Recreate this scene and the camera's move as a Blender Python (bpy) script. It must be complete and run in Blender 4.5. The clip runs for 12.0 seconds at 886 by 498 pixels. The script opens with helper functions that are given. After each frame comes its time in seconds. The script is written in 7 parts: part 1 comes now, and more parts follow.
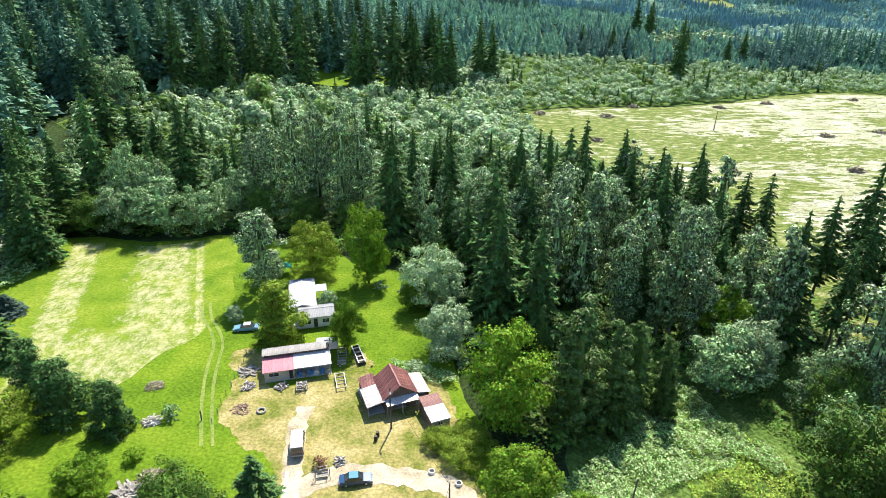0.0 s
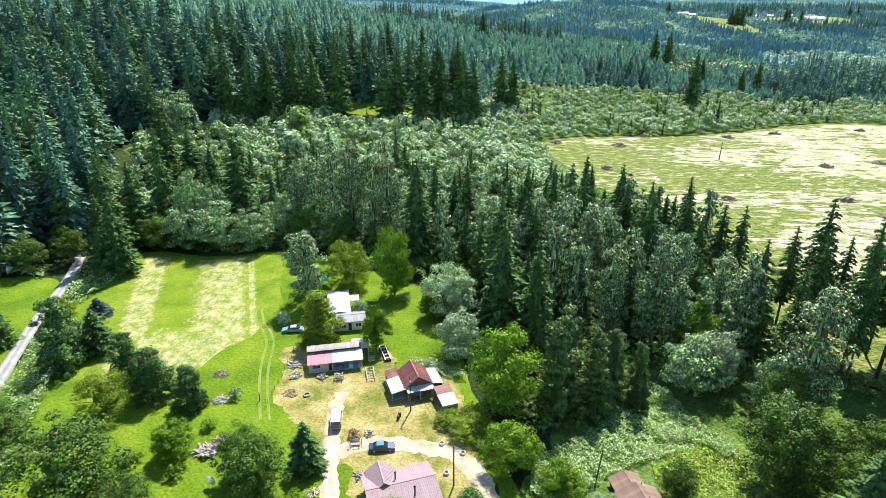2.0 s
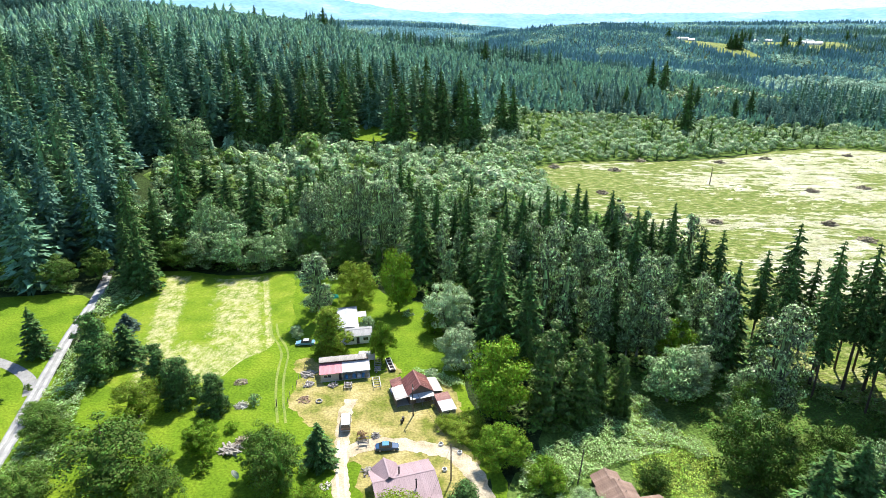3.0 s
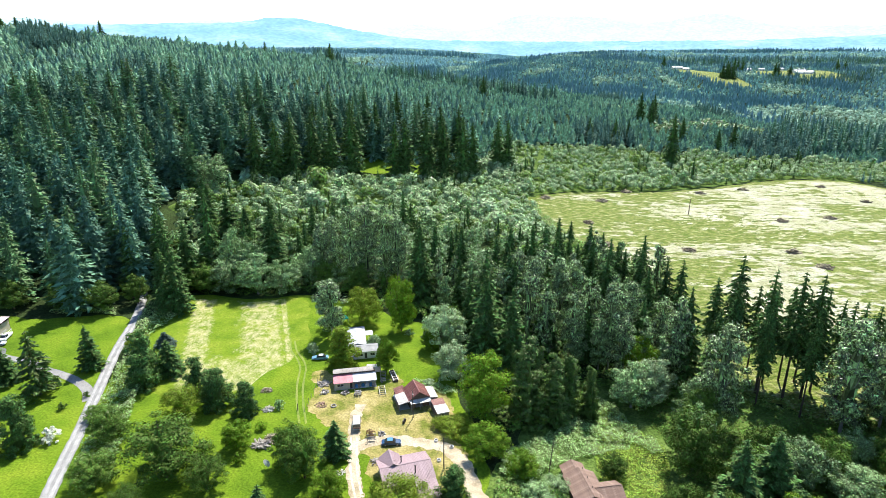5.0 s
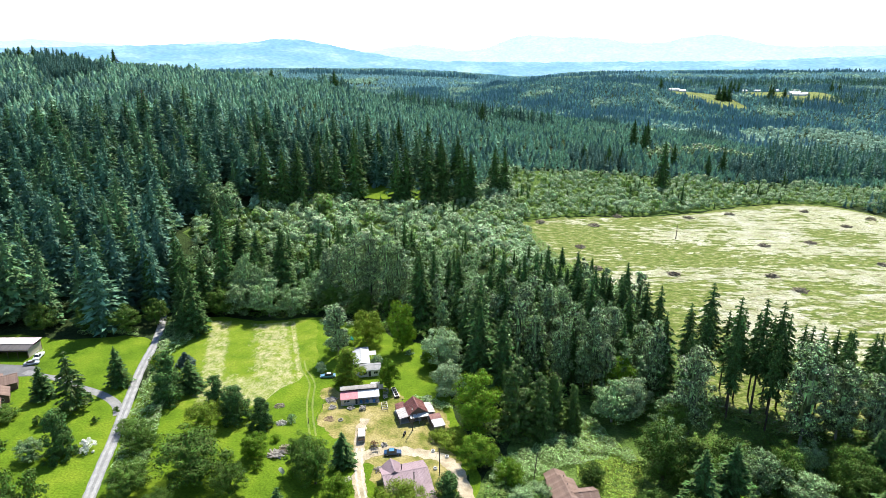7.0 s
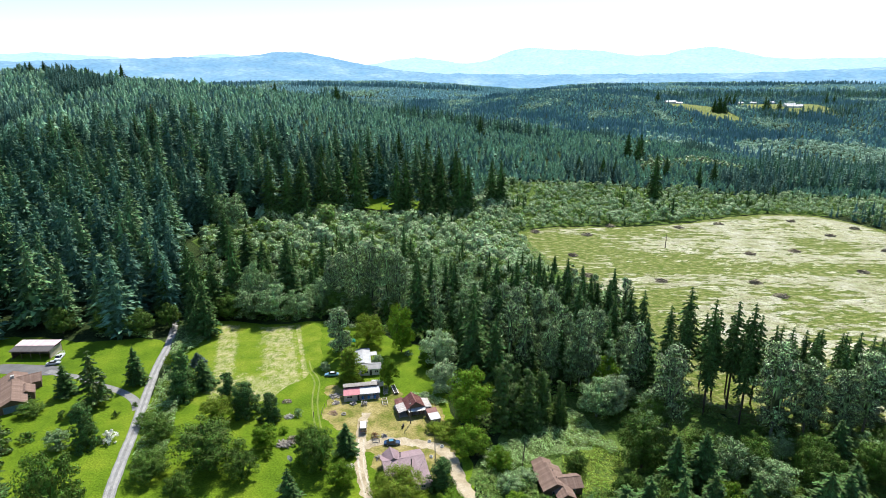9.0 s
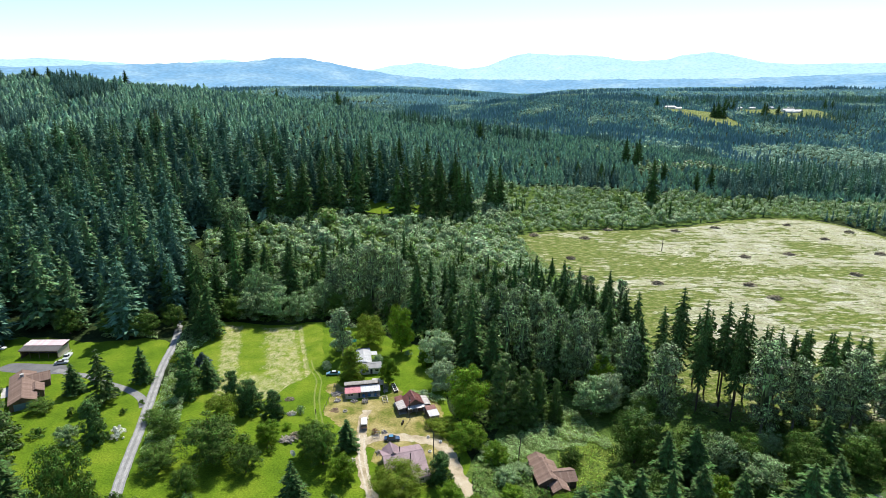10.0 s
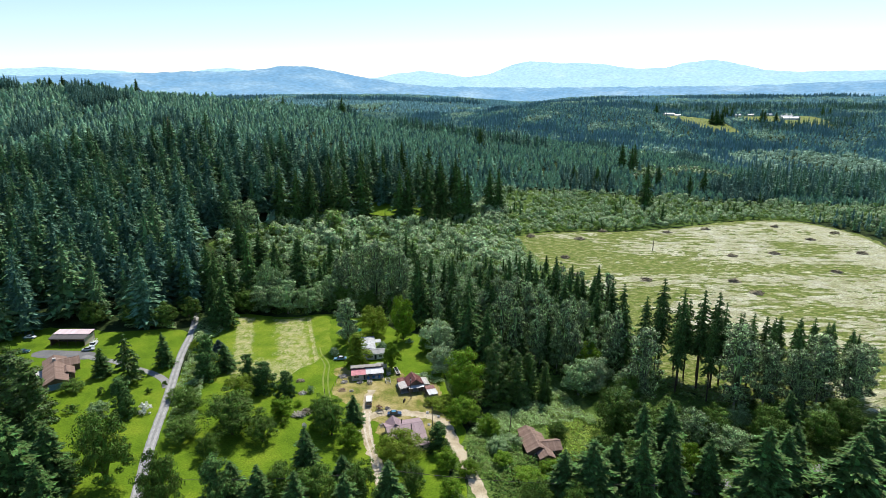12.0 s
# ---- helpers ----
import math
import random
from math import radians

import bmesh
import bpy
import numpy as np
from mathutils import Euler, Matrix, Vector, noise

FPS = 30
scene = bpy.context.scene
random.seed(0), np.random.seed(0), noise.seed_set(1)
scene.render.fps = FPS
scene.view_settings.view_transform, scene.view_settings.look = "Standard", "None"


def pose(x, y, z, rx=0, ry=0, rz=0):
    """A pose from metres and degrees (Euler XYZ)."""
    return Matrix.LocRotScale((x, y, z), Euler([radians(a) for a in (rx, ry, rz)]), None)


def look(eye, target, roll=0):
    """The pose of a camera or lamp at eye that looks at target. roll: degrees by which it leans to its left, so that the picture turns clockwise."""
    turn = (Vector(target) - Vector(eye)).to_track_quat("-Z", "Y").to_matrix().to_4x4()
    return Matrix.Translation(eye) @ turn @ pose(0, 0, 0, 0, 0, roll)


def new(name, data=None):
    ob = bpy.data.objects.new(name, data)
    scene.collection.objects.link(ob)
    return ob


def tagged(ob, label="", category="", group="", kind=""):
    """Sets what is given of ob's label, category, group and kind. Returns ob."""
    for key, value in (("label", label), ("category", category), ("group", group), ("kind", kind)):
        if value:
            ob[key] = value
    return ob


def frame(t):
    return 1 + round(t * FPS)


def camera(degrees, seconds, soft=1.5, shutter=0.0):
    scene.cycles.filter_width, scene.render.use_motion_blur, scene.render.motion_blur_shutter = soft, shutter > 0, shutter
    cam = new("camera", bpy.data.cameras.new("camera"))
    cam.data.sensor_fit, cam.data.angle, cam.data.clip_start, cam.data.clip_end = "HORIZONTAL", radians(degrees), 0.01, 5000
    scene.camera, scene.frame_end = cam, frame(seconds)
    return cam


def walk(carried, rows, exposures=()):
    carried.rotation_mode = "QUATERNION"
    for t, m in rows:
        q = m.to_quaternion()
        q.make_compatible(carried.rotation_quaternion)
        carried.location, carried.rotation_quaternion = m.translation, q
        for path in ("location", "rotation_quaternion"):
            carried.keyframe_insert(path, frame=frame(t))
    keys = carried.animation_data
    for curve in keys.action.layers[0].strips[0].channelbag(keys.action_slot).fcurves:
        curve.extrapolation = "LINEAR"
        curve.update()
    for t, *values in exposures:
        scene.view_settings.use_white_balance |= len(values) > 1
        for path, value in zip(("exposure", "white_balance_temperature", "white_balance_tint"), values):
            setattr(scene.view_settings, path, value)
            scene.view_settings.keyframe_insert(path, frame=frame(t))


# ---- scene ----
cam = camera(73.1, 12.0, soft=0.6)
METRES, EYE, TILT, LEAN, TURN = 118.0, 64.5, -24.8, 0.0, 0.0
ROWS = [
    (0.0, 0.0, 0.0, 0.0, 0.0, 0.0, -0.0),
    (0.5, 0.0058, -0.0422, 0.0009, 1.05, 0.34, -0.35),
    (1.0, 0.0117, -0.0894, 0.0008, 1.77, 0.74, -0.62),
    (1.5, 0.0175, -0.1408, 0.0004, 2.18, 1.03, -0.82),
    (2.0, 0.0232, -0.1943, -0.0001, 2.47, 1.69, -0.94),
    (2.5, 0.0294, -0.2496, -0.0013, 2.71, 2.85, -1.04),
    (3.0, 0.0362, -0.3056, -0.0028, 2.87, 3.6, -1.09),
    (5.0, 0.0619, -0.5205, -0.0041, 3.08, 5.77, -1.12),
    (5.5, 0.0668, -0.5564, 0.0037, 3.07, 6.35, -1.11),
    (6.0, 0.071, -0.592, 0.0102, 3.12, 6.84, -1.13),
    (6.5, 0.0764, -0.6309, 0.0131, 3.19, 7.13, -1.15),
    (7.0, 0.0821, -0.6705, 0.0099, 3.25, 7.4, -1.17),
    (9.0, 0.1021, -0.7856, -0.0177, 3.32, 8.44, -1.13),
    (9.5, 0.1061, -0.8051, -0.0236, 3.35, 8.68, -1.15),
    (10.0, 0.1103, -0.8292, -0.0336, 3.38, 8.91, -1.15),
    (10.5, 0.1153, -0.8581, -0.0463, 3.43, 9.15, -1.15),
    (11.0, 0.1212, -0.8915, -0.0613, 3.5, 9.34, -1.15),
    (11.5, 0.1266, -0.9283, -0.0788, 3.57, 9.48, -1.14),
    (12.0, 0.1332, -0.9685, -0.0982, 3.65, 9.61, -1.16),
]
EXPOSURES = [(0.0, 1.05), (3.0, 1.06), (5.0, 0.99), (7.0, 0.82), (9.0, 0.52), (12.0, 0.26)]
walk(cam, [(t, pose(0, 0, EYE, TILT, LEAN, TURN) @ pose(METRES * x, METRES * y, METRES * z, 90 + pitch, roll, yaw)) for t, x, y, z, yaw, pitch, roll in ROWS], EXPOSURES)

# ---- sky and sun ----
SUN_UP, SUN_EAST = 56.0, 15.0  # degrees over the horizon; degrees to the right of straight ahead
world = bpy.data.worlds.new("sky")
scene.world = world
world.use_nodes = True
sky = world.node_tree.nodes.new("ShaderNodeTexSky")
sky.sky_type, sky.sun_disc = "NISHITA", False
sky.sun_elevation, sky.sun_rotation = radians(SUN_UP), radians(SUN_EAST)
sky.altitude, sky.air_density, sky.dust_density, sky.ozone_density = 100, 1.0, 0.15, 2.5
back = world.node_tree.nodes["Background"]
back.inputs["Strength"].default_value = 0.13
world.node_tree.links.new(sky.outputs["Color"], back.inputs["Color"])
sun_data = bpy.data.lights.new("sun", "SUN")
sun_data.energy, sun_data.angle, sun_data.color = 5.0, radians(0.53), (1.0, 0.95, 0.86)
sun = new("sun", sun_data)
sun.matrix_world = look((100 * math.sin(radians(SUN_EAST)) * 1.5, 100 * math.cos(radians(SUN_EAST)) * 1.5, 150 * math.tan(radians(SUN_UP))), (0, 0, 0))


# ---- materials ----
def link(tree, a, b):
    tree.links.new(a, b)


def surface(name, colours, size=1.0, fine=0.2, rough=0.8, bump=0.0, metal=0.0, jitter=0.0, island=0.0, through_light=0.0, local=False, stretch=(1, 1, 1), spec=0.5, spread=(0.3, 0.7), grain=0.25):
    """A surface of blended colours: broad patches of `size` metres, grain of `fine` metres, and relief."""
    m = bpy.data.materials.new(name)
    m.use_nodes = True
    t = m.node_tree
    bsdf = t.nodes["Principled BSDF"]
    if local:
        where = t.nodes.new("ShaderNodeTexCoord").outputs["Object"]
    else:
        where = t.nodes.new("ShaderNodeNewGeometry").outputs["Position"]
    mapping = t.nodes.new("ShaderNodeMapping")
    mapping.inputs["Scale"].default_value = stretch
    link(t, where, mapping.inputs["Vector"])
    broad = t.nodes.new("ShaderNodeTexNoise")
    broad.inputs["Scale"].default_value, broad.inputs["Detail"].default_value, broad.inputs["Roughness"].default_value = 1 / size, 5, 0.6
    link(t, mapping.outputs["Vector"], broad.inputs["Vector"])
    ramp = t.nodes.new("ShaderNodeValToRGB")
    el = ramp.color_ramp.elements
    n = len(colours)
    el[0].position, el[0].color = spread[0], (*colours[0], 1)
    el[1].position, el[1].color = spread[1], (*colours[-1], 1)
    for i in range(1, n - 1):
        e = el.new(spread[0] + (spread[1] - spread[0]) * i / (n - 1))
        e.color = (*colours[i], 1)
    link(t, broad.outputs["Fac"], ramp.inputs["Fac"])
    small = t.nodes.new("ShaderNodeTexNoise")
    small.inputs["Scale"].default_value, small.inputs["Detail"].default_value = 1 / fine, 3
    link(t, mapping.outputs["Vector"], small.inputs["Vector"])
    level = t.nodes.new("ShaderNodeMapRange")
    level.inputs["From Min"].default_value, level.inputs["From Max"].default_value = 0.3, 0.7
    level.inputs["To Min"].default_value, level.inputs["To Max"].default_value = 1 - grain, 1 + grain
    link(t, small.outputs["Fac"], level.inputs["Value"])
    value = level.outputs["Result"]
    if jitter:
        info = t.nodes.new("ShaderNodeObjectInfo")
        j = t.nodes.new("ShaderNodeMapRange")
        j.inputs["To Min"].default_value, j.inputs["To Max"].default_value = 1 - jitter, 1 + jitter
        link(t, info.outputs["Random"], j.inputs["Value"])
        mul = t.nodes.new("ShaderNodeMath")
        mul.operation = "MULTIPLY"
        link(t, value, mul.inputs[0])
        link(t, j.outputs["Result"], mul.inputs[1])
        value = mul.outputs["Value"]
    hue = t.nodes.new("ShaderNodeHueSaturation")
    link(t, ramp.outputs["Color"], hue.inputs["Color"])
    if island:
        geo = t.nodes.new("ShaderNodeNewGeometry")
        j = t.nodes.new("ShaderNodeMapRange")
        j.inputs["To Min"].default_value, j.inputs["To Max"].default_value = 1 - island, 1 + 2.2 * island
        # on leaves the rare, far brighter pieces stand in for sun glints
        rare = t.nodes.new("ShaderNodeMath")
        rare.operation = "POWER"
        rare.inputs[1].default_value = 2.2
        link(t, geo.outputs["Random Per Island"], rare.inputs[0])
        link(t, rare.outputs["Value"], j.inputs["Value"])
        mul = t.nodes.new("ShaderNodeMath")
        mul.operation = "MULTIPLY"
        link(t, value, mul.inputs[0])
        link(t, j.outputs["Result"], mul.inputs[1])
        value = mul.outputs["Value"]
        jh = t.nodes.new("ShaderNodeMapRange")
        jh.inputs["To Min"].default_value, jh.inputs["To Max"].default_value = 0.5 - 0.03, 0.5 + 0.03
        link(t, geo.outputs["Random Per Island"], jh.inputs["Value"])
        link(t, jh.outputs["Result"], hue.inputs["Hue"])
    link(t, value, hue.inputs["Value"])
    link(t, hue.outputs["Color"], bsdf.inputs["Base Color"])
    bsdf.inputs["Roughness"].default_value, bsdf.inputs["Metallic"].default_value = rough, metal
    bsdf.inputs["Specular IOR Level"].default_value = spec
    if bump:
        b = t.nodes.new("ShaderNodeBump")
        b.inputs["Strength"].default_value, b.inputs["Distance"].default_value = bump, fine
        link(t, small.outputs["Fac"], b.inputs["Height"])
        link(t, b.outputs["Normal"], bsdf.inputs["Normal"])
    if through_light:
        tr = t.nodes.new("ShaderNodeBsdfTranslucent")
        link(t, hue.outputs["Color"], tr.inputs["Color"])
        mix = t.nodes.new("ShaderNodeMixShader")
        mix.inputs["Fac"].default_value = through_light
        link(t, bsdf.outputs["BSDF"], mix.inputs[1])
        link(t, tr.outputs["BSDF"], mix.inputs[2])
        link(t, mix.outputs["Shader"], t.nodes["Material Output"].inputs["Surface"])
    return m


def leafy(name, a, b, light=0.35, rough=0.5, size=2.0, spec=0.5, jitter=0.18, island=0.3):
    return surface(name, [a, b], size=size, fine=0.3, rough=rough, island=island, jitter=jitter, through_light=light, spec=spec, grain=0.2)


FLOOR = surface("undergrowth", [(0.016, 0.024, 0.01), (0.028, 0.045, 0.015), (0.042, 0.07, 0.022)], size=9, fine=0.7, rough=1.0, bump=0.8, grain=0.5, spec=0.05)
LAWN = surface("mown grass", [(0.0624, 0.117, 0.0078), (0.101, 0.172, 0.0109), (0.156, 0.218, 0.0172)], size=11, fine=0.55, rough=0.9, bump=0.35, grain=0.3, spec=0.05)
YARD = surface("dry grass", [(0.118, 0.141, 0.0222), (0.266, 0.229, 0.0814), (0.37, 0.311, 0.148)], size=6, fine=0.5, rough=0.95, bump=0.4, grain=0.3, spec=0.1, spread=(0.37, 0.7))
DIRT = surface("packed dirt", [(0.252, 0.207, 0.126), (0.414, 0.348, 0.244), (0.503, 0.444, 0.34)], size=5, fine=0.35, rough=0.95, bump=0.4, grain=0.22, spec=0.2)
GRAVEL = surface("gravel road", [(0.17, 0.17, 0.17), (0.27, 0.268, 0.262)], size=3, fine=0.2, rough=0.95, bump=0.4, grain=0.25)
ASPHALT = surface("worn asphalt", [(0.2, 0.2, 0.2), (0.3, 0.3, 0.3)], size=4, fine=0.25, rough=0.9, bump=0.2, grain=0.15)


def swath_field():
    """Mown field with swaths of drying hay: three bands along the mowing, broken up, and a broad pale foot."""
    m = surface("mown field with hay", [(0.085, 0.15, 0.009), (0.13, 0.195, 0.013), (0.19, 0.235, 0.026)], size=7, fine=0.6, rough=0.95, bump=0.3, grain=0.22, spec=0.1)
    t = m.node_tree
    bsdf = t.nodes["Principled BSDF"]
    green = bsdf.inputs["Base Color"].links[0].from_socket

    def calc(op, a, b=None):
        n = t.nodes.new("ShaderNodeMath")
        n.operation = op
        for k, v in enumerate((a, b)):
            if v is None:
                continue
            if isinstance(v, (int, float)):
                n.inputs[k].default_value = v
            else:
                link(t, v, n.inputs[k])
        return n.outputs["Value"]

    where = t.nodes.new("ShaderNodeNewGeometry").outputs["Position"]
    xyz = t.nodes.new("ShaderNodeSeparateXYZ")
    link(t, where, xyz.inputs["Vector"])
    across = calc("ADD", xyz.outputs["X"], calc("MULTIPLY", calc("SUBTRACT", xyz.outputs["Y"], 115.0), 0.36))

    def band(v, centre, half):
        return calc("MAXIMUM", calc("SUBTRACT", 1.0, calc("DIVIDE", calc("ABSOLUTE", calc("SUBTRACT", v, centre)), half)), 0.0)

    total = calc("MAXIMUM", calc("MAXIMUM", calc("MULTIPLY", band(across, -53.6, 1.8), 0.75), band(across, -62.0, 10.0)), calc("MULTIPLY", band(across, -83.0, 5.5), 1.1))
    foot = calc("MULTIPLY", band(xyz.outputs["Y"], 92.0, 12.0), band(across, -72.0, 24.0))
    total = calc("MINIMUM", calc("MULTIPLY", calc("MAXIMUM", total, calc("MULTIPLY", foot, 1.05)), 2.0), 1.0)
    stretch = t.nodes.new("ShaderNodeMapping")
    stretch.inputs["Scale"].default_value = (1.0, 0.7, 1.0)
    link(t, where, stretch.inputs["Vector"])
    patch = t.nodes.new("ShaderNodeTexNoise")
    patch.inputs["Scale"].default_value, patch.inputs["Detail"].default_value, patch.inputs["Roughness"].default_value = 0.4, 12, 0.9
    link(t, stretch.outputs["Vector"], patch.inputs["Vector"])
    cover = t.nodes.new("ShaderNodeMapRange")
    cover.inputs["From Min"].default_value, cover.inputs["From Max"].default_value = 0.63, 0.9
    link(t, calc("ADD", calc("MULTIPLY", total, 0.22), calc("SUBTRACT", calc("MULTIPLY", patch.outputs["Fac"], 1.7), 0.35)), cover.inputs["Value"])
    mix = t.nodes.new("ShaderNodeMix")
    mix.data_type = "RGBA"
    link(t, cover.outputs["Result"], mix.inputs[0])
    sockets = [s for s in mix.inputs if s.type == "RGBA"]
    link(t, green, sockets[0])
    sockets[1].default_value = (0.46, 0.4, 0.25, 1)
    link(t, [s for s in mix.outputs if s.type == "RGBA"][0], bsdf.inputs["Base Color"])
    return m


FIELD = swath_field()
MEADOW = surface("pale lodged grass", [(0.082, 0.128, 0.018), (0.15, 0.178, 0.042), (0.29, 0.295, 0.14)], size=2.6, fine=0.6, rough=0.8, bump=0.9, grain=0.45, stretch=(0.7, 1.2, 1), spec=0.05, spread=(0.38, 0.66))
BARK = surface("bark", [(0.05, 0.035, 0.025), (0.12, 0.09, 0.065)], size=0.8, fine=0.12, rough=0.95, bump=0.6, local=True)
PALEBARK = surface("pale bark", [(0.16, 0.15, 0.13), (0.34, 0.32, 0.28)], size=0.9, fine=0.12, rough=0.9, bump=0.4, local=True)
LEAF = {
    "maple": leafy("maple leaves", (0.09, 0.18, 0.01), (0.19, 0.305, 0.02), light=0.26, rough=0.65, spec=0.15),
    "dark": leafy("dark leaves", (0.052, 0.108, 0.015), (0.115, 0.195, 0.026), light=0.1, rough=0.65, spec=0.15),
    "alder": leafy("alder leaves", (0.12, 0.21, 0.07), (0.25, 0.365, 0.145), light=0.12, rough=0.5, spec=0.35, island=0.5),
    "willow": leafy("willow leaves", (0.2, 0.3, 0.125), (0.33, 0.44, 0.225), light=0.16, rough=0.5, spec=0.4),
    # wide island range: sun glints put into the colour of a few leaves
    "poplar": leafy("poplar leaves", (0.095, 0.16, 0.05), (0.33, 0.43, 0.18), light=0.1, rough=0.4, spec=0.45, island=0.85),
    "sapling": leafy("young alder leaves", (0.23, 0.35, 0.15), (0.37, 0.5, 0.255), light=0.25, rough=0.6, spec=0.2, island=0.4),
    "green_sapling": leafy("fresh green leaves", (0.12, 0.225, 0.03), (0.23, 0.355, 0.06), light=0.2, rough=0.5, spec=0.35),
    "fir": leafy("fir needles", (0.047, 0.104, 0.027), (0.104, 0.186, 0.044), light=0.08, island=0.35, rough=0.65, spec=0.12),
    "cedar": leafy("cedar sprays", (0.05, 0.1, 0.016), (0.1, 0.17, 0.03), light=0.1, rough=0.55, spec=0.3),
    "gold": leafy("yellow green leaves", (0.125, 0.19, 0.012), (0.215, 0.29, 0.022), light=0.18, rough=0.65, spec=0.15),
    "spruce": leafy("blue spruce needles", (0.035, 0.07, 0.05), (0.075, 0.125, 0.095), light=0.2, rough=0.6, spec=0.2),
    "bramble": leafy("bramble leaves", (0.23, 0.37, 0.09), (0.4, 0.53, 0.22), light=0.4, rough=0.45, spec=0.5, size=3.5, island=0.5),
    "weed": leafy("tall weeds", (0.17, 0.28, 0.025), (0.36, 0.45, 0.075), light=0.3, rough=0.6, spec=0.2, size=3.0, island=0.4),
    "hillfir": leafy("hillside fir needles", (0.066, 0.16, 0.09), (0.142, 0.283, 0.158), light=0.08, island=0.3, rough=0.6, spec=0.15, size=12),
    "hillfir_dark": leafy("dark fir needles", (0.046, 0.112, 0.072), (0.099, 0.2, 0.122), light=0.08, island=0.25, rough=0.6, spec=0.12, size=12),
    "hillfir_fresh": leafy("fresh fir needles", (0.092, 0.188, 0.068), (0.175, 0.308, 0.125), light=0.08, island=0.3, rough=0.6, spec=0.15, size=12),
    # distance haze is put into these leaf colours: bluer, mostly paler, farther off
    "farfir": leafy("hazed plantation fir needles", (0.18, 0.335, 0.19), (0.285, 0.465, 0.275), light=0.25, rough=0.7, size=12, spec=0.15, island=0.25),
    "farfir_dark": leafy("dark hazed fir needles", (0.085, 0.18, 0.14), (0.145, 0.265, 0.2), light=0.2, rough=0.7, size=14, spec=0.12, island=0.22),
    "vale": leafy("hazed valley fir needles", (0.24, 0.42, 0.34), (0.33, 0.53, 0.43), light=0.3, rough=0.7, size=30, spec=0.15, island=0.25),
    "vale_dark": leafy("dark hazed valley needles", (0.13, 0.26, 0.27), (0.19, 0.34, 0.35), light=0.25, rough=0.7, size=30, spec=0.1, island=0.2),
    "distantfir": leafy("hazed distant fir needles", (0.25, 0.43, 0.42), (0.33, 0.52, 0.5), light=0.3, rough=0.7, size=40, spec=0.1, island=0.2),
    "distantleaf": leafy("hazed distant leaves", (0.26, 0.42, 0.29), (0.36, 0.53, 0.38), light=0.3, rough=0.7, size=30, spec=0.2, island=0.25),
    "blossom": leafy("white blossom", (0.62, 0.63, 0.54), (0.82, 0.82, 0.77), light=0.3),
    "olive": leafy("olive cedar sprays", (0.115, 0.185, 0.014), (0.23, 0.31, 0.026), light=0.28, rough=0.65, spec=0.15),
    "dry": leafy("dry brown leaves", (0.2, 0.11, 0.05), (0.32, 0.19, 0.1), light=0.25),
}


# ---- mesh tools ----
def mesh_of(name, verts, quads=None, tris=None, smooth=False):
    """A mesh from arrays of corners, quads and triangles."""
    me = bpy.data.meshes.new(name)
    verts = np.asarray(verts, dtype=np.float32)
    parts = []
    starts = []
    at = 0
    for faces, k in ((quads, 4), (tris, 3)):
        if faces is not None and len(faces):
            faces = np.asarray(faces, dtype=np.int32)
            parts.append(faces.ravel())
            starts.append(at + k * np.arange(len(faces), dtype=np.int32))
            at += faces.size
    loops = np.concatenate(parts)
    starts = np.concatenate(starts)
    me.vertices.add(len(verts))
    me.vertices.foreach_set("co", verts.ravel())
    me.loops.add(len(loops))
    me.loops.foreach_set("vertex_index", loops)
    me.polygons.add(len(starts))
    me.polygons.foreach_set("loop_start", starts)
    if smooth:
        me.polygons.foreach_set("use_smooth", np.ones(len(starts), dtype=bool))
    me.update(calc_edges=True)
    return me


def part(name, data, material, parent=None, label="", smooth=False):
    """Links a bmesh or mesh as one object, under its thing or part."""
    if isinstance(data, bmesh.types.BMesh):
        me = bpy.data.meshes.new(name)
        bmesh.ops.recalc_face_normals(data, faces=data.faces[:])
        data.to_mesh(me)
        data.free()
        if smooth:
            me.polygons.foreach_set("use_smooth", np.ones(len(me.polygons), dtype=bool))
        data = me
    if material and not data.materials:
        data.materials.append(material)
    ob = new(name, data)
    if parent:
        ob.parent = parent
    if label:
        tagged(ob, label=label)
    return ob


def thing(name, label, category, m=None, group="", kind=""):
    ob = new(name)
    ob.empty_display_size = 0.5
    if m is not None:
        ob.matrix_world = m
    return tagged(ob, label, category, group, kind)


def box(bm, x0, x1, y0, y1, z0, z1, m=None):
    vs = [bm.verts.new((x, y, z)) for z in (z0, z1) for x, y in ((x0, y0), (x1, y0), (x1, y1), (x0, y1))]
    if m is not None:
        for v in vs:
            v.co = m @ v.co
    for f in ((3, 2, 1, 0), (4, 5, 6, 7), (0, 1, 5, 4), (1, 2, 6, 5), (2, 3, 7, 6), (3, 0, 4, 7)):
        bm.faces.new([vs[i] for i in f])
    return vs


def bevelled(bm, width, segments=1):
    bmesh.ops.bevel(bm, geom=bm.edges[:], offset=width, segments=segments, affect="EDGES", clamp_overlap=True)
    return bm


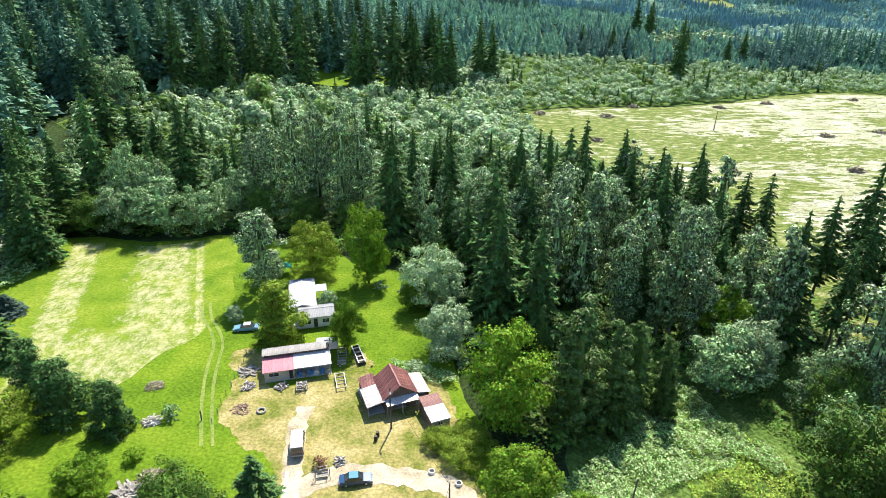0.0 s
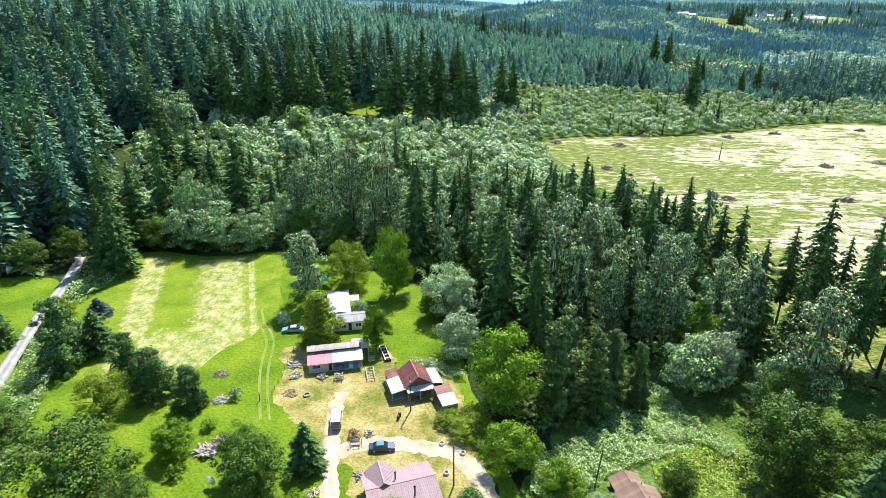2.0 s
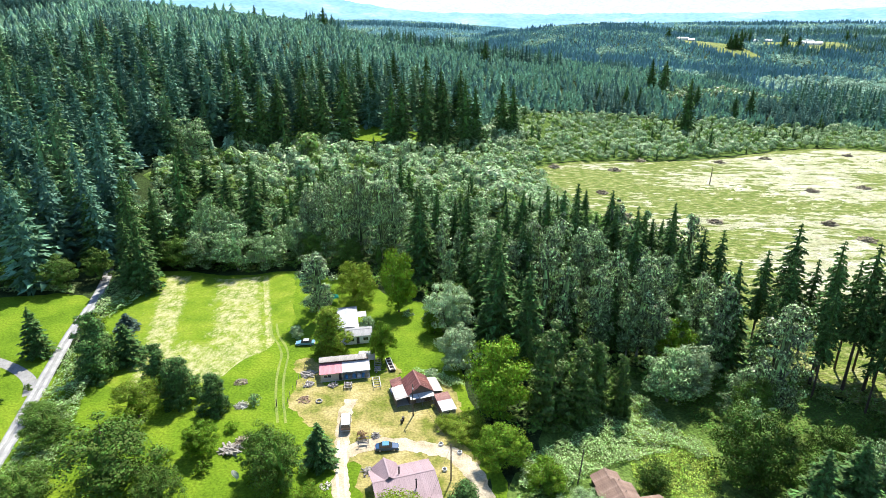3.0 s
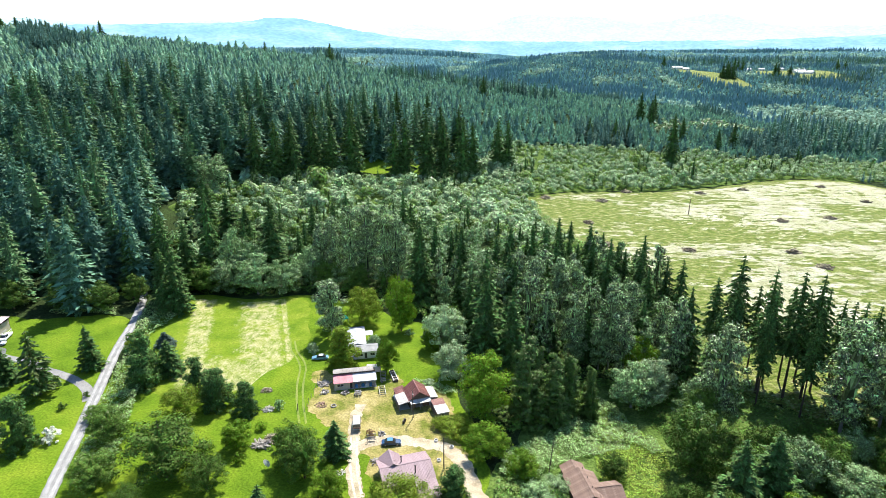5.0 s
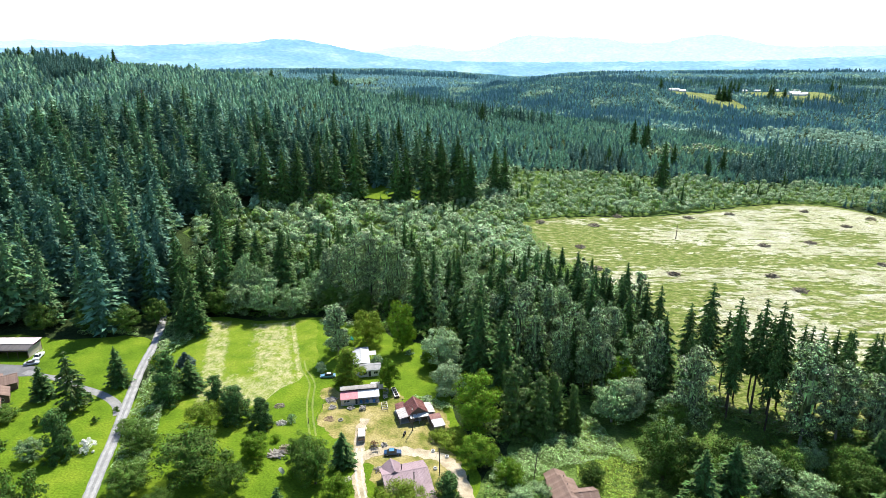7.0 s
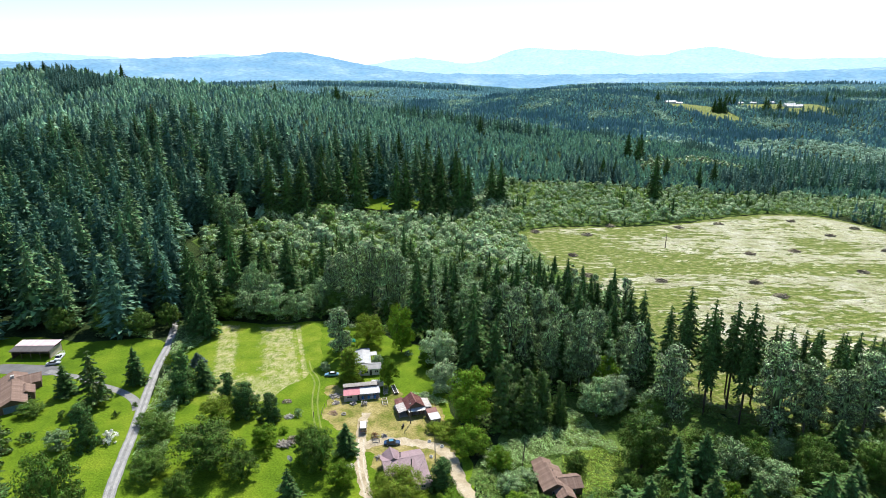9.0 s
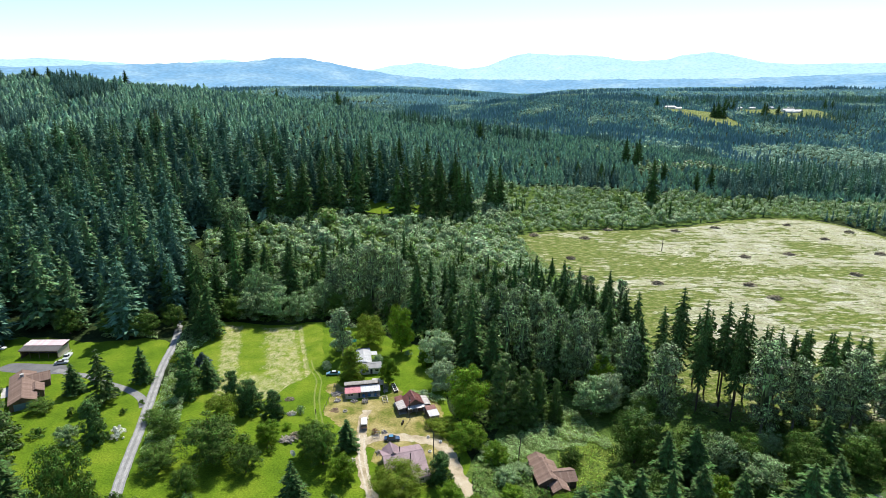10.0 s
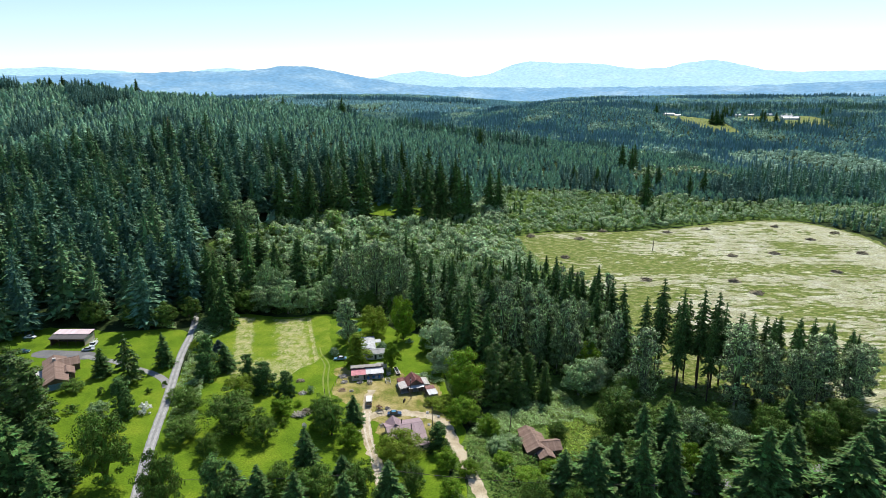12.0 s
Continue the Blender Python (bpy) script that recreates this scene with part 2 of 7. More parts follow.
def rod(bm, a, b, r0, r1=None, sides=8):
    """A tapered round bar from a to b."""
    a, b = Vector(a), Vector(b)
    r1 = r0 if r1 is None else r1
    q = (b - a).to_track_quat("Z", "Y")
    rings = []
    for p, r in ((a, r0), (b, r1)):
        rings.append([bm.verts.new(p + q @ Vector((r * math.cos(6.2832 * i / sides), r * math.sin(6.2832 * i / sides), 0))) for i in range(sides)])
    for i in range(sides):
        bm.faces.new((rings[0][i], rings[0][(i + 1) % sides], rings[1][(i + 1) % sides], rings[1][i]))
    bm.faces.new(rings[0][::-1])
    bm.faces.new(rings[1])


def ring(bm, radius, thick, height, m=None, around=18, sides=8):
    """A round-sectioned ring lying flat, as of a tyre."""
    rows = []
    for i in range(around):
        a = 6.2832 * i / around
        row = []
        for j in range(sides):
            b = 6.2832 * j / sides
            p = Vector(((radius + thick * math.cos(b)) * math.cos(a), (radius + thick * math.cos(b)) * math.sin(a), height * math.sin(b)))
            row.append(bm.verts.new(m @ p if m is not None else p))
        rows.append(row)
    for i in range(around):
        for j in range(sides):
            bm.faces.new((rows[i][j], rows[(i + 1) % around][j], rows[(i + 1) % around][(j + 1) % sides], rows[i][(j + 1) % sides]))


def smoothstep(a, b, v):
    t = np.clip((v - a) / (b - a), 0, 1)
    return t * t * (3 - 2 * t)


def height(x, y):
    """The lie of the land: a level clearing, a creek hollow, a meadow, a wooded hill and a plateau far off."""
    x, y = np.asarray(x, dtype=float), np.asarray(y, dtype=float)
    hollow = -3.5 * smoothstep(8, 45, x) * (1 - smoothstep(85, 135, x)) * (1 - smoothstep(90, 140, y)) * smoothstep(-60, 30, y)
    meadow = -3 * smoothstep(8, 45, x) * (1 - smoothstep(370, 520, y))
    bank = 9 * (1 - smoothstep(-180, -105, x)) * smoothstep(122, 200, y) * (1 - smoothstep(600, 900, y))
    foot = 190 + 0.6 * np.clip(x + 100, -90, 300)
    hill = np.clip(40 - 0.115 * x, -20, 95) * smoothstep(foot, 570, y) * (1 - smoothstep(720, 1180, y))
    dip = -14 * smoothstep(230, 480, x) * smoothstep(450, 650, y) * (1 - smoothstep(1000, 1400, y))
    shelf = 20 * smoothstep(1050, 1480, y) * smoothstep(150, 480, x) + 14 * smoothstep(1650, 2000, y) * smoothstep(300, 600, x)
    knoll = 44 * np.exp(-((x - 240) / 250) ** 2 - ((y - 1720) / 380) ** 2)
    plateau = (62 - 52 * smoothstep(-500, 420, x)) * smoothstep(1500, 3000, y) - 44 * smoothstep(3300, 4400, y)
    roll = 4 * np.sin(x / 170 + 1.0) * np.sin(y / 210 + 0.5) * smoothstep(620, 1000, y)
    return hollow + meadow + bank + hill + dip + shelf + knoll + plateau + roll


def inside(poly, x, y):
    """Which points lie inside an outline in the plan."""
    hit = np.zeros(np.shape(x), dtype=bool)
    n = len(poly)
    for i in range(n):
        (x0, y0), (x1, y1) = poly[i], poly[(i + 1) % n]
        if y0 == y1:
            continue
        hit ^= ((y0 > y) != (y1 > y)) & (x < (x1 - x0) * (y - y0) / (y1 - y0) + x0)
    return hit


def curve_through(points, closed=False, step=2.0):
    """A smooth line through points of the plan (Catmull-Rom)."""
    p = [Vector((a, b)) for a, b in points]
    n = len(p)
    out = []
    for i in range(n if closed else n - 1):
        p0, p1, p2, p3 = (p[(i + k) % n] if closed else p[min(max(i + k, 0), n - 1)] for k in (-1, 0, 1, 2))
        m = max(2, int((p2 - p1).length / step))
        for j in range(m):
            t = j / m
            out.append(0.5 * ((2 * p1) + (p2 - p0) * t + (2 * p0 - 5 * p1 + 4 * p2 - p3) * t * t + (3 * p1 - p0 - 3 * p2 + p3) * t ** 3))
    if not closed:
        out.append(p[-1])
    return out


def sheet(name, outline, material, lift, label, wobble=0.6, category="ground", step=2.0):
    """A patch of ground cover with an uneven edge, lying on the land."""
    edge = curve_through(outline, True, step)
    bm = bmesh.new()
    vs = []
    for q in edge:
        d = noise.noise_vector(Vector((q.x * 0.21, q.y * 0.21, lift * 50))) * wobble + noise.noise_vector(Vector((q.x * 0.9, q.y * 0.9, 3))) * wobble * 0.4 + noise.noise_vector(Vector((q.x * 2.6, q.y * 2.6, 8))) * wobble * 0.3
        x, y = q.x + d.x, q.y + d.y
        vs.append(bm.verts.new((x, y, float(height(x, y)) + lift)))
    f = bm.faces.new(vs)
    if f.calc_center_median() and f.normal.z < 0:
        f.normal_flip()
    bmesh.ops.triangulate(bm, faces=[f])
    for _ in range(4):
        long = [e for e in bm.edges if e.calc_length() > max(9, 4.5 * step)]
        if not long:
            break
        bmesh.ops.subdivide_edges(bm, edges=long, cuts=1)
        bmesh.ops.triangulate(bm, faces=bm.faces[:])
    for v in bm.verts:
        v.co.z = float(height(v.co.x, v.co.y)) + lift
    for f in bm.faces:
        f.normal_update()
        if f.normal.z < 0:
            f.normal_flip()
    me = bpy.data.meshes.new(name)
    bm.to_mesh(me)
    bm.free()
    return tagged(part(name, me, material), label, category, kind="structure")


def ribbon(name, line, width, material, lift, label, category="road", ragged=0.15, crown=0.0, step=2.0):
    """A road or track laid along a line of the plan."""
    pts = curve_through(line, False, step)
    rows = []
    for i, q in enumerate(pts):
        a, b = pts[max(0, i - 1)], pts[min(len(pts) - 1, i + 1)]
        d = (b - a).normalized()
        side = Vector((d.y, -d.x))
        for k in (-1, -0.5, 0, 0.5, 1):
            w = width / 2 * (1 + (ragged * (noise.noise(Vector((q.x * 0.5, q.y * 0.5, k * 7))) + 0.6 * noise.noise(Vector((q.x * 1.9, q.y * 1.9, k * 3)))) if abs(k) == 1 else 0))
            x, y = q.x + side.x * w * k, q.y + side.y * w * k
            rows.append((x, y, float(height(x, y)) + lift + crown * (1 - k * k)))
    n = len(pts)
    quads = [(5 * i + k, 5 * i + k + 5, 5 * i + k + 6, 5 * i + k + 1)[::-1] for i in range(n - 1) for k in range(4)]
    return tagged(part(name, mesh_of(name, rows, quads), material), label, category, kind="structure")


# ---- ground ----
def graded(lo, hi, near_lo, near_hi, step, growth):
    """Grid lines close together between near_lo and near_hi, wider and wider apart beyond."""
    mid = list(np.arange(near_lo, near_hi + 0.1, step))
    d, v = step, near_hi
    while v < hi:
        d *= growth
        v += d
        mid.append(min(v, hi))
    d, v = step, near_lo
    while v > lo:
        d *= growth
        v -= d
        mid.insert(0, max(v, lo))
    return np.array(mid)


gx, gy = graded(-4900, 4900, -200, 160, 4.0, 1.14), graded(-4900, 4900, -20, 420, 4.0, 1.14)
GX, GY = np.meshgrid(gx, gy)
GZ = height(GX, GY)
cols = len(gx)
idx = np.arange(GX.size).reshape(GX.shape)
quads = np.stack([idx[:-1, :-1], idx[:-1, 1:], idx[1:, 1:], idx[1:, :-1]], -1).reshape(-1, 4)
tagged(part("ground", mesh_of("ground", np.stack([GX, GY, GZ], -1).reshape(-1, 3), quads, smooth=True), FLOOR), "dark green undergrowth and forest floor rolling to the horizon", "ground", kind="structure")

LAWN_EDGE = [(-65.5, -5), (-73, 20), (-88, 62), (-95.5, 84), (-101, 112), (-108, 140), (-96, 147), (-76, 144), (-58, 149), (-48, 146), (-30, 141), (-22, 132), (-10, 126), (-4, 112), (1, 97), (3, 84), (7.5, 68), (11, 52), (11.5, 30), (11, 5), (-20, -8)]
sheet("lawn", LAWN_EDGE, LAWN, 0.03, "bright green mown grass of the homestead clearing", 0.9)
sheet("lawn_west", [(-72, 14), (-88.6, 60), (-98, 84), (-109, 121), (-122, 128), (-145, 124), (-168, 127), (-196, 118), (-200, 70), (-160, 48), (-118, 28), (-95, 8)], LAWN, 0.03, "bright green lawn round the brown-roofed house", 0.9)
YARD_EDGE = [(-39, 93), (-34, 92.5), (-30, 84), (-19, 86), (-16, 93), (-13.5, 90), (-12.5, 86), (-4, 85.5), (1.5, 80), (2, 73), (2.5, 66), (6, 60), (4, 52), (0, 47), (-14, 47), (-17, 57), (-21.5, 58), (-24, 64), (-30, 70), (-35, 74), (-36.5, 82)]
sheet("yard", YARD_EDGE, YARD, 0.05, "dry yellow grass of the worn yard between the sheds", 1.9, step=0.5)
sheet("hayfield", [(-99, 140), (-92, 144), (-76, 142), (-70, 143), (-57, 145), (-51, 132), (-46, 112), (-47.5, 102), (-54, 88), (-62, 78), (-74, 78), (-86, 86), (-92, 104), (-98, 124)], FIELD, 0.05, "mown hayfield with pale swaths of drying hay", 1.5)
sheet("meadow", [(36, 300), (46, 313), (60, 320), (93, 329), (127, 332), (164, 346), (204, 365), (238, 374), (262, 370), (276, 352), (284, 335), (287, 313), (285, 293), (292, 250), (300, 150), (260, 60), (200, 45), (142, 66), (112, 80), (86, 96), (78, 112), (80, 150), (80, 180), (66, 202), (56, 214), (44, 266)], MEADOW, 0.35, "wide meadow of pale wind-flattened grass with green streaks", 3.0, step=4.0)
sheet("far_lawn", [(-74, 326), (-60, 321), (-46, 325), (-32, 321), (-22, 330), (-32, 344), (-50, 347), (-72, 348)], LAWN, 0.5, "sunny lawn among tall firs before a hidden house", 1.0)

FARM = [(450, 1440), (478, 1330), (505, 1220), (560, 1215), (570, 1320), (560, 1440), (500, 1475)]
FARM_EAST = [(690, 1590), (640, 1500), (655, 1390), (720, 1300), (780, 1280), (830, 1400), (870, 1560), (790, 1600)]
for plot in (FARM, FARM_EAST):
    sheet("far_field", plot, MEADOW, 1.2, "pale farm field on the far plateau", 8.0, step=14)

WEEDS = surface("rank weeds", [(0.05, 0.09, 0.018), (0.085, 0.14, 0.03), (0.13, 0.19, 0.05)], size=5, fine=0.6, rough=0.95, bump=0.8, grain=0.4, spec=0.05)
sheet("rough_grass", [(9, 20), (10, 44), (12, 55), (17, 62), (20, 74), (25, 86), (33, 97), (44, 104), (58, 102), (72, 108), (84, 99), (110, 79), (140, 66), (180, 52), (150, 48), (104, 39), (66, 31), (40, 22), (24, 14)], WEEDS, 0.06, "rank green weeds on the slope below the clearing", 1.5)
road_line = [(-60, -30), (-66, 0), (-73, 18), (-82, 41), (-90.5, 66), (-97, 84), (-104, 104), (-110, 125), (-118, 145), (-132, 172)]
ribbon("road", road_line, 3.1, GRAVEL, 0.1, "pale grey gravel lane running into the woods", crown=0.05)
LANE_TRACK = surface("pale driven gravel", [(0.25, 0.25, 0.247), (0.35, 0.347, 0.338)], size=2.5, fine=0.2, rough=0.95, grain=0.25, spread=(0.36, 0.6))
for dx in (-0.8, 0.8):
    ribbon("lane_track", [(x + dx, y) for x, y in road_line], 0.75, LANE_TRACK, 0.16, "pale wheel track worn along the gravel lane", category="road", ragged=0.6)
ribbon("main_road", [(-66, -4), (-30, -2), (10, 8), (40, 24), (66, 36), (88, 41.5), (106, 44.5), (150, 54), (240, 66)], 5.2, ASPHALT, 0.22, "worn grey paved road under the trees", crown=0.08)
ribbon("driveway_west", [(-95.5, 76), (-98.5, 80.5), (-102, 83.6), (-108.5, 87.3), (-118, 91), (-126, 95), (-134, 97), (-142, 99.5)], 2.8, GRAVEL, 0.09, "pale gravel driveway curving to the carport", category="driveway")
PAD = surface("dark asphalt", [(0.1, 0.1, 0.105), (0.16, 0.16, 0.16)], size=4, fine=0.25, rough=0.9, bump=0.2, grain=0.15)
sheet("parking_pad", [(-138, 97), (-139, 102.5), (-150, 104), (-163, 103.5), (-163, 98), (-150, 96.5)], PAD, 0.08, "grey paved parking pad before the carport", 0.3, category="driveway")
ribbon("driveway", [(-22.5, 78), (-22.4, 70), (-21, 61), (-19, 51), (-16, 42), (-12.5, 34), (-9, 20), (-6, 6)], 2.9, DIRT, 0.075, "bare tan dirt drive with wheel ruts", category="driveway", ragged=0.5, step=0.7)
ribbon("driveway_loop", [(-20, 61), (-15, 63), (-9, 63.5), (-3, 62.5), (2, 60), (5.5, 55), (8, 47), (11, 39), (14, 31), (17, 22), (19, 14)], 3.6, DIRT, 0.085, "pale dirt drive curving past the mauve-roofed house", category="driveway", ragged=0.45, step=0.7)
RUT = surface("pale rut dust", [(0.4, 0.35, 0.26), (0.54, 0.49, 0.4)], size=3, fine=0.3, rough=0.95, grain=0.3)
for dx in (-0.75, 0.75):
    ribbon("drive_rut", [(-21.4 + dx, 64), (-20 + dx, 56), (-18 + dx, 48.5), (-14.6 + dx, 39), (-11 + dx, 28), (-8 + dx, 16)], 0.5, RUT, 0.1, "pale dusty wheel rut in the dirt drive", category="track", ragged=0.6, step=0.8)
TRACK = surface("worn grass track", [(0.11, 0.17, 0.018), (0.2, 0.235, 0.045)], size=4, fine=0.4, rough=0.95, grain=0.3)
for dx in (-0.85, 0.85):
    ribbon("wheel_track", [(-35.4 + dx, 69), (-38.9 + dx, 78.7), (-41.2 + dx, 87), (-42.2 + dx, 92.6), (-43.1 + dx, 96.5), (-45.5 + dx, 101.3), (-48.4 + dx, 105.5), (-51 + dx, 112)], 0.55, TRACK, 0.07, "pale wheel rut worn into the grass", category="track", ragged=0.5)


# ---- far hills ----
HAZE = []
# haze colour painted on both ranges and made to glow, untouched by the sun
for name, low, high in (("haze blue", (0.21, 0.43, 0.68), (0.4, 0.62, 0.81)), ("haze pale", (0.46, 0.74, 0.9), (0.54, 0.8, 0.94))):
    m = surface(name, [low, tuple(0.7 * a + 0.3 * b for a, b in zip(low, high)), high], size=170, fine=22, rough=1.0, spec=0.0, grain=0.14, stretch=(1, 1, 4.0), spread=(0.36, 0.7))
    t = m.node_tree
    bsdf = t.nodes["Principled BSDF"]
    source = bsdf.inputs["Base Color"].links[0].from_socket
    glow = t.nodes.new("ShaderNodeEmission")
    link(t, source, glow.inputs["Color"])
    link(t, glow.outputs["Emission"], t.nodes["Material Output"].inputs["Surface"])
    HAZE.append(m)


def range_of_hills(name, dist, profile, material, label, deep=250):
    """A range of far hills round the view: a folded slope whose crest follows the profile (degrees of bearing to height)."""
    n = 420
    rows = []
    for i in range(n):
        a = radians(-56 + 112 * i / (n - 1))
        top = profile(math.degrees(a)) + 7 * noise.noise(Vector((i * 0.21, dist, 0))) + 3 * noise.noise(Vector((i * 0.9, dist, 5)))
        for k, f in enumerate((0, 0.45, 0.8, 1.0)):
            d = dist + deep * f + 30 * noise.noise(Vector((i * 0.1, k * 3.1, 2)))
            rows.append((16 + d * math.sin(a), -109 + d * math.cos(a), -30 + (top + 30) * f ** 0.75))
    quads = [(4 * i + k, 4 * i + k + 1, 4 * i + k + 5, 4 * i + k + 4)[::-1] for i in range(n - 1) for k in range(3)]
    return tagged(part(name, mesh_of(name, rows, quads, smooth=True), material), label, "backdrop", kind="structure")


def hump(a, c, w, h):
    return h * math.exp(-((a - c) / w) ** 2)


def shoulder(a, lo, hi, h):
    return h * (1 - float(smoothstep(lo, hi, a)))


range_of_hills("backdrop_near", 3300, lambda a: 96 + shoulder(a, -15, -4, 58) + shoulder(a, -12, 6, 18) + hump(a, -17.2, 4.2, 50) + hump(a, -26, 4.5, 22) + hump(a, -33, 3, 8) + hump(a, 34, 8, 26), HAZE[0], "wooded hills beyond the plateau, tinted with blue haze")
range_of_hills("backdrop_far", 4300, lambda a: 150 + hump(a, 3.4, 3.0, 92) + hump(a, 8.5, 4.5, 80) + hump(a, 19.4, 3.5, 80) + hump(a, 14, 8, 40) + hump(a, -6, 4, 66) + hump(a, -36, 7, 92) + hump(a, -31, 1.5, 14) + hump(a, -23, 4, 90) + hump(a, 30, 9, 30), HAZE[1], "mountains on the skyline, tinted with pale blue haze")


# ---- buildings ----
WHITE_METAL = surface("weathered white metal", [(0.4, 0.41, 0.42), (0.56, 0.56, 0.56)], size=1.5, fine=0.3, rough=0.45, jitter=0.08, local=True, grain=0.06)
PINK_METAL = surface("faded red metal", [(0.4, 0.12, 0.15), (0.5, 0.18, 0.21)], size=1.2, fine=0.25, rough=0.5, jitter=0.08, local=True, grain=0.08)
MAUVE_METAL = surface("faded mauve metal", [(0.26, 0.18, 0.195), (0.33, 0.24, 0.255)], size=2.0, fine=0.3, rough=0.7, jitter=0.06, local=True, grain=0.05)
RUST_METAL = surface("rusty red metal", [(0.105, 0.032, 0.028), (0.18, 0.06, 0.05), (0.31, 0.17, 0.135)], size=0.9, fine=0.15, rough=0.6, jitter=0.22, local=True, grain=0.15, stretch=(1.5, 0.5, 1))
DUSTY_METAL = surface("dirty white metal with rust streaks", [(0.22, 0.14, 0.1), (0.39, 0.35, 0.31), (0.5, 0.48, 0.46)], size=0.9, fine=0.2, rough=0.55, jitter=0.12, local=True, grain=0.12, stretch=(1.5, 0.5, 1), spread=(0.3, 0.55))
DIRTY_METAL = surface("grimy grey metal", [(0.12, 0.11, 0.1), (0.25, 0.23, 0.21), (0.34, 0.32, 0.3)], size=1.4, fine=0.2, rough=0.6, jitter=0.12, local=True, grain=0.15)
GREY_METAL = surface("galvanised metal", [(0.32, 0.32, 0.31), (0.46, 0.45, 0.43)], size=1.2, fine=0.2, rough=0.5, jitter=0.1, local=True, grain=0.1)
SHINGLE = surface("brown shingles", [(0.14, 0.09, 0.07), (0.2, 0.13, 0.1), (0.29, 0.21, 0.17)], size=1.1, fine=0.22, rough=0.9, bump=0.4, jitter=0.12, local=True, grain=0.2)
BEIGE = surface("beige siding", [(0.42, 0.36, 0.27), (0.52, 0.46, 0.36)], size=1.5, fine=0.2, rough=0.8, local=True, grain=0.08)
WHITE_WALL = surface("white painted siding", [(0.54, 0.55, 0.55), (0.66, 0.66, 0.65)], size=1.8, fine=0.2, rough=0.7, local=True, grain=0.06)
BROWN_WALL = surface("brown board wall", [(0.1, 0.065, 0.045), (0.18, 0.12, 0.085)], size=1.0, fine=0.15, rough=0.9, bump=0.2, local=True, grain=0.15)
GREY_WOOD = surface("weathered grey wood", [(0.2, 0.18, 0.16), (0.36, 0.33, 0.29)], size=0.8, fine=0.1, rough=0.9, bump=0.3, local=True, grain=0.2)
TARP = surface("blue tarp", [(0.05, 0.2, 0.45), (0.09, 0.3, 0.58)], size=0.6, fine=0.1, rough=0.5, local=True, grain=0.1)
TEAL = surface("teal plastic", [(0.0, 0.4, 0.34), (0.02, 0.5, 0.43)], size=0.6, fine=0.1, rough=0.4, local=True, grain=0.08)
TRIM = surface("white trim", [(0.6, 0.6, 0.59), (0.7, 0.7, 0.69)], size=1, fine=0.2, rough=0.6, local=True, grain=0.04)
IRON = surface("dark iron", [(0.03, 0.03, 0.03), (0.07, 0.06, 0.055)], size=0.5, fine=0.08, rough=0.6, metal=0.6, local=True, grain=0.2)
SCRAP = surface("scrap metal", [(0.12, 0.09, 0.075), (0.4, 0.38, 0.36)], size=0.5, fine=0.1, rough=0.6, island=0.5, local=True, grain=0.2)
POLE = surface("creosoted pole", [(0.07, 0.055, 0.045), (0.13, 0.105, 0.085)], size=0.7, fine=0.06, rough=0.9, local=True, grain=0.2)
CONCRETE = surface("concrete", [(0.36, 0.35, 0.33), (0.48, 0.47, 0.45)], size=1.0, fine=0.15, rough=0.9, local=True, grain=0.1)
RUBBER = surface("tyre rubber", [(0.02, 0.02, 0.02), (0.045, 0.045, 0.045)], size=0.3, fine=0.05, rough=0.85, local=True, grain=0.2)
GLASS = surface("window glass", [(0.02, 0.025, 0.03), (0.035, 0.04, 0.045)], size=1, fine=0.5, rough=0.08, local=True, spec=0.8, grain=0.05)
# near-black: the shade of interiors, doorways and roof undersides put into a colour
SHADE = surface("near-black interior shade", [(0.03, 0.028, 0.025), (0.06, 0.055, 0.05)], size=0.8, fine=0.15, rough=0.95, local=True)


def wall_mesh(length, high, thick, openings=()):
    """A wall along x from 0, standing on z = 0, its outer face at y = 0, cut through where the openings (x0, x1, z0, z1) are."""
    xs = sorted({0, length, *(v for o in openings for v in o[:2])})
    zs = sorted({0, high, *(v for o in openings for v in o[2:4])})
    bm = bmesh.new()
    for i in range(len(xs) - 1):
        for k in range(len(zs) - 1):
            cx, cz = (xs[i] + xs[i + 1]) / 2, (zs[k] + zs[k + 1]) / 2
            if any(o[0] < cx < o[1] and o[2] < cz < o[3] for o in openings):
                continue
            box(bm, xs[i], xs[i + 1], 0, thick, zs[k], zs[k + 1])
    bmesh.ops.remove_doubles(bm, verts=bm.verts[:], dist=0.001)
    return bm


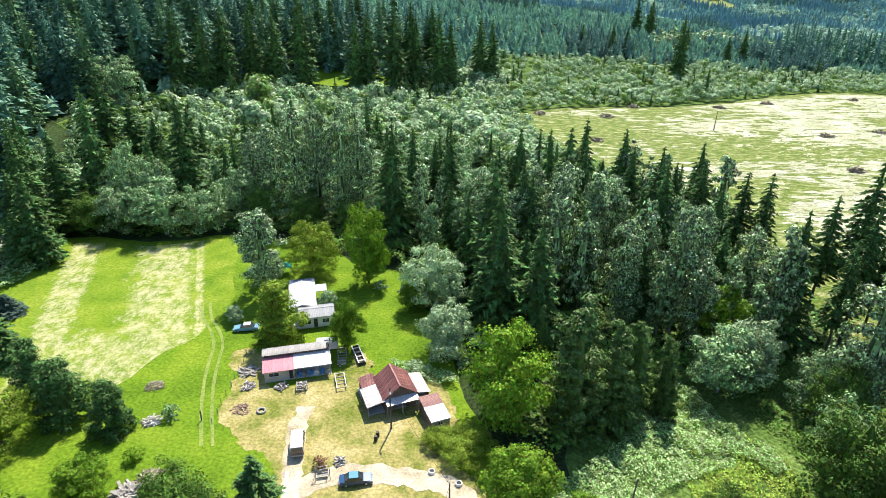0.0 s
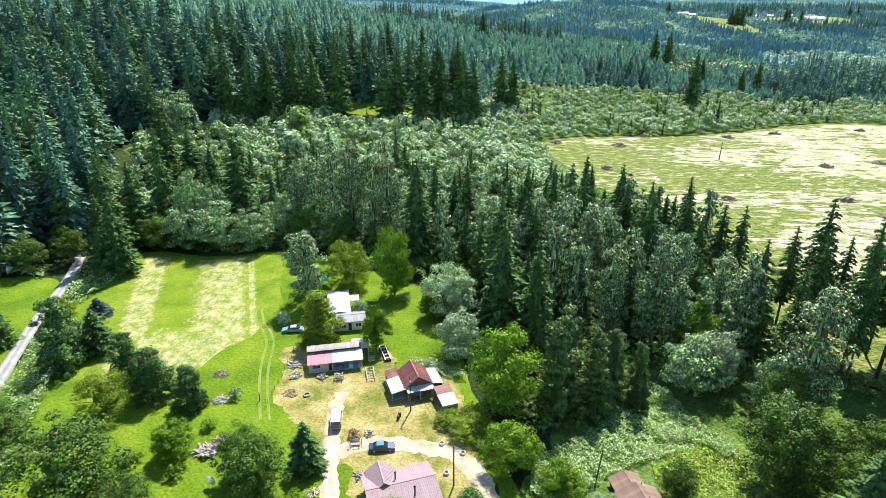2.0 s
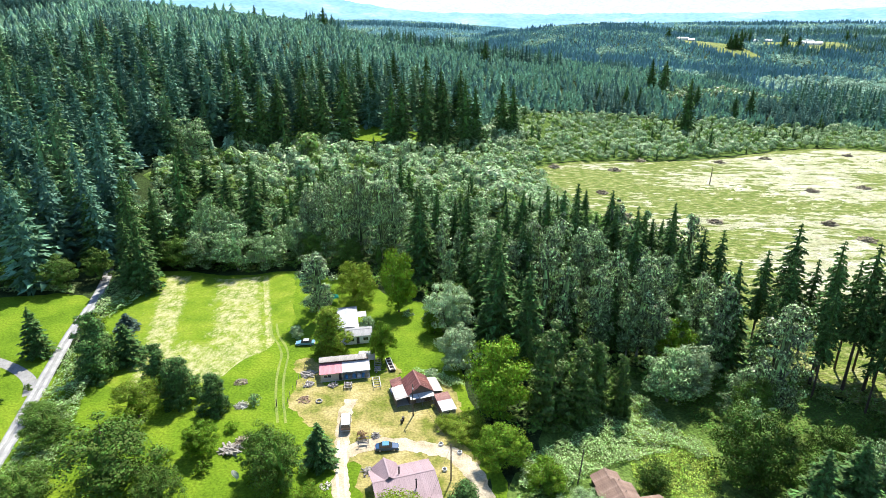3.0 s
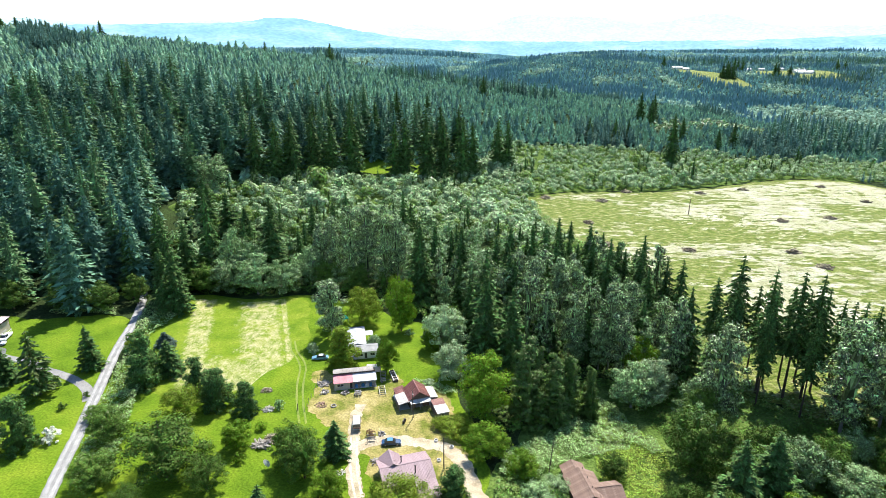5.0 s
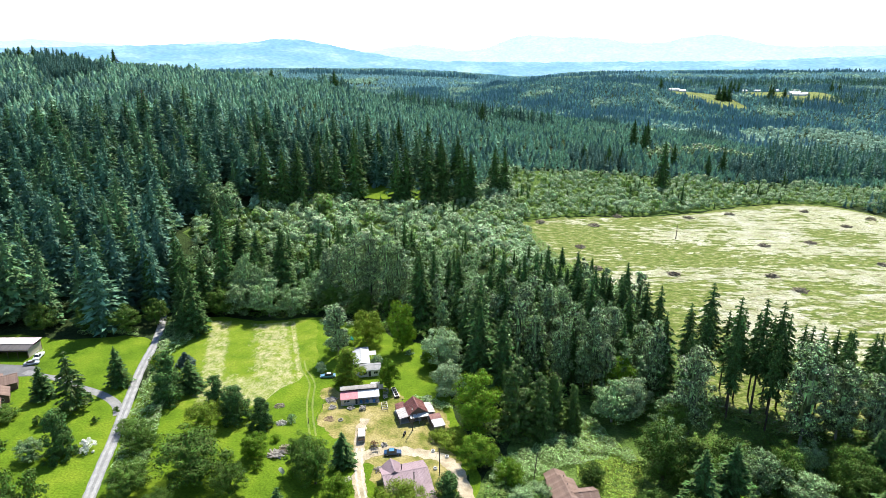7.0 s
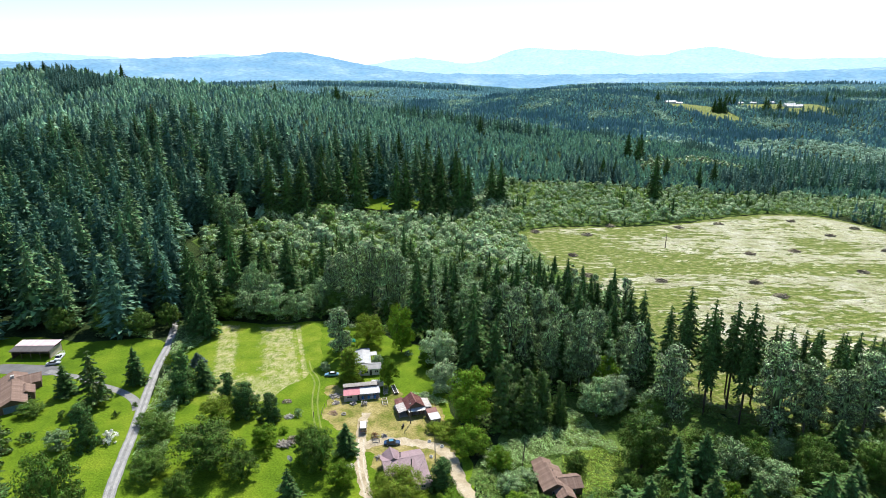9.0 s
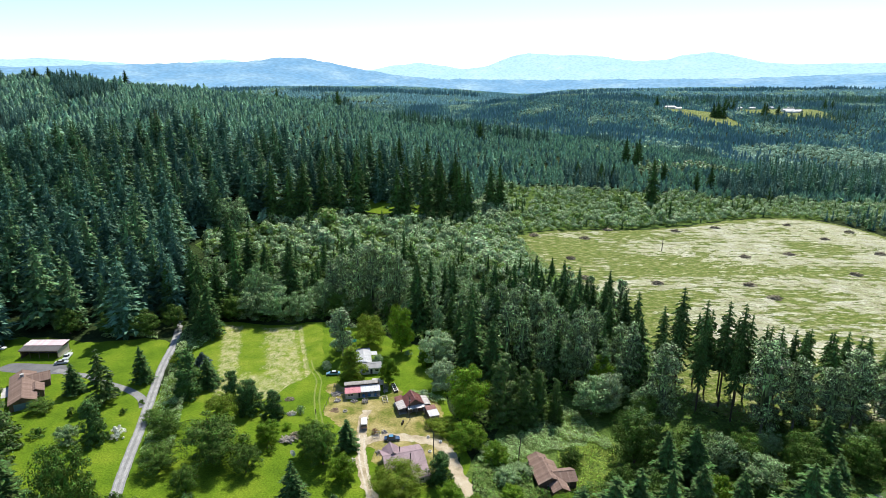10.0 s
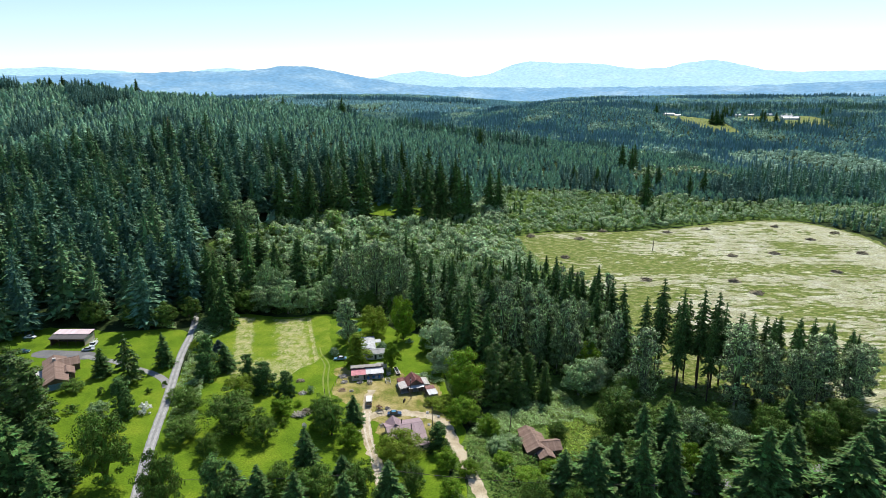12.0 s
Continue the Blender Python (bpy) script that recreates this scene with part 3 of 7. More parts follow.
def opening_parts(wall, openings):
    """The window or door that fills each opening of a wall."""
    for o in openings:
        x0, x1, z0, z1 = o[:4]
        kind = o[4] if len(o) > 4 else "window"
        if kind == "gap":
            continue
        if kind == "door":
            bm = bmesh.new()
            box(bm, x0 + 0.03, x1 - 0.03, 0.05, 0.1, z0 + 0.01, z1 - 0.03)
            bevelled(bm, 0.01)
            part("door", bm, o[5] if len(o) > 5 else BROWN_WALL, wall)
            continue
        bm = bmesh.new()
        w = 0.07
        box(bm, x0, x1, -0.03, 0.09, z0, z0 + w)
        box(bm, x0, x1, -0.03, 0.09, z1 - w, z1)
        box(bm, x0, x0 + w, -0.03, 0.09, z0 + w, z1 - w)
        box(bm, x1 - w, x1, -0.03, 0.09, z0 + w, z1 - w)
        box(bm, (x0 + x1) / 2 - 0.025, (x0 + x1) / 2 + 0.025, -0.01, 0.07, z0 + w, z1 - w)
        part("window", bm, TRIM, wall, "white window frame with dark panes")
        bm = bmesh.new()
        box(bm, x0 + w, x1 - w, 0.03, 0.045, z0 + w, z1 - w)
        part("pane", bm, GLASS, wall)


def slope(parent, name, a, along, up, sheets, material, thick=0.06, ribbed=True, label=""):
    """A roof slope from the eave corner a, `along` the eave and `up` the slope, covered with sheets."""
    a, along, up = Vector(a), Vector(along), Vector(up)
    u, v = along.normalized(), up.normalized()
    n = u.cross(v).normalized()
    m = Matrix((u, v, n)).transposed().to_4x4()
    m.translation = a
    L, S = along.length, up.length
    bm = bmesh.new()
    box(bm, 0, L, 0, S, -thick, 0)
    deck = part(name, bm, material if not sheets else SHADE, parent, label)
    deck.matrix_local = m
    if sheets:
        w = L / sheets
        bm = bmesh.new()
        box(bm, 0.004, w - 0.004, -0.04, S + 0.01, 0.004, 0.018)
        if ribbed:
            k = 3
            for i in range(k):
                c = w * (i + 0.5) / k
                vs = [bm.verts.new(p) for y in (-0.04, S + 0.01) for p in ((c - 0.045, y, 0.018), (c - 0.02, y, 0.05), (c + 0.02, y, 0.05), (c + 0.045, y, 0.018))]
                for f in ((0, 1, 5, 4), (1, 2, 6, 5), (2, 3, 7, 6), (3, 2, 1, 0), (4, 5, 6, 7)):
                    bm.faces.new([vs[q] for q in f])
        me = bpy.data.meshes.new("roof_sheet")
        bmesh.ops.recalc_face_normals(bm, faces=bm.faces[:])
        bm.to_mesh(me)
        bm.free()
        me.materials.append(material)
        for i in range(sheets):
            s = part("roof_sheet", me, None, deck)
            s.matrix_local = pose(i * w, 0, 0.003 * math.sin(i * 2.3), 0, 0.15 * math.sin(i * 1.7), 0)
    return deck


def courses(parent, name, a, along, up, rows, material, label=""):
    """A shingled roof slope: overlapping courses from eave to ridge."""
    a, along, up = Vector(a), Vector(along), Vector(up)
    deck = slope(parent, name, a, along, up, 0, material, 0.1, label=label)
    L, S = along.length, up.length
    d = S / rows
    bm = bmesh.new()
    vs = [bm.verts.new(p) for p in ((0, 0, 0.03), (L, 0, 0.03), (L, d + 0.03, 0.008), (0, d + 0.03, 0.008), (0, 0, 0.004), (L, 0, 0.004))]
    for f in ((0, 1, 2, 3), (4, 5, 1, 0)):
        bm.faces.new([vs[q] for q in f])
    me = bpy.data.meshes.new("shingle_course")
    bm.to_mesh(me)
    bm.free()
    me.materials.append(material)
    for i in range(rows):
        s = part("shingle_course", me, None, deck)
        s.matrix_local = pose(0.01 * math.sin(i * 3.1), i * d, 0)
    return deck


def wing(home, cx, cy, turn, w, d, eave, rise, wall_mat, roof_mat, sheets=8, over=0.35, openings=None, z=0.0, shingle=False):
    """A gabled wing: ridge along its x, w long and d deep, walls with openings on each side, two roof slopes, gables."""
    openings = openings or {}
    base = pose(cx, cy, z, 0, 0, turn)
    t = 0.15
    for side, (x, y, r, length) in {"front": (-w / 2, -d / 2, 0, w), "right": (w / 2, -d / 2 + t, 90, d - 2 * t), "back": (w / 2, d / 2, 180, w), "left": (-w / 2, d / 2 - t, 270, d - 2 * t)}.items():
        o = openings.get(side, ())
        wall = part("wall", wall_mesh(length, eave, t, o), wall_mat, home)
        wall.matrix_local = base @ pose(x, y, 0, 0, 0, r)
        opening_parts(wall, o)
    for s in (-1, 1):
        bm = bmesh.new()
        tri = [(s * w / 2, -d / 2 + 0.02, eave), (s * w / 2, d / 2 - 0.02, eave), (s * w / 2, 0, eave + rise - 0.04)]
        a = [bm.verts.new(p) for p in tri]
        b = [bm.verts.new((p[0] - s * t, p[1], p[2])) for p in tri]
        bm.faces.new(a)
        bm.faces.new(b[::-1])
        for i in range(3):
            bm.faces.new((a[i], b[i], b[(i + 1) % 3], a[(i + 1) % 3]))
        part("gable", bm, wall_mat, home).matrix_local = base
    f = over * rise / (d / 2)
    lift = 0.07
    for name, a, along, up in (("roof", (-w / 2 - over, -d / 2 - over, eave - f + lift), (w + 2 * over, 0, 0), (0, d / 2 + over, rise + f)), ("roof", (w / 2 + over, d / 2 + over, eave - f + lift), (-w - 2 * over, 0, 0), (0, -d / 2 - over, rise + f))):
        a, along, up = (base @ Vector(a)), base.to_3x3() @ Vector(along), base.to_3x3() @ Vector(up)
        if shingle:
            courses(home, name, a, along, up, int(up.length / 0.42), roof_mat)
        else:
            slope(home, name, a, along, up, sheets, roof_mat)
    bm = bmesh.new()
    box(bm, -w / 2 - over, w / 2 + over, -0.14, 0.14, eave + rise + lift - 0.01, eave + rise + lift + 0.06)
    bevelled(bm, 0.02)
    part("ridge_cap", bm, roof_mat, home).matrix_local = base
    return base


def slab_part(name, home, x0, x1, y0, y1, z0, z1, material, label="", bevel=0.01, turn=0):
    bm = bmesh.new()
    box(bm, x0, x1, y0, y1, z0, z1)
    if bevel:
        bevelled(bm, bevel)
    return part(name, bm, material, home, label)


def floor_of(home, x0, x1, y0, y1, z=0.0):
    slab_part("foundation", home, x0, x1, y0, y1, z - 0.4, z + 0.12, CONCRETE, bevel=0)


# long low workshop with two-tone roof
shop = thing("workshop", "long low beige workshop with half pink, half white metal roof", "shed", pose(-30.8, 84.3, 0, 0, 0, 13.5))
floor_of(shop, -0.1, 11.4, -0.1, 5.1)
front = [(0.7, 2.5, 0.95, 1.85), (4.15, 4.85, 0.1, 2.0, "door", SHADE)]
wl = part("wall", wall_mesh(5.0, 2.25, 0.12, front), BEIGE, shop)
opening_parts(wl, front)
wl = part("wall", wall_mesh(6.2, 2.3, 0.12, [(0.6, 2.6, 0.9, 1.9), (3.4, 4.2, 0.1, 2.0, "door", WHITE_WALL), (4.6, 5.8, 0.9, 1.9)]), BEIGE, shop)
wl.matrix_local = pose(5.1, 1.5, 0)
opening_parts(wl, [(0.6, 2.6, 0.9, 1.9), (3.4, 4.2, 0.1, 2.0, "door", WHITE_WALL), (4.6, 5.8, 0.9, 1.9)])
for x, r, y, l, h in ((0, 270, 4.9, 4.78, 2.3), (11.3, 90, 1.62, 3.28, 2.3), (5.1, 90, 0.12, 1.38, 2.25)):
    wl = part("wall", wall_mesh(l, h, 0.12), BEIGE, shop)
    wl.matrix_local = pose(x, y, 0, 0, 0, r)
wl = part("wall", wall_mesh(11.3, 3.4, 0.12), BEIGE, shop)
wl.matrix_local = pose(11.3, 5.02, 0, 0, 0, 180)
wl = part("clerestory", wall_mesh(11.3, 0.62, 0.12, [(1, 2.4, 0.12, 0.5), (4, 5.4, 0.12, 0.5), (7.4, 8.8, 0.12, 0.5)]), BROWN_WALL, shop, "dark band of wall between the two roofs")
wl.matrix_local = pose(0, 3.3, 2.82)
slope(shop, "roof", (-0.25, -0.45, 2.3), (5.3, 0, 0), (0, 3.75, 0.55), 6, PINK_METAL, label="faded pink metal roof")
slope(shop, "roof", (5.06, -0.35, 2.31), (6.45, 0, 0), (0, 3.65, 0.55), 7, WHITE_METAL, label="white metal roof")
slope(shop, "roof", (-0.3, 3.05, 3.42), (11.2, 0, 0), (0, 2.2, 0.12), 12, DIRTY_METAL, label="grey metal roof of the raised rear bay")
for i, x in enumerate((5.3, 7.4, 9.4, 11.2)):
    bm = bmesh.new()
    box(bm, x - 0.05, x + 0.05, -0.2, -0.1, 0, 2.3)
    part("porch_post", bm, GREY_WOOD, shop)
for x, y, m in ((5.9, 0.5, TARP), (6.6, 0.3, GREY_WOOD), (7.7, 0.6, TARP), (8.8, 0.4, WHITE_WALL), (9.9, 0.5, TARP), (10.6, 0.2, GREY_WOOD)):
    s = shop.matrix_world @ pose(x, y, 0.12, 0, 0, 20 * x)
    bm = bmesh.new()
    box(bm, -0.45, 0.45, -0.3, 0.3, 0, 0.7)
    box(bm, -0.3, 0.25, -0.2, 0.2, 0.7, 0.95)
    bevelled(bm, 0.05)
    ob = part("crate", bm, m)
    ob.matrix_world = s
    tagged(ob, "covered crate of oddments under the workshop porch", "crate", "crates under the porch")

# barn with lean-tos
barn = thing("barn", "old dark barn with rusty red gable roof and lean-tos", "barn", pose(-6.9, 77.6, 0, 0, 0, 20.8))
floor_of(barn, -5.4, 5.0, 0, 7.4)
wing(barn, 0, 2.9, 90, 5.8, 5.2, 2.75, 1.9, BROWN_WALL, RUST_METAL, sheets=7, over=0.35, openings={"left": [(1.4, 3.4, 0.1, 2.2, "gap")], "right": [(1.8, 3.0, 1, 1.9)]})
slope(barn, "lean_to_roof", (-5.6, 4.4, 2.15), (0, -5.0, 0), (2.95, 0, 0.45), 5, DUSTY_METAL, label="white metal lean-to roof")
slope(barn, "lean_to_roof", (-5.2, 7.6, 2.1), (0, -3.1, 0), (2.6, 0, 0.5), 4, RUST_METAL, label="rusty lean-to roof")
slope(barn, "lean_to_roof", (5.1, -0.2, 2.1), (0, 5.6, 0), (-2.45, 0, 0.5), 6, DUSTY_METAL, label="white metal lean-to roof")
slope(barn, "porch_roof", (-2.6, -1.5, 2.25), (5.4, 0, 0), (0, 1.45, 0.3), 6, WHITE_METAL, label="white metal porch roof")
for x, y in ((-5.4, -0.4), (-5.4, 2), (-5.4, 4.2), (-2.5, -1.3), (0, -1.3), (2.6, -1.3), (4.9, 0), (4.9, 5.2), (-5.0, 7.4)):
    bm = bmesh.new()
    box(bm, x - 0.06, x + 0.06, y - 0.06, y + 0.06, 0, 2.2)
    part("post", bm, GREY_WOOD, barn)
for x, y, r, l in ((-5.45, 4.3, 270, 4.2), (5.0, 0.4, 90, 4.8), (-5.0, 7.4, 0, 2.4)):
    wl = part("wall", wall_mesh(l, 2.05, 0.1), BROWN_WALL, barn)
    wl.matrix_local = pose(x, y, 0, 0, 0, r)
# shed annexe with rust and white roof beside the barn
annexe = thing("shed", "low dark shed with a white and rust roof beside the barn", "shed", pose(-1.75, 72.0, 0, 0, 0, 21))
floor_of(annexe, 0, 3.0, 0, 5.7)
for x, y, r, l in ((0, 0, 0, 3.0), (3.0, 0.1, 90, 5.5), (3.0, 5.7, 180, 3.0), (0, 5.6, 270, 5.5)):
    wl = part("wall", wall_mesh(l, 2.1, 0.1, [(1.0, 1.9, 1.0, 1.7)] if r == 0 else ()), GREY_WOOD if r == 0 else BROWN_WALL, annexe)
    wl.matrix_local = pose(x, y, 0, 0, 0, r)
    if r == 0:
        opening_parts(wl, [(1.0, 1.9, 1.0, 1.7)])
slope(annexe, "roof", (-0.15, -0.25, 2.15), (3.3, 0, 0), (0, 3.5, 0.14), 5, WHITE_METAL, label="white metal roof")
slope(annexe, "roof", (-0.15, 3.27, 2.3), (3.3, 0, 0), (0, 2.6, 0.12), 5, RUST_METAL, label="rust-striped metal roof")

# white L-shaped house behind the cedar
white = thing("house", "white L-shaped house with pale metal roofs", "house", pose(-27.6, 101.6, 0, 0, 0, 13.5))
floor_of(white, -2.3, 5.7, 0, 4.2)
wing(white, 2.6, 2.1, 0, 6.4, 4.2, 2.6, 0.6, WHITE_WALL, surface("dull zinc roofing", [(0.19, 0.195, 0.2), (0.29, 0.29, 0.29)], size=1.4, fine=0.25, rough=0.65, jitter=0.12, local=True, grain=0.1), sheets=7, openings={"front": [(0.6, 2.0, 0.9, 1.9), (2.5, 3.3, 0.1, 2.05, "door", SHADE), (4.2, 5.6, 0.9, 1.9)], "right": [(1, 2.4, 0.9, 1.9)]})
floor_of(white, -2.4, 2.3, 4.2, 14.4)
wing(white, 0.0, 9.4, 90, 10.2, 4.8, 2.6, 0.55, WHITE_WALL, WHITE_METAL, sheets=11, openings={"front": [(1, 2.2, 0.9, 1.9), (4, 5.2, 0.9, 1.9), (7, 8.2, 0.9, 1.9)]})
slope(white, "porch_roof", (2.4, 10.6, 2.45), (2.8, 0, 0), (0, 2.9, 0.1), 4, WHITE_METAL, label="flat white porch roof")
for x, y in ((5.0, 10.7), (5.0, 13.3), (3.6, 10.7)):
    bm = bmesh.new()
    box(bm, x - 0.06, x + 0.06, y - 0.06, y + 0.06, 0, 2.45)
    part("porch_post", bm, TRIM, white)
# the rear roof's bluish shadow is put into its dark blue colour
slope(white, "rear_roof", (-2.6, 14.7, 2.5), (5.4, 0, 0), (0, 2.2, 0.1), 6, surface("shadow blue metal", [(0.05, 0.08, 0.14), (0.09, 0.13, 0.2)], size=1, fine=0.2, rough=0.5, local=True), label="rear roof coloured a dark shadow blue")
for x, y in ((-2.4, 16.7), (2.6, 16.7)):
    bm = bmesh.new()
    box(bm, x - 0.06, x + 0.06, y - 0.06, y + 0.06, 0, 2.55)
    part("porch_post", bm, TRIM, white)

# mauve-roofed house
mauve = thing("house", "low house with a wide faded mauve metal roof", "house", pose(-7.4, 50.6, 0, 0, 0, 20))
floor_of(mauve, -5.2, 5.2, -4, 4)
wing(mauve, 0, 0, 0, 10.4, 8.0, 2.6, 1.15, BEIGE, MAUVE_METAL, sheets=12, over=0.5, openings={"back": [(1.5, 2.9, 0.9, 1.9), (4.4, 5.3, 0.1, 2.05, "door", BROWN_WALL), (7, 8.6, 0.9, 1.9)], "right": [(2, 3.4, 0.9, 1.9)], "left": [(3, 4.4, 0.9, 1.9)]})
wing(mauve, -2.6, 2.4, 90, 4.6, 4.0, 2.9, 1.5, BEIGE, MAUVE_METAL, sheets=5, over=0.3)
slope(mauve, "lean_to_roof", (1.0, -9.4, 2.0), (4.6, 0, 0), (0, 5.0, 0.5), 6, MAUVE_METAL, label="mauve metal lean-to roof")
for x, y, r, l in ((1.1, -9.2, 0, 4.3), (5.4, -9.1, 90, 5.0), (1.1, -4.1, 270, 5.0)):
    wl = part("wall", wall_mesh(l, 2.0, 0.12, [(1.4, 2.6, 0.8, 1.6)]), BEIGE, mauve)
    wl.matrix_local = pose(x, y, 0, 0, 0, r)
    opening_parts(wl, [(1.4, 2.6, 0.8, 1.6)])
for x, y in ((-0.6, 1.2), (1.6, -2.6)):
    bm = bmesh.new()
    rod(bm, (x, y, 2.8), (x, y, 4.9), 0.13)
    rod(bm, (x, y, 4.9), (x, y, 5.05), 0.22, 0.06)
    part("flue", bm, IRON, mauve, "dark metal flue pipe")

# brown-roofed house among the brambles
bz = float(height(31.5, 52))
brown = thing("house", "small house with mossy brown shingle roofs among brambles", "house", pose(31.6, 53.2, bz, 0, 0, 12))
floor_of(brown, -3.3, 3.3, -6.5, 6.5)
wing(brown, 0, -1.3, 90, 8.8, 6.6, 2.6, 1.65, BROWN_WALL, SHINGLE, shingle=True, openings={"left": [(2, 3.4, 0.9, 1.9)], "front": [(2, 3.2, 0.9, 1.9), (6, 7.4, 0.9, 1.9)]})
wing(brown, -0.5, 4.75, 90, 3.3, 4.8, 2.5, 1.2, BROWN_WALL, SHINGLE, shingle=True, openings={"front": [(1, 2.2, 0.9, 1.9)]})
wing(brown, 4.4, -3.0, 0, 5.4, 5.4, 2.5, 1.3, BROWN_WALL, SHINGLE, shingle=True, openings={"front": [(2, 3.4, 0.9, 1.9)]})
wing(brown, 1.7, -7.2, 90, 4.0, 4.2, 2.4, 1.1, BROWN_WALL, SHINGLE, shingle=True)
for k in range(3):
    bm = bmesh.new()
    rod(bm, (0.8, -3 + 3 * k, 3.6), (0.8, -3 + 3 * k, 4.4), 0.07)
    part("vent_pipe", bm, IRON, brown)

# ranch house on the west lawn
ranch = thing("house", "ranch house with brown shingle roof and white gable front", "house", pose(-140.6, 81.8, 0, 0, 0, 37))
floor_of(ranch, -3.8, 3.8, -11.5, 11.5)
wing(ranch, 0, 0, 90, 23, 7.4, 2.6, 1.7, BROWN_WALL, SHINGLE, shingle=True, openings={"left": [(1.0, 6.2, 0.1, 2.3, "door", surface("steel blue door", [(0.1, 0.19, 0.29), (0.15, 0.26, 0.37)], size=1, fine=0.2, rough=0.5, local=True))], "front": [(2, 3.6, 0.9, 1.9), (7, 8.6, 0.9, 1.9), (13, 14.6, 0.9, 1.9)]})
wing(ranch, 4.6, 6.4, 0, 6.4, 7.0, 2.5, 1.5, BROWN_WALL, SHINGLE, shingle=True, openings={"front": [(2, 4, 0.9, 1.9)]})
wing(ranch, 3.6, -2.2, 90, 6.0, 4.4, 2.4, 1.1, BROWN_WALL, SHINGLE, shingle=True, openings={"left": [(1.2, 3.0, 0.8, 1.8)]})
bm = bmesh.new()
box(bm, -0.5, 0.5, 5.4, 6.4, 3.6, 5.1)
box(bm, -0.58, 0.58, 5.32, 6.48, 5.1, 5.2)
part("chimney", bm, CONCRETE, ranch)
slab_part("patio", ranch, -6.6, -3.8, 1, 9, 0.03, 0.14, CONCRETE)

# open carport
port = thing("carport", "long open-fronted carport with grey and pinkish metal roofs", "carport", pose(-162, 108.2, 0, 0, 0, 3.5))
slope(port, "roof", (-0.5, -0.6, 3.3), (15.2, 0, 0), (0, 3.6, 0.55), 16, surface("dark weathered metal", [(0.06, 0.055, 0.058), (0.11, 0.1, 0.1)], size=1.5, fine=0.3, rough=0.75, jitter=0.12, local=True), label="dark grey front roof")
slope(port, "roof", (-0.5, 3.02, 4.0), (15.2, 0, 0), (0, 4.6, 0.3), 16, surface("pinkish white metal", [(0.55, 0.4, 0.42), (0.72, 0.62, 0.63)], size=1.5, fine=0.3, rough=0.5, jitter=0.12, local=True, grain=0.08), label="pinkish white rear roof")
# the SHADE wall halfway back is added to blacken the open bays
for x, y, r, l, m, h in ((14.2, 0.2, 90, 7.0, BEIGE, 3.25), (14.2, 7.4, 180, 14.2, BROWN_WALL, 4.0), (0, 7.2, 270, 7.0, BROWN_WALL, 3.25), (0.2, 4.4, 0, 13.9, SHADE, 3.9)):
    wl = part("wall", wall_mesh(l, h, 0.12), m, port)
    wl.matrix_local = pose(x, y, 0, 0, 0, r)
bm = bmesh.new()
box(bm, -0.4, 14.6, -0.62, -0.5, 2.95, 3.3)
part("fascia", bm, BROWN_WALL, port, "dark fascia board under the eave")
for k in range(5):
    bm = bmesh.new()
    box(bm, 0.1 + 3.5 * k, 0.24 + 3.5 * k, -0.3, -0.16, 0, 3.3)
    part("post", bm, BROWN_WALL, port)

# hidden house among the old firs
far_z = float(height(-40, 368))
far = thing("house", "pale-roofed house half hidden among tall firs", "house", pose(-40, 368, far_z, 0, 0, 12))
floor_of(far, -7, 7, -5, 5)
wing(far, 0, 0, 0, 14, 10, 3.2, 3.0, WHITE_WALL, GREY_METAL, sheets=14, openings={"front": [(2, 4, 0.9, 2.2), (6, 7, 0.1, 2.1, "door"), (9, 12, 0.9, 2.2)]})
wing(far, -9, -2, 90, 7, 6, 2.6, 1.8, WHITE_WALL, GREY_METAL, sheets=7)

# farm buildings on the far plateau
for i, (x, y, w, d, h, r) in enumerate(((476, 1452, 26, 12, 5, 12), (496, 1448, 14, 9, 4, -10), (776, 1486, 30, 14, 6, 5), (792, 1470, 18, 10, 5, 20), (765, 1440, 34, 10, 5, -15), (700, 1602, 22, 12, 5, 8), (740, 1608, 16, 10, 5, 0), (790, 1612, 18, 12, 5, 30), (830, 1590, 16, 10, 5, -5))):
    farm = thing("farm_building", "distant white-roofed farm building on the plateau", "barn", pose(x, y, float(height(x, y)), 0, 0, r), "far farm buildings")
    wing(farm, 0, 0, 0, w, d, h, 2.5, WHITE_WALL, WHITE_METAL, sheets=0, openings={"front": [(2, 4, 1, 3), (w - 5, w - 3, 1, 3)]})


# ---- vehicles ----
def paint(name, colour):
    return surface(name, [colour, tuple(min(1, c * 1.15) for c in colour)], size=1.5, fine=0.3, rough=0.25, spec=0.7, local=True, grain=0.04)


def profile_solid(bm, outline, half, inset=0.0, top=1.0):
    """A body with the given side outline (x, z), `half` wide each side, drawn in towards the top."""
    zs = [z for _, z in outline]
    lo, hi = min(zs), max(zs)
    left, right = [], []
    for x, z in outline:
        w = half - inset * (z - lo) / (hi - lo)
        left.append(bm.verts.new((x, w, z)))
        right.append(bm.verts.new((x, -w, z)))
    bm.faces.new(left)
    bm.faces.new(right[::-1])
    n = len(outline)
    for i in range(n):
        bm.faces.new((left[i], right[i], right[(i + 1) % n], left[(i + 1) % n]))


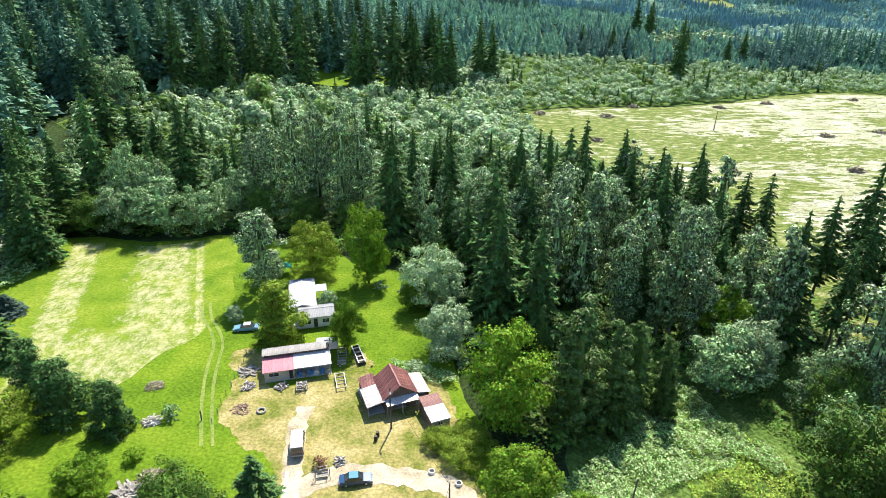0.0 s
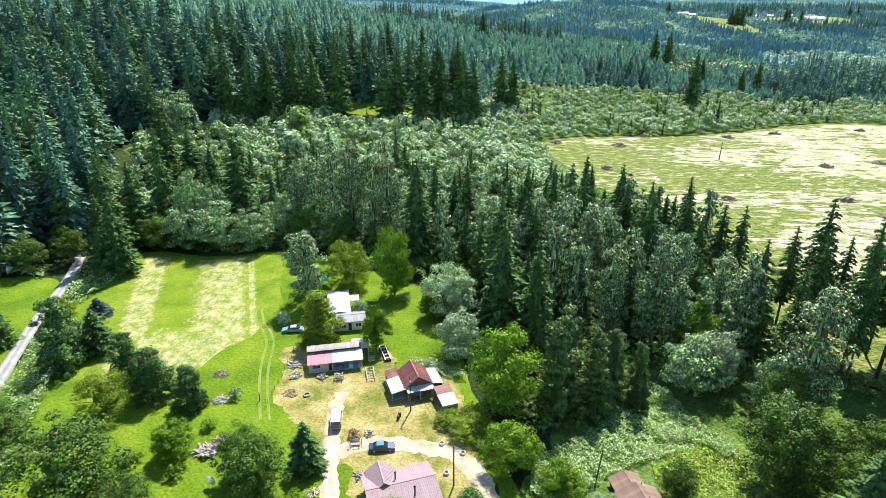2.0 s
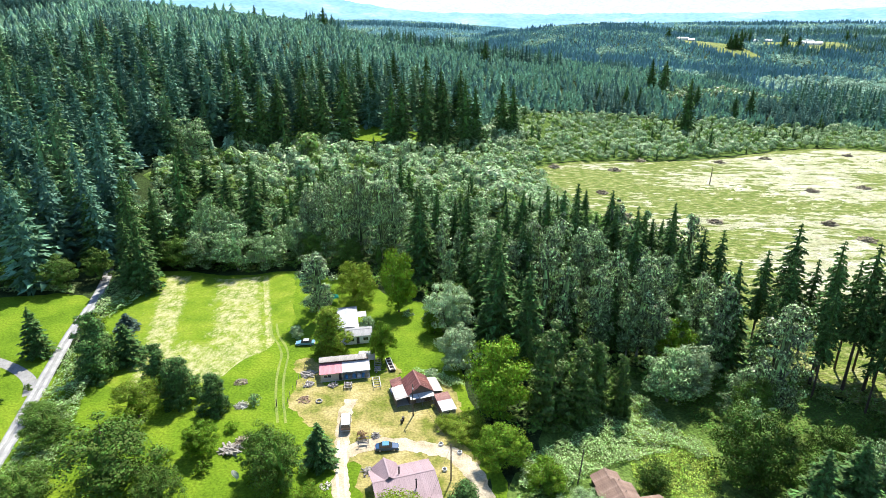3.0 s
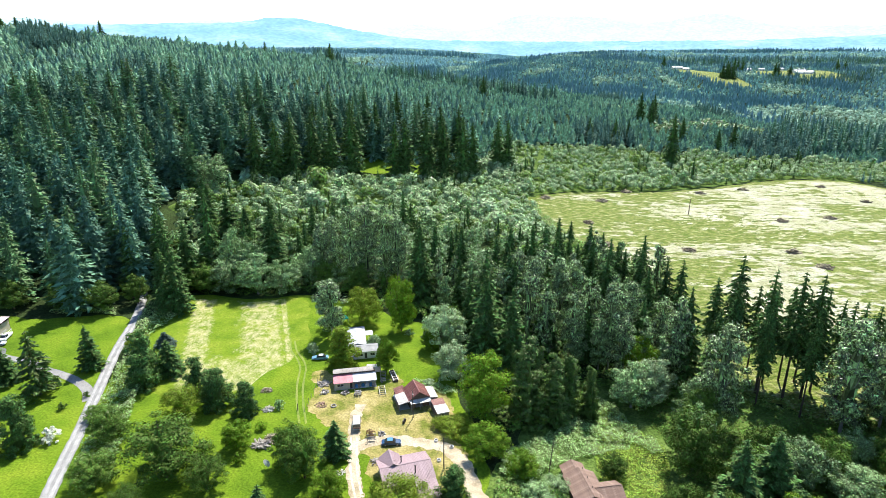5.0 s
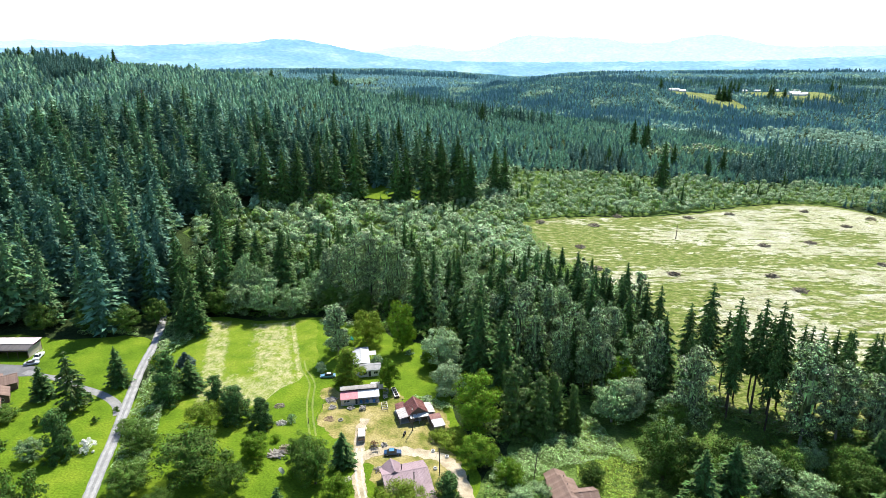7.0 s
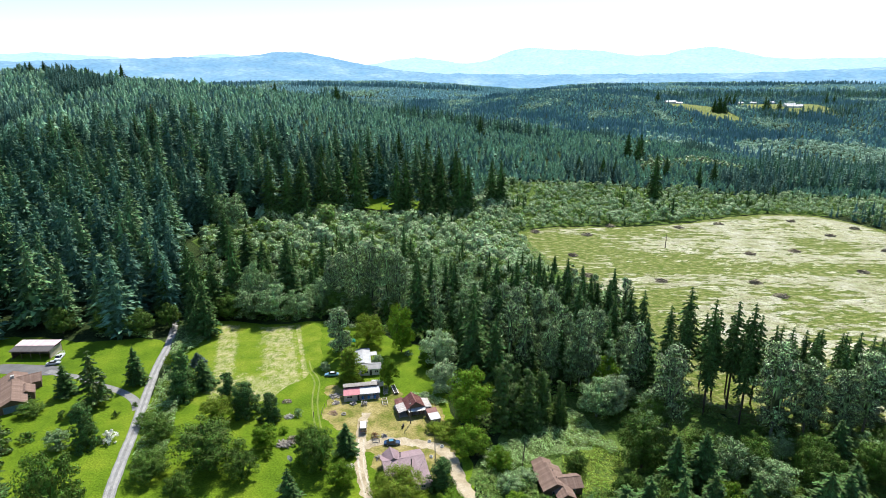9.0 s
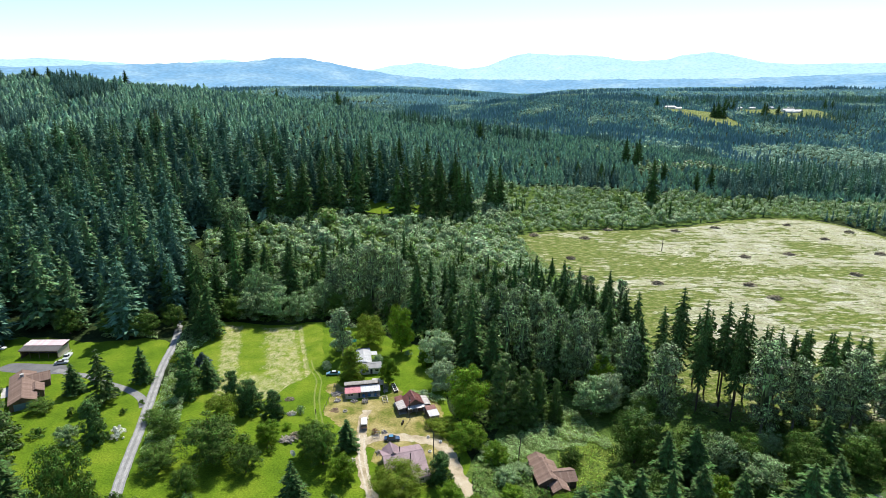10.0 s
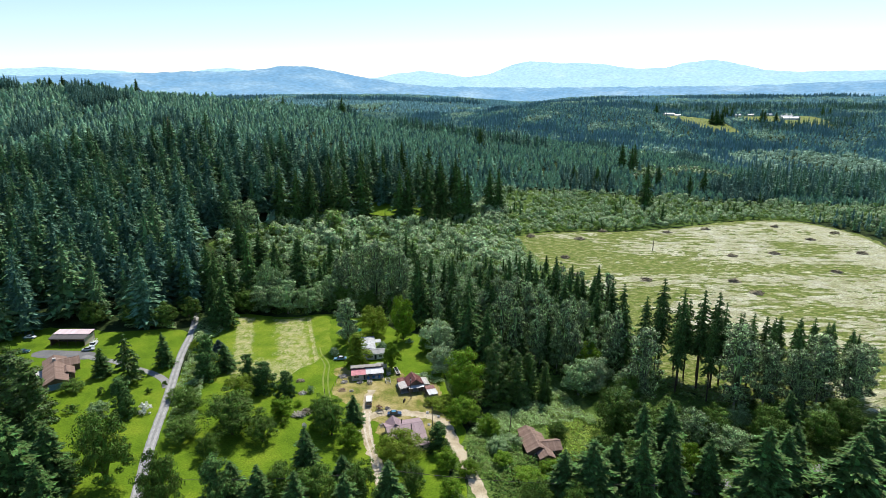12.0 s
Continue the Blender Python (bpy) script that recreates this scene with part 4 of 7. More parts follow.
def wheels(car, xs, half, r):
    for x in xs:
        for s in (-1, 1):
            bm = bmesh.new()
            ring(bm, r - 0.09, 0.1, 0.11, pose(0, 0, 0, 90), 16, 6)
            tyre = part("wheel", bm, RUBBER, car, smooth=True)
            tyre.matrix_local = pose(x, s * (half - 0.11), r)
            bm = bmesh.new()
            rod(bm, (0, -0.09, 0), (0, 0.09, 0), r - 0.12, sides=14)
            part("rim", bm, GREY_METAL, tyre)


def sedan(label, m, colour_mat, roof_mat=None, length=4.6):
    car = thing("car", label, "car", m)
    k = length / 4.6
    bm = bmesh.new()
    profile_solid(bm, [(-2.25 * k, 0.3), (2.2 * k, 0.28), (2.3 * k, 0.5), (2.2 * k, 0.72), (1.0 * k, 0.92), (-1.5 * k, 0.94), (-2.25 * k, 0.86), (-2.3 * k, 0.55)], 0.88, 0.06)
    bevelled(bm, 0.06, 2)
    part("body", bm, colour_mat, car, smooth=False)
    bm = bmesh.new()
    profile_solid(bm, [(-1.65 * k, 0.9), (1.05 * k, 0.88), (0.35 * k, 1.4), (-0.9 * k, 1.43)], 0.8, 0.16)
    bevelled(bm, 0.05, 2)
    part("cabin", bm, GLASS, car, "dark glazed cabin")
    bm = bmesh.new()
    box(bm, -0.92 * k, 0.36 * k, -0.64, 0.64, 1.4, 1.455)
    bevelled(bm, 0.025)
    part("roof", bm, roof_mat or colour_mat, car)
    for s in (-1, 1):
        bm = bmesh.new()
        box(bm, 2.2 * k, 2.31 * k, s * 0.62 - 0.16, s * 0.62 + 0.16, 0.55, 0.7)
        bevelled(bm, 0.02)
        part("headlight", bm, TRIM, car)
        bm = bmesh.new()
        box(bm, -2.33 * k, -2.24 * k, s * 0.62 - 0.16, s * 0.62 + 0.16, 0.62, 0.78)
        bevelled(bm, 0.02)
        part("tail_light", bm, PINK_METAL, car)
    for x in (-2.34, 2.27):
        bm = bmesh.new()
        box(bm, x * k - 0.06, x * k + 0.06, -0.8, 0.8, 0.36, 0.5)
        bevelled(bm, 0.03)
        part("bumper", bm, GREY_METAL, car)
    wheels(car, (-1.4 * k, 1.4 * k), 0.9, 0.32)
    return car


BLUE = paint("dark blue car paint", (0.01, 0.045, 0.11))
# the roof's lighter blue is a sky highlight put into its paint
sedan("dark blue sedan parked on the dirt before the house", pose(-12.1, 62.0, 0.06, 0, 0, 8), BLUE, paint("roof paint with sky highlight", (0.06, 0.2, 0.32)))
sedan("old pale blue sedan with a white roof parked on the grass", pose(-39.1, 101.2, 0.04, 0, 0, 188), paint("faded blue car paint", (0.13, 0.27, 0.38)), paint("chalky white car paint", (0.45, 0.47, 0.47)), 4.9)
sedan("grey car parked at the carport", pose(-143.4, 104.6, 0.1, 0, 0, 20), paint("silver car paint", (0.4, 0.43, 0.46)))
sedan("dark car half in shade under the trees", pose(-168.5, 101.5, 0.05, 0, 0, 10), paint("dark teal car paint", (0.04, 0.1, 0.12)))
sedan("white car parked under the forest edge", pose(-176.5, 115.5, 0.05, 0, 0, 4), paint("white car paint", (0.7, 0.7, 0.7)))


def van(label, m):
    car = thing("van", label, "van", m)
    bm = bmesh.new()
    profile_solid(bm, [(-2.4, 0.35), (2.35, 0.33), (2.45, 0.9), (2.2, 1.1), (1.75, 1.2), (-2.4, 1.2)], 0.95, 0.02)
    bevelled(bm, 0.05)
    part("body", bm, paint("brown van paint", (0.2, 0.14, 0.1)), car)
    bm = bmesh.new()
    profile_solid(bm, [(-2.38, 1.18), (1.95, 1.16), (1.35, 1.9), (-2.38, 1.95)], 0.93, 0.1)
    bevelled(bm, 0.05)
    part("cabin", bm, GLASS, car, "dark glazed upper body")
    bm = bmesh.new()
    box(bm, -2.45, 1.4, -0.88, 0.88, 1.92, 2.06)
    bevelled(bm, 0.05)
    part("roof", bm, TRIM, car, "white roof")
    for s in (-1, 1):
        for x in (-2.36, -0.8, 0.5):
            bm = bmesh.new()
            box(bm, x, x + 0.12, s * 0.9 - 0.06, s * 0.9 + 0.06, 1.16, 1.95)
            part("pillar", bm, TRIM, car)
        bm = bmesh.new()
        box(bm, 1.2, 1.3, s * 1.05 - 0.1, s * 1.05 + 0.1, 1.25, 1.45)
        part("mirror", bm, IRON, car)
        bm = bmesh.new()
        box(bm, -2.46, -2.4, s * 0.75 - 0.08, s * 0.75 + 0.08, 0.7, 0.95)
        part("tail_light", bm, PINK_METAL, car)
    bm = bmesh.new()
    box(bm, -2.55, -2.42, -0.9, 0.9, 0.42, 0.58)
    part("bumper", bm, GREY_METAL, car)
    wheels(car, (-1.5, 1.55), 0.95, 0.34)
    return car


van("brown van with a white roof on the dirt drive", pose(-21.7, 68.9, 0.08, 0, 0, 100))


def camper(label, m, long=4.0):
    car = thing("camper", label, "camper", m)
    bm = bmesh.new()
    profile_solid(bm, [(-long / 2, 0.5), (long / 2, 0.5), (long / 2 + 0.15, 1.3), (long / 2 - 0.15, 2.1), (-long / 2 + 0.2, 2.25), (-long / 2 - 0.1, 1.4)], 1.0, 0.08)
    bevelled(bm, 0.12, 2)
    part("body", bm, WHITE_METAL, car)
    for s in (-1, 1):
        bm = bmesh.new()
        box(bm, -0.8, 0.4, s * 0.99 - 0.02, s * 0.99 + 0.02, 1.2, 1.75)
        part("window", bm, GLASS, car)
    bm = bmesh.new()
    box(bm, -0.5, 0.4, -0.4, 0.4, 2.2, 2.36)
    bevelled(bm, 0.05)
    part("roof_vent", bm, GREY_METAL, car)
    bm = bmesh.new()
    box(bm, long / 2, long / 2 + 1.0, -0.06, 0.06, 0.4, 0.5)
    part("drawbar", bm, IRON, car)
    wheels(car, (0.0,), 0.95, 0.33)
    return car


camper("old white camper beside the workshop", pose(-21.8, 94.4, 0.03, 0, 0, 10))

truck = thing("truck", "white work truck with a ladder rack by the carport", "truck", pose(-144.3, 109.3, 0.06, 0, 0, -75))
bm = bmesh.new()
profile_solid(bm, [(-2.8, 0.45), (2.7, 0.42), (2.8, 0.8), (2.6, 1.05), (-2.8, 1.1)], 0.98, 0.03)
bevelled(bm, 0.05)
part("body", bm, paint("white truck paint", (0.66, 0.67, 0.68)), truck)
bm = bmesh.new()
profile_solid(bm, [(-0.1, 1.06), (1.75, 1.04), (1.15, 1.75), (0.05, 1.78)], 0.92, 0.15)
bevelled(bm, 0.06)
part("cabin", bm, GLASS, truck)
bm = bmesh.new()
box(bm, 0.05, 1.15, -0.74, 0.74, 1.74, 1.82)
bevelled(bm, 0.03)
part("roof", bm, TRIM, truck)
for s in (-1, 1):
    bm = bmesh.new()
    rod(bm, (-2.7, s * 0.85, 2.1), (2.0, s * 0.85, 2.1), 0.04, sides=6)
    for x in (-2.6, -0.3, 1.8):
        rod(bm, (x, s * 0.85, 1.0), (x, s * 0.85, 2.1), 0.03, sides=6)
    part("rack", bm, TRIM, truck)
for x in np.linspace(-2.5, 1.7, 7):
    bm = bmesh.new()
    rod(bm, (x, -0.85, 2.12), (x, 0.85, 2.12), 0.03, sides=6)
    part("rack_bar", bm, TRIM, truck)
wheels(truck, (-1.7, 1.8), 0.98, 0.37)


# ---- yard things ----
def utility_pole(x, y, h, label, lean=0, arm=True):
    ob = thing("utility_pole", label, "utility pole", pose(x, y, float(height(x, y)), 0, lean, 0))
    bm = bmesh.new()
    rod(bm, (0, 0, -0.5), (0, 0, h), 0.15, 0.1)
    part("pole", bm, POLE, ob)
    if arm:
        bm = bmesh.new()
        box(bm, -0.8, 0.8, -0.06, 0.06, h - 0.6, h - 0.46)
        part("cross_arm", bm, POLE, ob)
        for k in (-0.7, 0, 0.7):
            bm = bmesh.new()
            rod(bm, (k, 0, h - 0.46), (k, 0, h - 0.3), 0.05, 0.03, 6)
            part("insulator", bm, CONCRETE, ob)
    return ob


p1 = utility_pole(-8.06, 72.8, 8.0, "dark wooden utility pole with a lamp in the yard", arm=False)
bm = bmesh.new()
rod(bm, (0, 0, 7.3), (0.15, -0.7, 7.5), 0.03, sides=6)
part("lamp_arm", bm, GREY_METAL, p1)
bm = bmesh.new()
rod(bm, (0.15, -0.7, 7.25), (0.15, -0.7, 7.55), 0.2, 0.08)
part("lamp", bm, TRIM, p1, "white yard lamp")
utility_pole(0.8, 54, 8.2, "dark wooden utility pole beside the dirt drive", arm=False)
utility_pole(24.6, 57.5, 8.0, "leaning dark pole among the brambles", 4, arm=False)
utility_pole(-7, 20.5, 9.5, "wooden power pole with cross arm by the road")
utility_pole(-62, 14, 9.5, "wooden power pole with cross arm by the road")
utility_pole(60, 26, 10.5, "wooden power pole with cross arm by the road")


def wire(name, a, b, sag, label):
    """A cable hanging between two points."""
    cu = bpy.data.curves.new(name, "CURVE")
    cu.dimensions, cu.bevel_depth, cu.bevel_resolution = "3D", 0.022, 1
    s = cu.splines.new("POLY")
    n = 16
    s.points.add(n - 1)
    for i in range(n):
        f = i / (n - 1)
        p = Vector(a).lerp(Vector(b), f)
        s.points[i].co = (p.x, p.y, p.z - 4 * sag * f * (1 - f), 1)
    cu.materials.append(IRON)
    return tagged(new(name, cu), label, "cable")


wire("cable", (-8.06, 72.8, 7.8), (-6.4, 78.3, 3.6), 0.5, "service cable from the pole to the barn")
wire("cable", (-8.06, 72.8, 7.9), (0.8, 54, 8.0), 0.7, "service cable between the two yard poles")
wire("cable", (0.8, 54, 8.0), (-7, 20.5, 9.2), 1.0, "service cable from the yard to the road")
for k in (-0.7, 0.0, 0.7):
    wire("cable", (-7 + k, 20.5, 9.25), (-62 + k, 14, 9.25), 1.2, "power cable along the road")
    wire("cable", (-7 + k, 20.5, 9.25), (60 + k, 26, float(height(60, 26)) + 10.2), 1.4, "power cable along the road")


def pile(name, label, x, y, r, high, n, size, material, category, group="", long=1.0):
    """A heap of jumbled pieces, lying on one another."""
    g = random.Random(int(x * 13 + y * 7))
    bm = bmesh.new()
    for i in range(n):
        a, d = g.uniform(0, 6.28), r * math.sqrt(g.random())
        z = high * (1 - d / r) * g.uniform(0.2, 1.0)
        m = pose(d * math.cos(a), d * math.sin(a), z + size * 0.2, g.uniform(-25, 25), g.uniform(-25, 25), g.uniform(0, 360))
        s = size * g.uniform(0.5, 1.3)
        box(bm, -s * long / 2, s * long / 2, -s * 0.12, s * 0.12, -s * 0.1, s * 0.1, m)
    ob = part(name, bm, material)
    ob.location = (x, y, float(height(x, y)) + 0.05)
    return tagged(ob, label, category, group, "stuff" if name == "lumber_heap" else "")


BRUSH = surface("dead brush", [(0.12, 0.095, 0.06), (0.32, 0.27, 0.19)], size=1, fine=0.2, rough=0.95, island=0.4, local=True)
BLEACHED = surface("bleached boards", [(0.3, 0.275, 0.23), (0.5, 0.475, 0.42)], size=1, fine=0.2, rough=0.9, island=0.35, local=True)
pile("scrap_heap", "heap of scrap metal in front of the workshop", -27.7, 83.0, 1.0, 0.8, 50, 0.6, SCRAP, "scrap heap", "heaps in the yard", 1.5)
pile("scrap_heap", "heap of scrap and an old tyre by the fence", -33.6, 83.2, 1.2, 0.8, 55, 0.6, SCRAP, "scrap heap", "heaps in the yard", 1.4)
pile("lumber_heap", "heap of grey boards and junk beside the workshop", -34.5, 87.3, 1.5, 0.5, 45, 0.9, GREY_WOOD, "lumber heap", "heaps in the yard", 1.6)
pile("brush_heap", "heap of pale dead branches on the grass", -41.1, 62.4, 1.7, 1.2, 190, 0.6, BRUSH, "brush heap", "", 2.2)
pile("lumber_heap", "stack of grey weathered boards on the grass", -42.9, 59.8, 1.3, 0.7, 40, 1.4, GREY_WOOD, "lumber heap", "", 1.9)
pile("lumber_heap", "heap of bleached white boards on the grass", -46.0, 74.4, 0.95, 0.8, 110, 0.55, BLEACHED, "lumber heap", "", 2.6)
pile("brush_heap", "ashy ring of a burnt brush heap on the lawn", -49.5, 83.2, 1.5, 0.6, 90, 0.5, BRUSH, "brush heap", "", 1.5)
pile("brush_heap", "reddish heap of dead brush by the fence corner", -32.8, 77.2, 1.5, 0.3, 80, 0.4, surface("rusty brush", [(0.2, 0.12, 0.08), (0.36, 0.25, 0.18)], size=1, fine=0.2, rough=0.95, island=0.3, local=True), "brush heap", "", 1.8)
pile("rubble_heap", "small heap of pale rubble beside the drive", -21.9, 51.5, 1.0, 0.5, 40, 0.5, BLEACHED, "rubble heap", "", 1.0)
pile("firewood_heap", "heap of split firewood beside the mauve-roofed house", -14.6, 55.4, 1.3, 0.8, 70, 0.6, GREY_WOOD, "firewood heap", "", 1.5)
for x, y in ((68, 259), (70, 222), (107, 215), (173, 266), (202, 273), (219, 234), (243, 310), (237, 350), (151, 329), (104, 330), (154, 214), (257, 275), (50, 310), (158, 195), (84, 307), (182, 340), (290, 300), (270, 330)):
    pile("brush_mound", "dark heap of logging slash in the meadow", x, y, 2.6 + 0.4 * math.sin(x), 1.7, 130, 1.3, BRUSH, "slash heap", "slash heaps in the meadow", 2.2)
bm = bmesh.new()
rod(bm, (0, 0, -0.5), (0.3, 0, 9.5), 0.32, 0.12)
rod(bm, (0.1, 0, 4.5), (1.1, 0.3, 5.6), 0.1, 0.03)
rod(bm, (0.2, 0, 6.5), (-0.6, -0.3, 7.4), 0.08, 0.03)
ob = part("snag", bm, BARK)
ob.location = (127, 278, -3)
tagged(ob, "bare dead tree trunk standing in the meadow", "snag")


def planter(x, y):
    ob = thing("tyre_planter", "white-painted tyre planter filled with soil", "planter", pose(x, y, float(height(x, y)) + 0.05), "tyre planters")
    bm = bmesh.new()
    ring(bm, 0.4, 0.11, 0.15, pose(0, 0, 0.14))
    ring(bm, 0.42, 0.08, 0.11, pose(0, 0, 0.36))
    part("tyre", bm, TRIM, ob, smooth=True)
    bm = bmesh.new()
    rod(bm, (0, 0, 0.05), (0, 0, 0.34), 0.36, sides=16)
    part("soil", bm, RUBBER, ob, "dark soil")


for x, y in ((-1.6, 63.7), (2.2, 61.5), (-0.5, 56.6)):
    planter(x, y)
bm = bmesh.new()
ring(bm, 0.62, 0.17, 0.17, pose(0, 0, 0.17))
ob = part("tyre", bm, BLEACHED, smooth=True)
ob.location = (-29.4, 76.8, 0.06)
tagged(ob, "large pale tyre lying on dry grass", "tyre")


def trailer(label, m, long, wide, rails=True):
    ob = thing("trailer", label, "trailer", m, "trailers in the yard")
    for s in (-1, 1):
        bm = bmesh.new()
        box(bm, -long / 2, long / 2, s * wide / 2 - 0.07, s * wide / 2 + 0.07, 0.5, 0.68)
        bevelled(bm, 0.015)
        part("side_rail", bm, BLEACHED, ob)
        if rails:
            bm = bmesh.new()
            box(bm, -long / 2 + 0.1, long / 2 - 0.1, s * wide / 2 - 0.03, s * wide / 2 + 0.03, 0.7, 1.0)
            part("side_board", bm, GREY_WOOD, ob)
    for k in range(5):
        x = -long / 2 + 0.07 + (long - 0.14) * k / 4
        bm = bmesh.new()
        box(bm, x - 0.06, x + 0.06, -wide / 2 + 0.08, wide / 2 - 0.08, 0.52, 0.64)
        part("cross_member", bm, BLEACHED, ob)
    bm = bmesh.new()
    box(bm, long / 2, long / 2 + 1.1, -0.05, 0.05, 0.45, 0.57)
    part("drawbar", bm, IRON, ob)
    wheels(ob, (-0.3,), wide / 2 + 0.18, 0.32)
    return ob


trailer("bare pale trailer frame rusting on the grass", pose(-17.7, 84.2, 0.05, 0, 0, 105), 4.2, 1.6, False)
trailer("small flat trailer loaded with oddments", pose(-24.1, 82.6, 0.05, 0, 0, 100), 2.2, 1.6)
pile("junk_load", "oddments heaped on the small trailer", -24.1, 82.8, 0.8, 0.6, 40, 0.5, SCRAP, "scrap heap", "", 1.4).location.z = 0.66
trailer("dark low trailer parked beside the camper", pose(-18.7, 92.4, 0.05, 0, 0, 100), 3.4, 1.5)
trailer("short trailer frame in the grass", pose(-18.3, 89.4, 0.05, 0, 0, 10), 1.5, 1.1)

boat = thing("boat", "long flat-bottomed boat with white gunwales on the grass", "boat", pose(-15.7, 92.3, 0.05, 0, 0, 111))
bm = bmesh.new()
L, w, t = 6.2, 0.62, 0.05
for s in (-1, 1):
    box(bm, -L / 2, L / 2 - 0.5, s * w - t, s * w + t, 0.1, 0.62)
box(bm, -L / 2, L / 2 - 0.5, -w, w, 0.1, 0.18)
box(bm, -L / 2 - t, -L / 2 + t, -w, w, 0.1, 0.62)
box(bm, L / 2 - 0.55, L / 2 - 0.45, -w, w, 0.16, 0.62)
part("hull", bm, IRON, boat, "dark hull")
for s in (-1, 1):
    bm = bmesh.new()
    box(bm, -L / 2 - 0.05, L / 2 - 0.4, s * w - 0.1, s * w + 0.1, 0.62, 0.68)
    bevelled(bm, 0.02)
    part("gunwale", bm, TRIM, boat)
for k in range(4):
    bm = bmesh.new()
    box(bm, -L / 2 + 0.6 + 1.4 * k, -L / 2 + 0.95 + 1.4 * k, -w + 0.1, w - 0.1, 0.5, 0.56)
    part("thwart", bm, BLEACHED, boat)

swing = thing("garden_swing", "wooden garden swing bench under a frame", "garden swing", pose(-16.9, 62.9, 0.05, 0, 0, 12))
for s in (-1, 1):
    bm = bmesh.new()
    rod(bm, (s * 1.0, -0.8, 0), (s * 0.95, 0, 2.0), 0.05, sides=6)
    rod(bm, (s * 1.0, 0.8, 0), (s * 0.95, 0, 2.0), 0.05, sides=6)
    part("frame_leg", bm, GREY_WOOD, swing)
bm = bmesh.new()
rod(bm, (-1.05, 0, 2.0), (1.05, 0, 2.0), 0.06, sides=6)
part("top_bar", bm, GREY_WOOD, swing)
for k in range(5):
    bm = bmesh.new()
    box(bm, -0.75, 0.75, -0.3 + 0.13 * k, -0.2 + 0.13 * k, 0.5, 0.54)
    part("seat_slat", bm, BLEACHED, swing)
for k in range(4):
    bm = bmesh.new()
    box(bm, -0.75, 0.75, 0.36, 0.4, 0.6 + 0.13 * k, 0.7 + 0.13 * k)
    part("back_slat", bm, BLEACHED, swing)
for x in (-0.7, 0.7):
    bm = bmesh.new()
    rod(bm, (x, 0, 0.52), (x * 1.2, 0, 2.0), 0.02, sides=5)
    part("chain", bm, IRON, swing)

for x, y in ((-10.2, 70.2), (-10.0, 71.1)):
    bm = bmesh.new()
    rod(bm, (0, 0, 0), (0, 0, 0.28), 0.27, 0.29, 12)
    rod(bm, (0, 0, 0.28), (0, 0, 0.58), 0.29, 0.29, 12)
    rod(bm, (0, 0, 0.58), (0, 0, 0.86), 0.29, 0.27, 12)
    ob = part("barrel", bm, IRON)
    ob.location = (x, y, 0.05)
    tagged(ob, "dark rusty burn barrel standing on dry grass", "barrel", "barrels in the yard")
pile("engine_heap", "dismantled engine parts lying on the dirt", -15.0, 65.7, 0.9, 0.7, 45, 0.5, SCRAP, "scrap heap", "", 1.6)
bm = bmesh.new()
rod(bm, (0, 0, -0.3), (0.05, 0, 1.9), 0.13, 0.11)
ob = part("post", bm, POLE)
ob.location = (-38.3, 74.7, 0.03)
tagged(ob, "dark wooden post standing in the grass", "post")
for k in range(9):
    bm = bmesh.new()
    rod(bm, (0, 0, -0.3), (0, 0, 1.2), 0.07, 0.06, 6)
    ob = part("fence_post", bm, GREY_WOOD)
    ob.location = (-36.4 + 0.12 * math.sin(k * 2), 74 + 2.3 * k, 0.03)
    tagged(ob, "weathered grey fence post at the yard edge", "fence post", "fence posts along the yard")

dish = thing("satellite_dish", "white satellite dish on a post in the garden", "satellite dish", pose(-38.6, 52.2, 0.03, 0, 0, 160))
bm = bmesh.new()
rod(bm, (0, 0, -0.2), (0, 0, 1.2), 0.06, sides=8)
part("post", bm, GREY_METAL, dish)
bm = bmesh.new()
rows = [[bm.verts.new((r * math.cos(a), 0.35 * r * r - 0.15, 1.5 + r * math.sin(a))) for a in np.linspace(0, 6.2832, 17)[:-1]] for r in (0.05, 0.4, 0.7, 0.95)]
for i in range(3):
    for j in range(16):
        bm.faces.new((rows[i][j], rows[i][(j + 1) % 16], rows[i + 1][(j + 1) % 16], rows[i + 1][j]))
bm.faces.new(rows[0])
bmesh.ops.solidify(bm, geom=bm.faces[:], thickness=0.03)
part("reflector", bm, TRIM, dish, "white dish reflector")
bm = bmesh.new()
rod(bm, (0, -0.1, 0.6), (0, 0.9, 1.4), 0.025, sides=6)
part("feed_arm", bm, IRON, dish)

teal = thing("canopy", "small teal canopy tent behind the white house", "canopy", pose(-37.2, 126, 0, 0, 0, 15))
bm = bmesh.new()
vs = [bm.verts.new(p) for p in ((-1.5, -1.5, 2.0), (1.5, -1.5, 2.0), (1.5, 1.5, 2.0), (-1.5, 1.5, 2.0), (0, 0, 2.8))]
for f in ((0, 1, 4), (1, 2, 4), (2, 3, 4), (3, 0, 4)):
    bm.faces.new([vs[i] for i in f])
bmesh.ops.solidify(bm, geom=bm.faces[:], thickness=0.03)
part("cover", bm, TEAL, teal)
for x in (-1.4, 1.4):
    for y in (-1.4, 1.4):
        bm = bmesh.new()
        rod(bm, (x, y, 0), (x, y, 2.02), 0.03, sides=6)
        part("leg", bm, TRIM, teal)


# ---- trees ----
rng = np.random.default_rng(7)


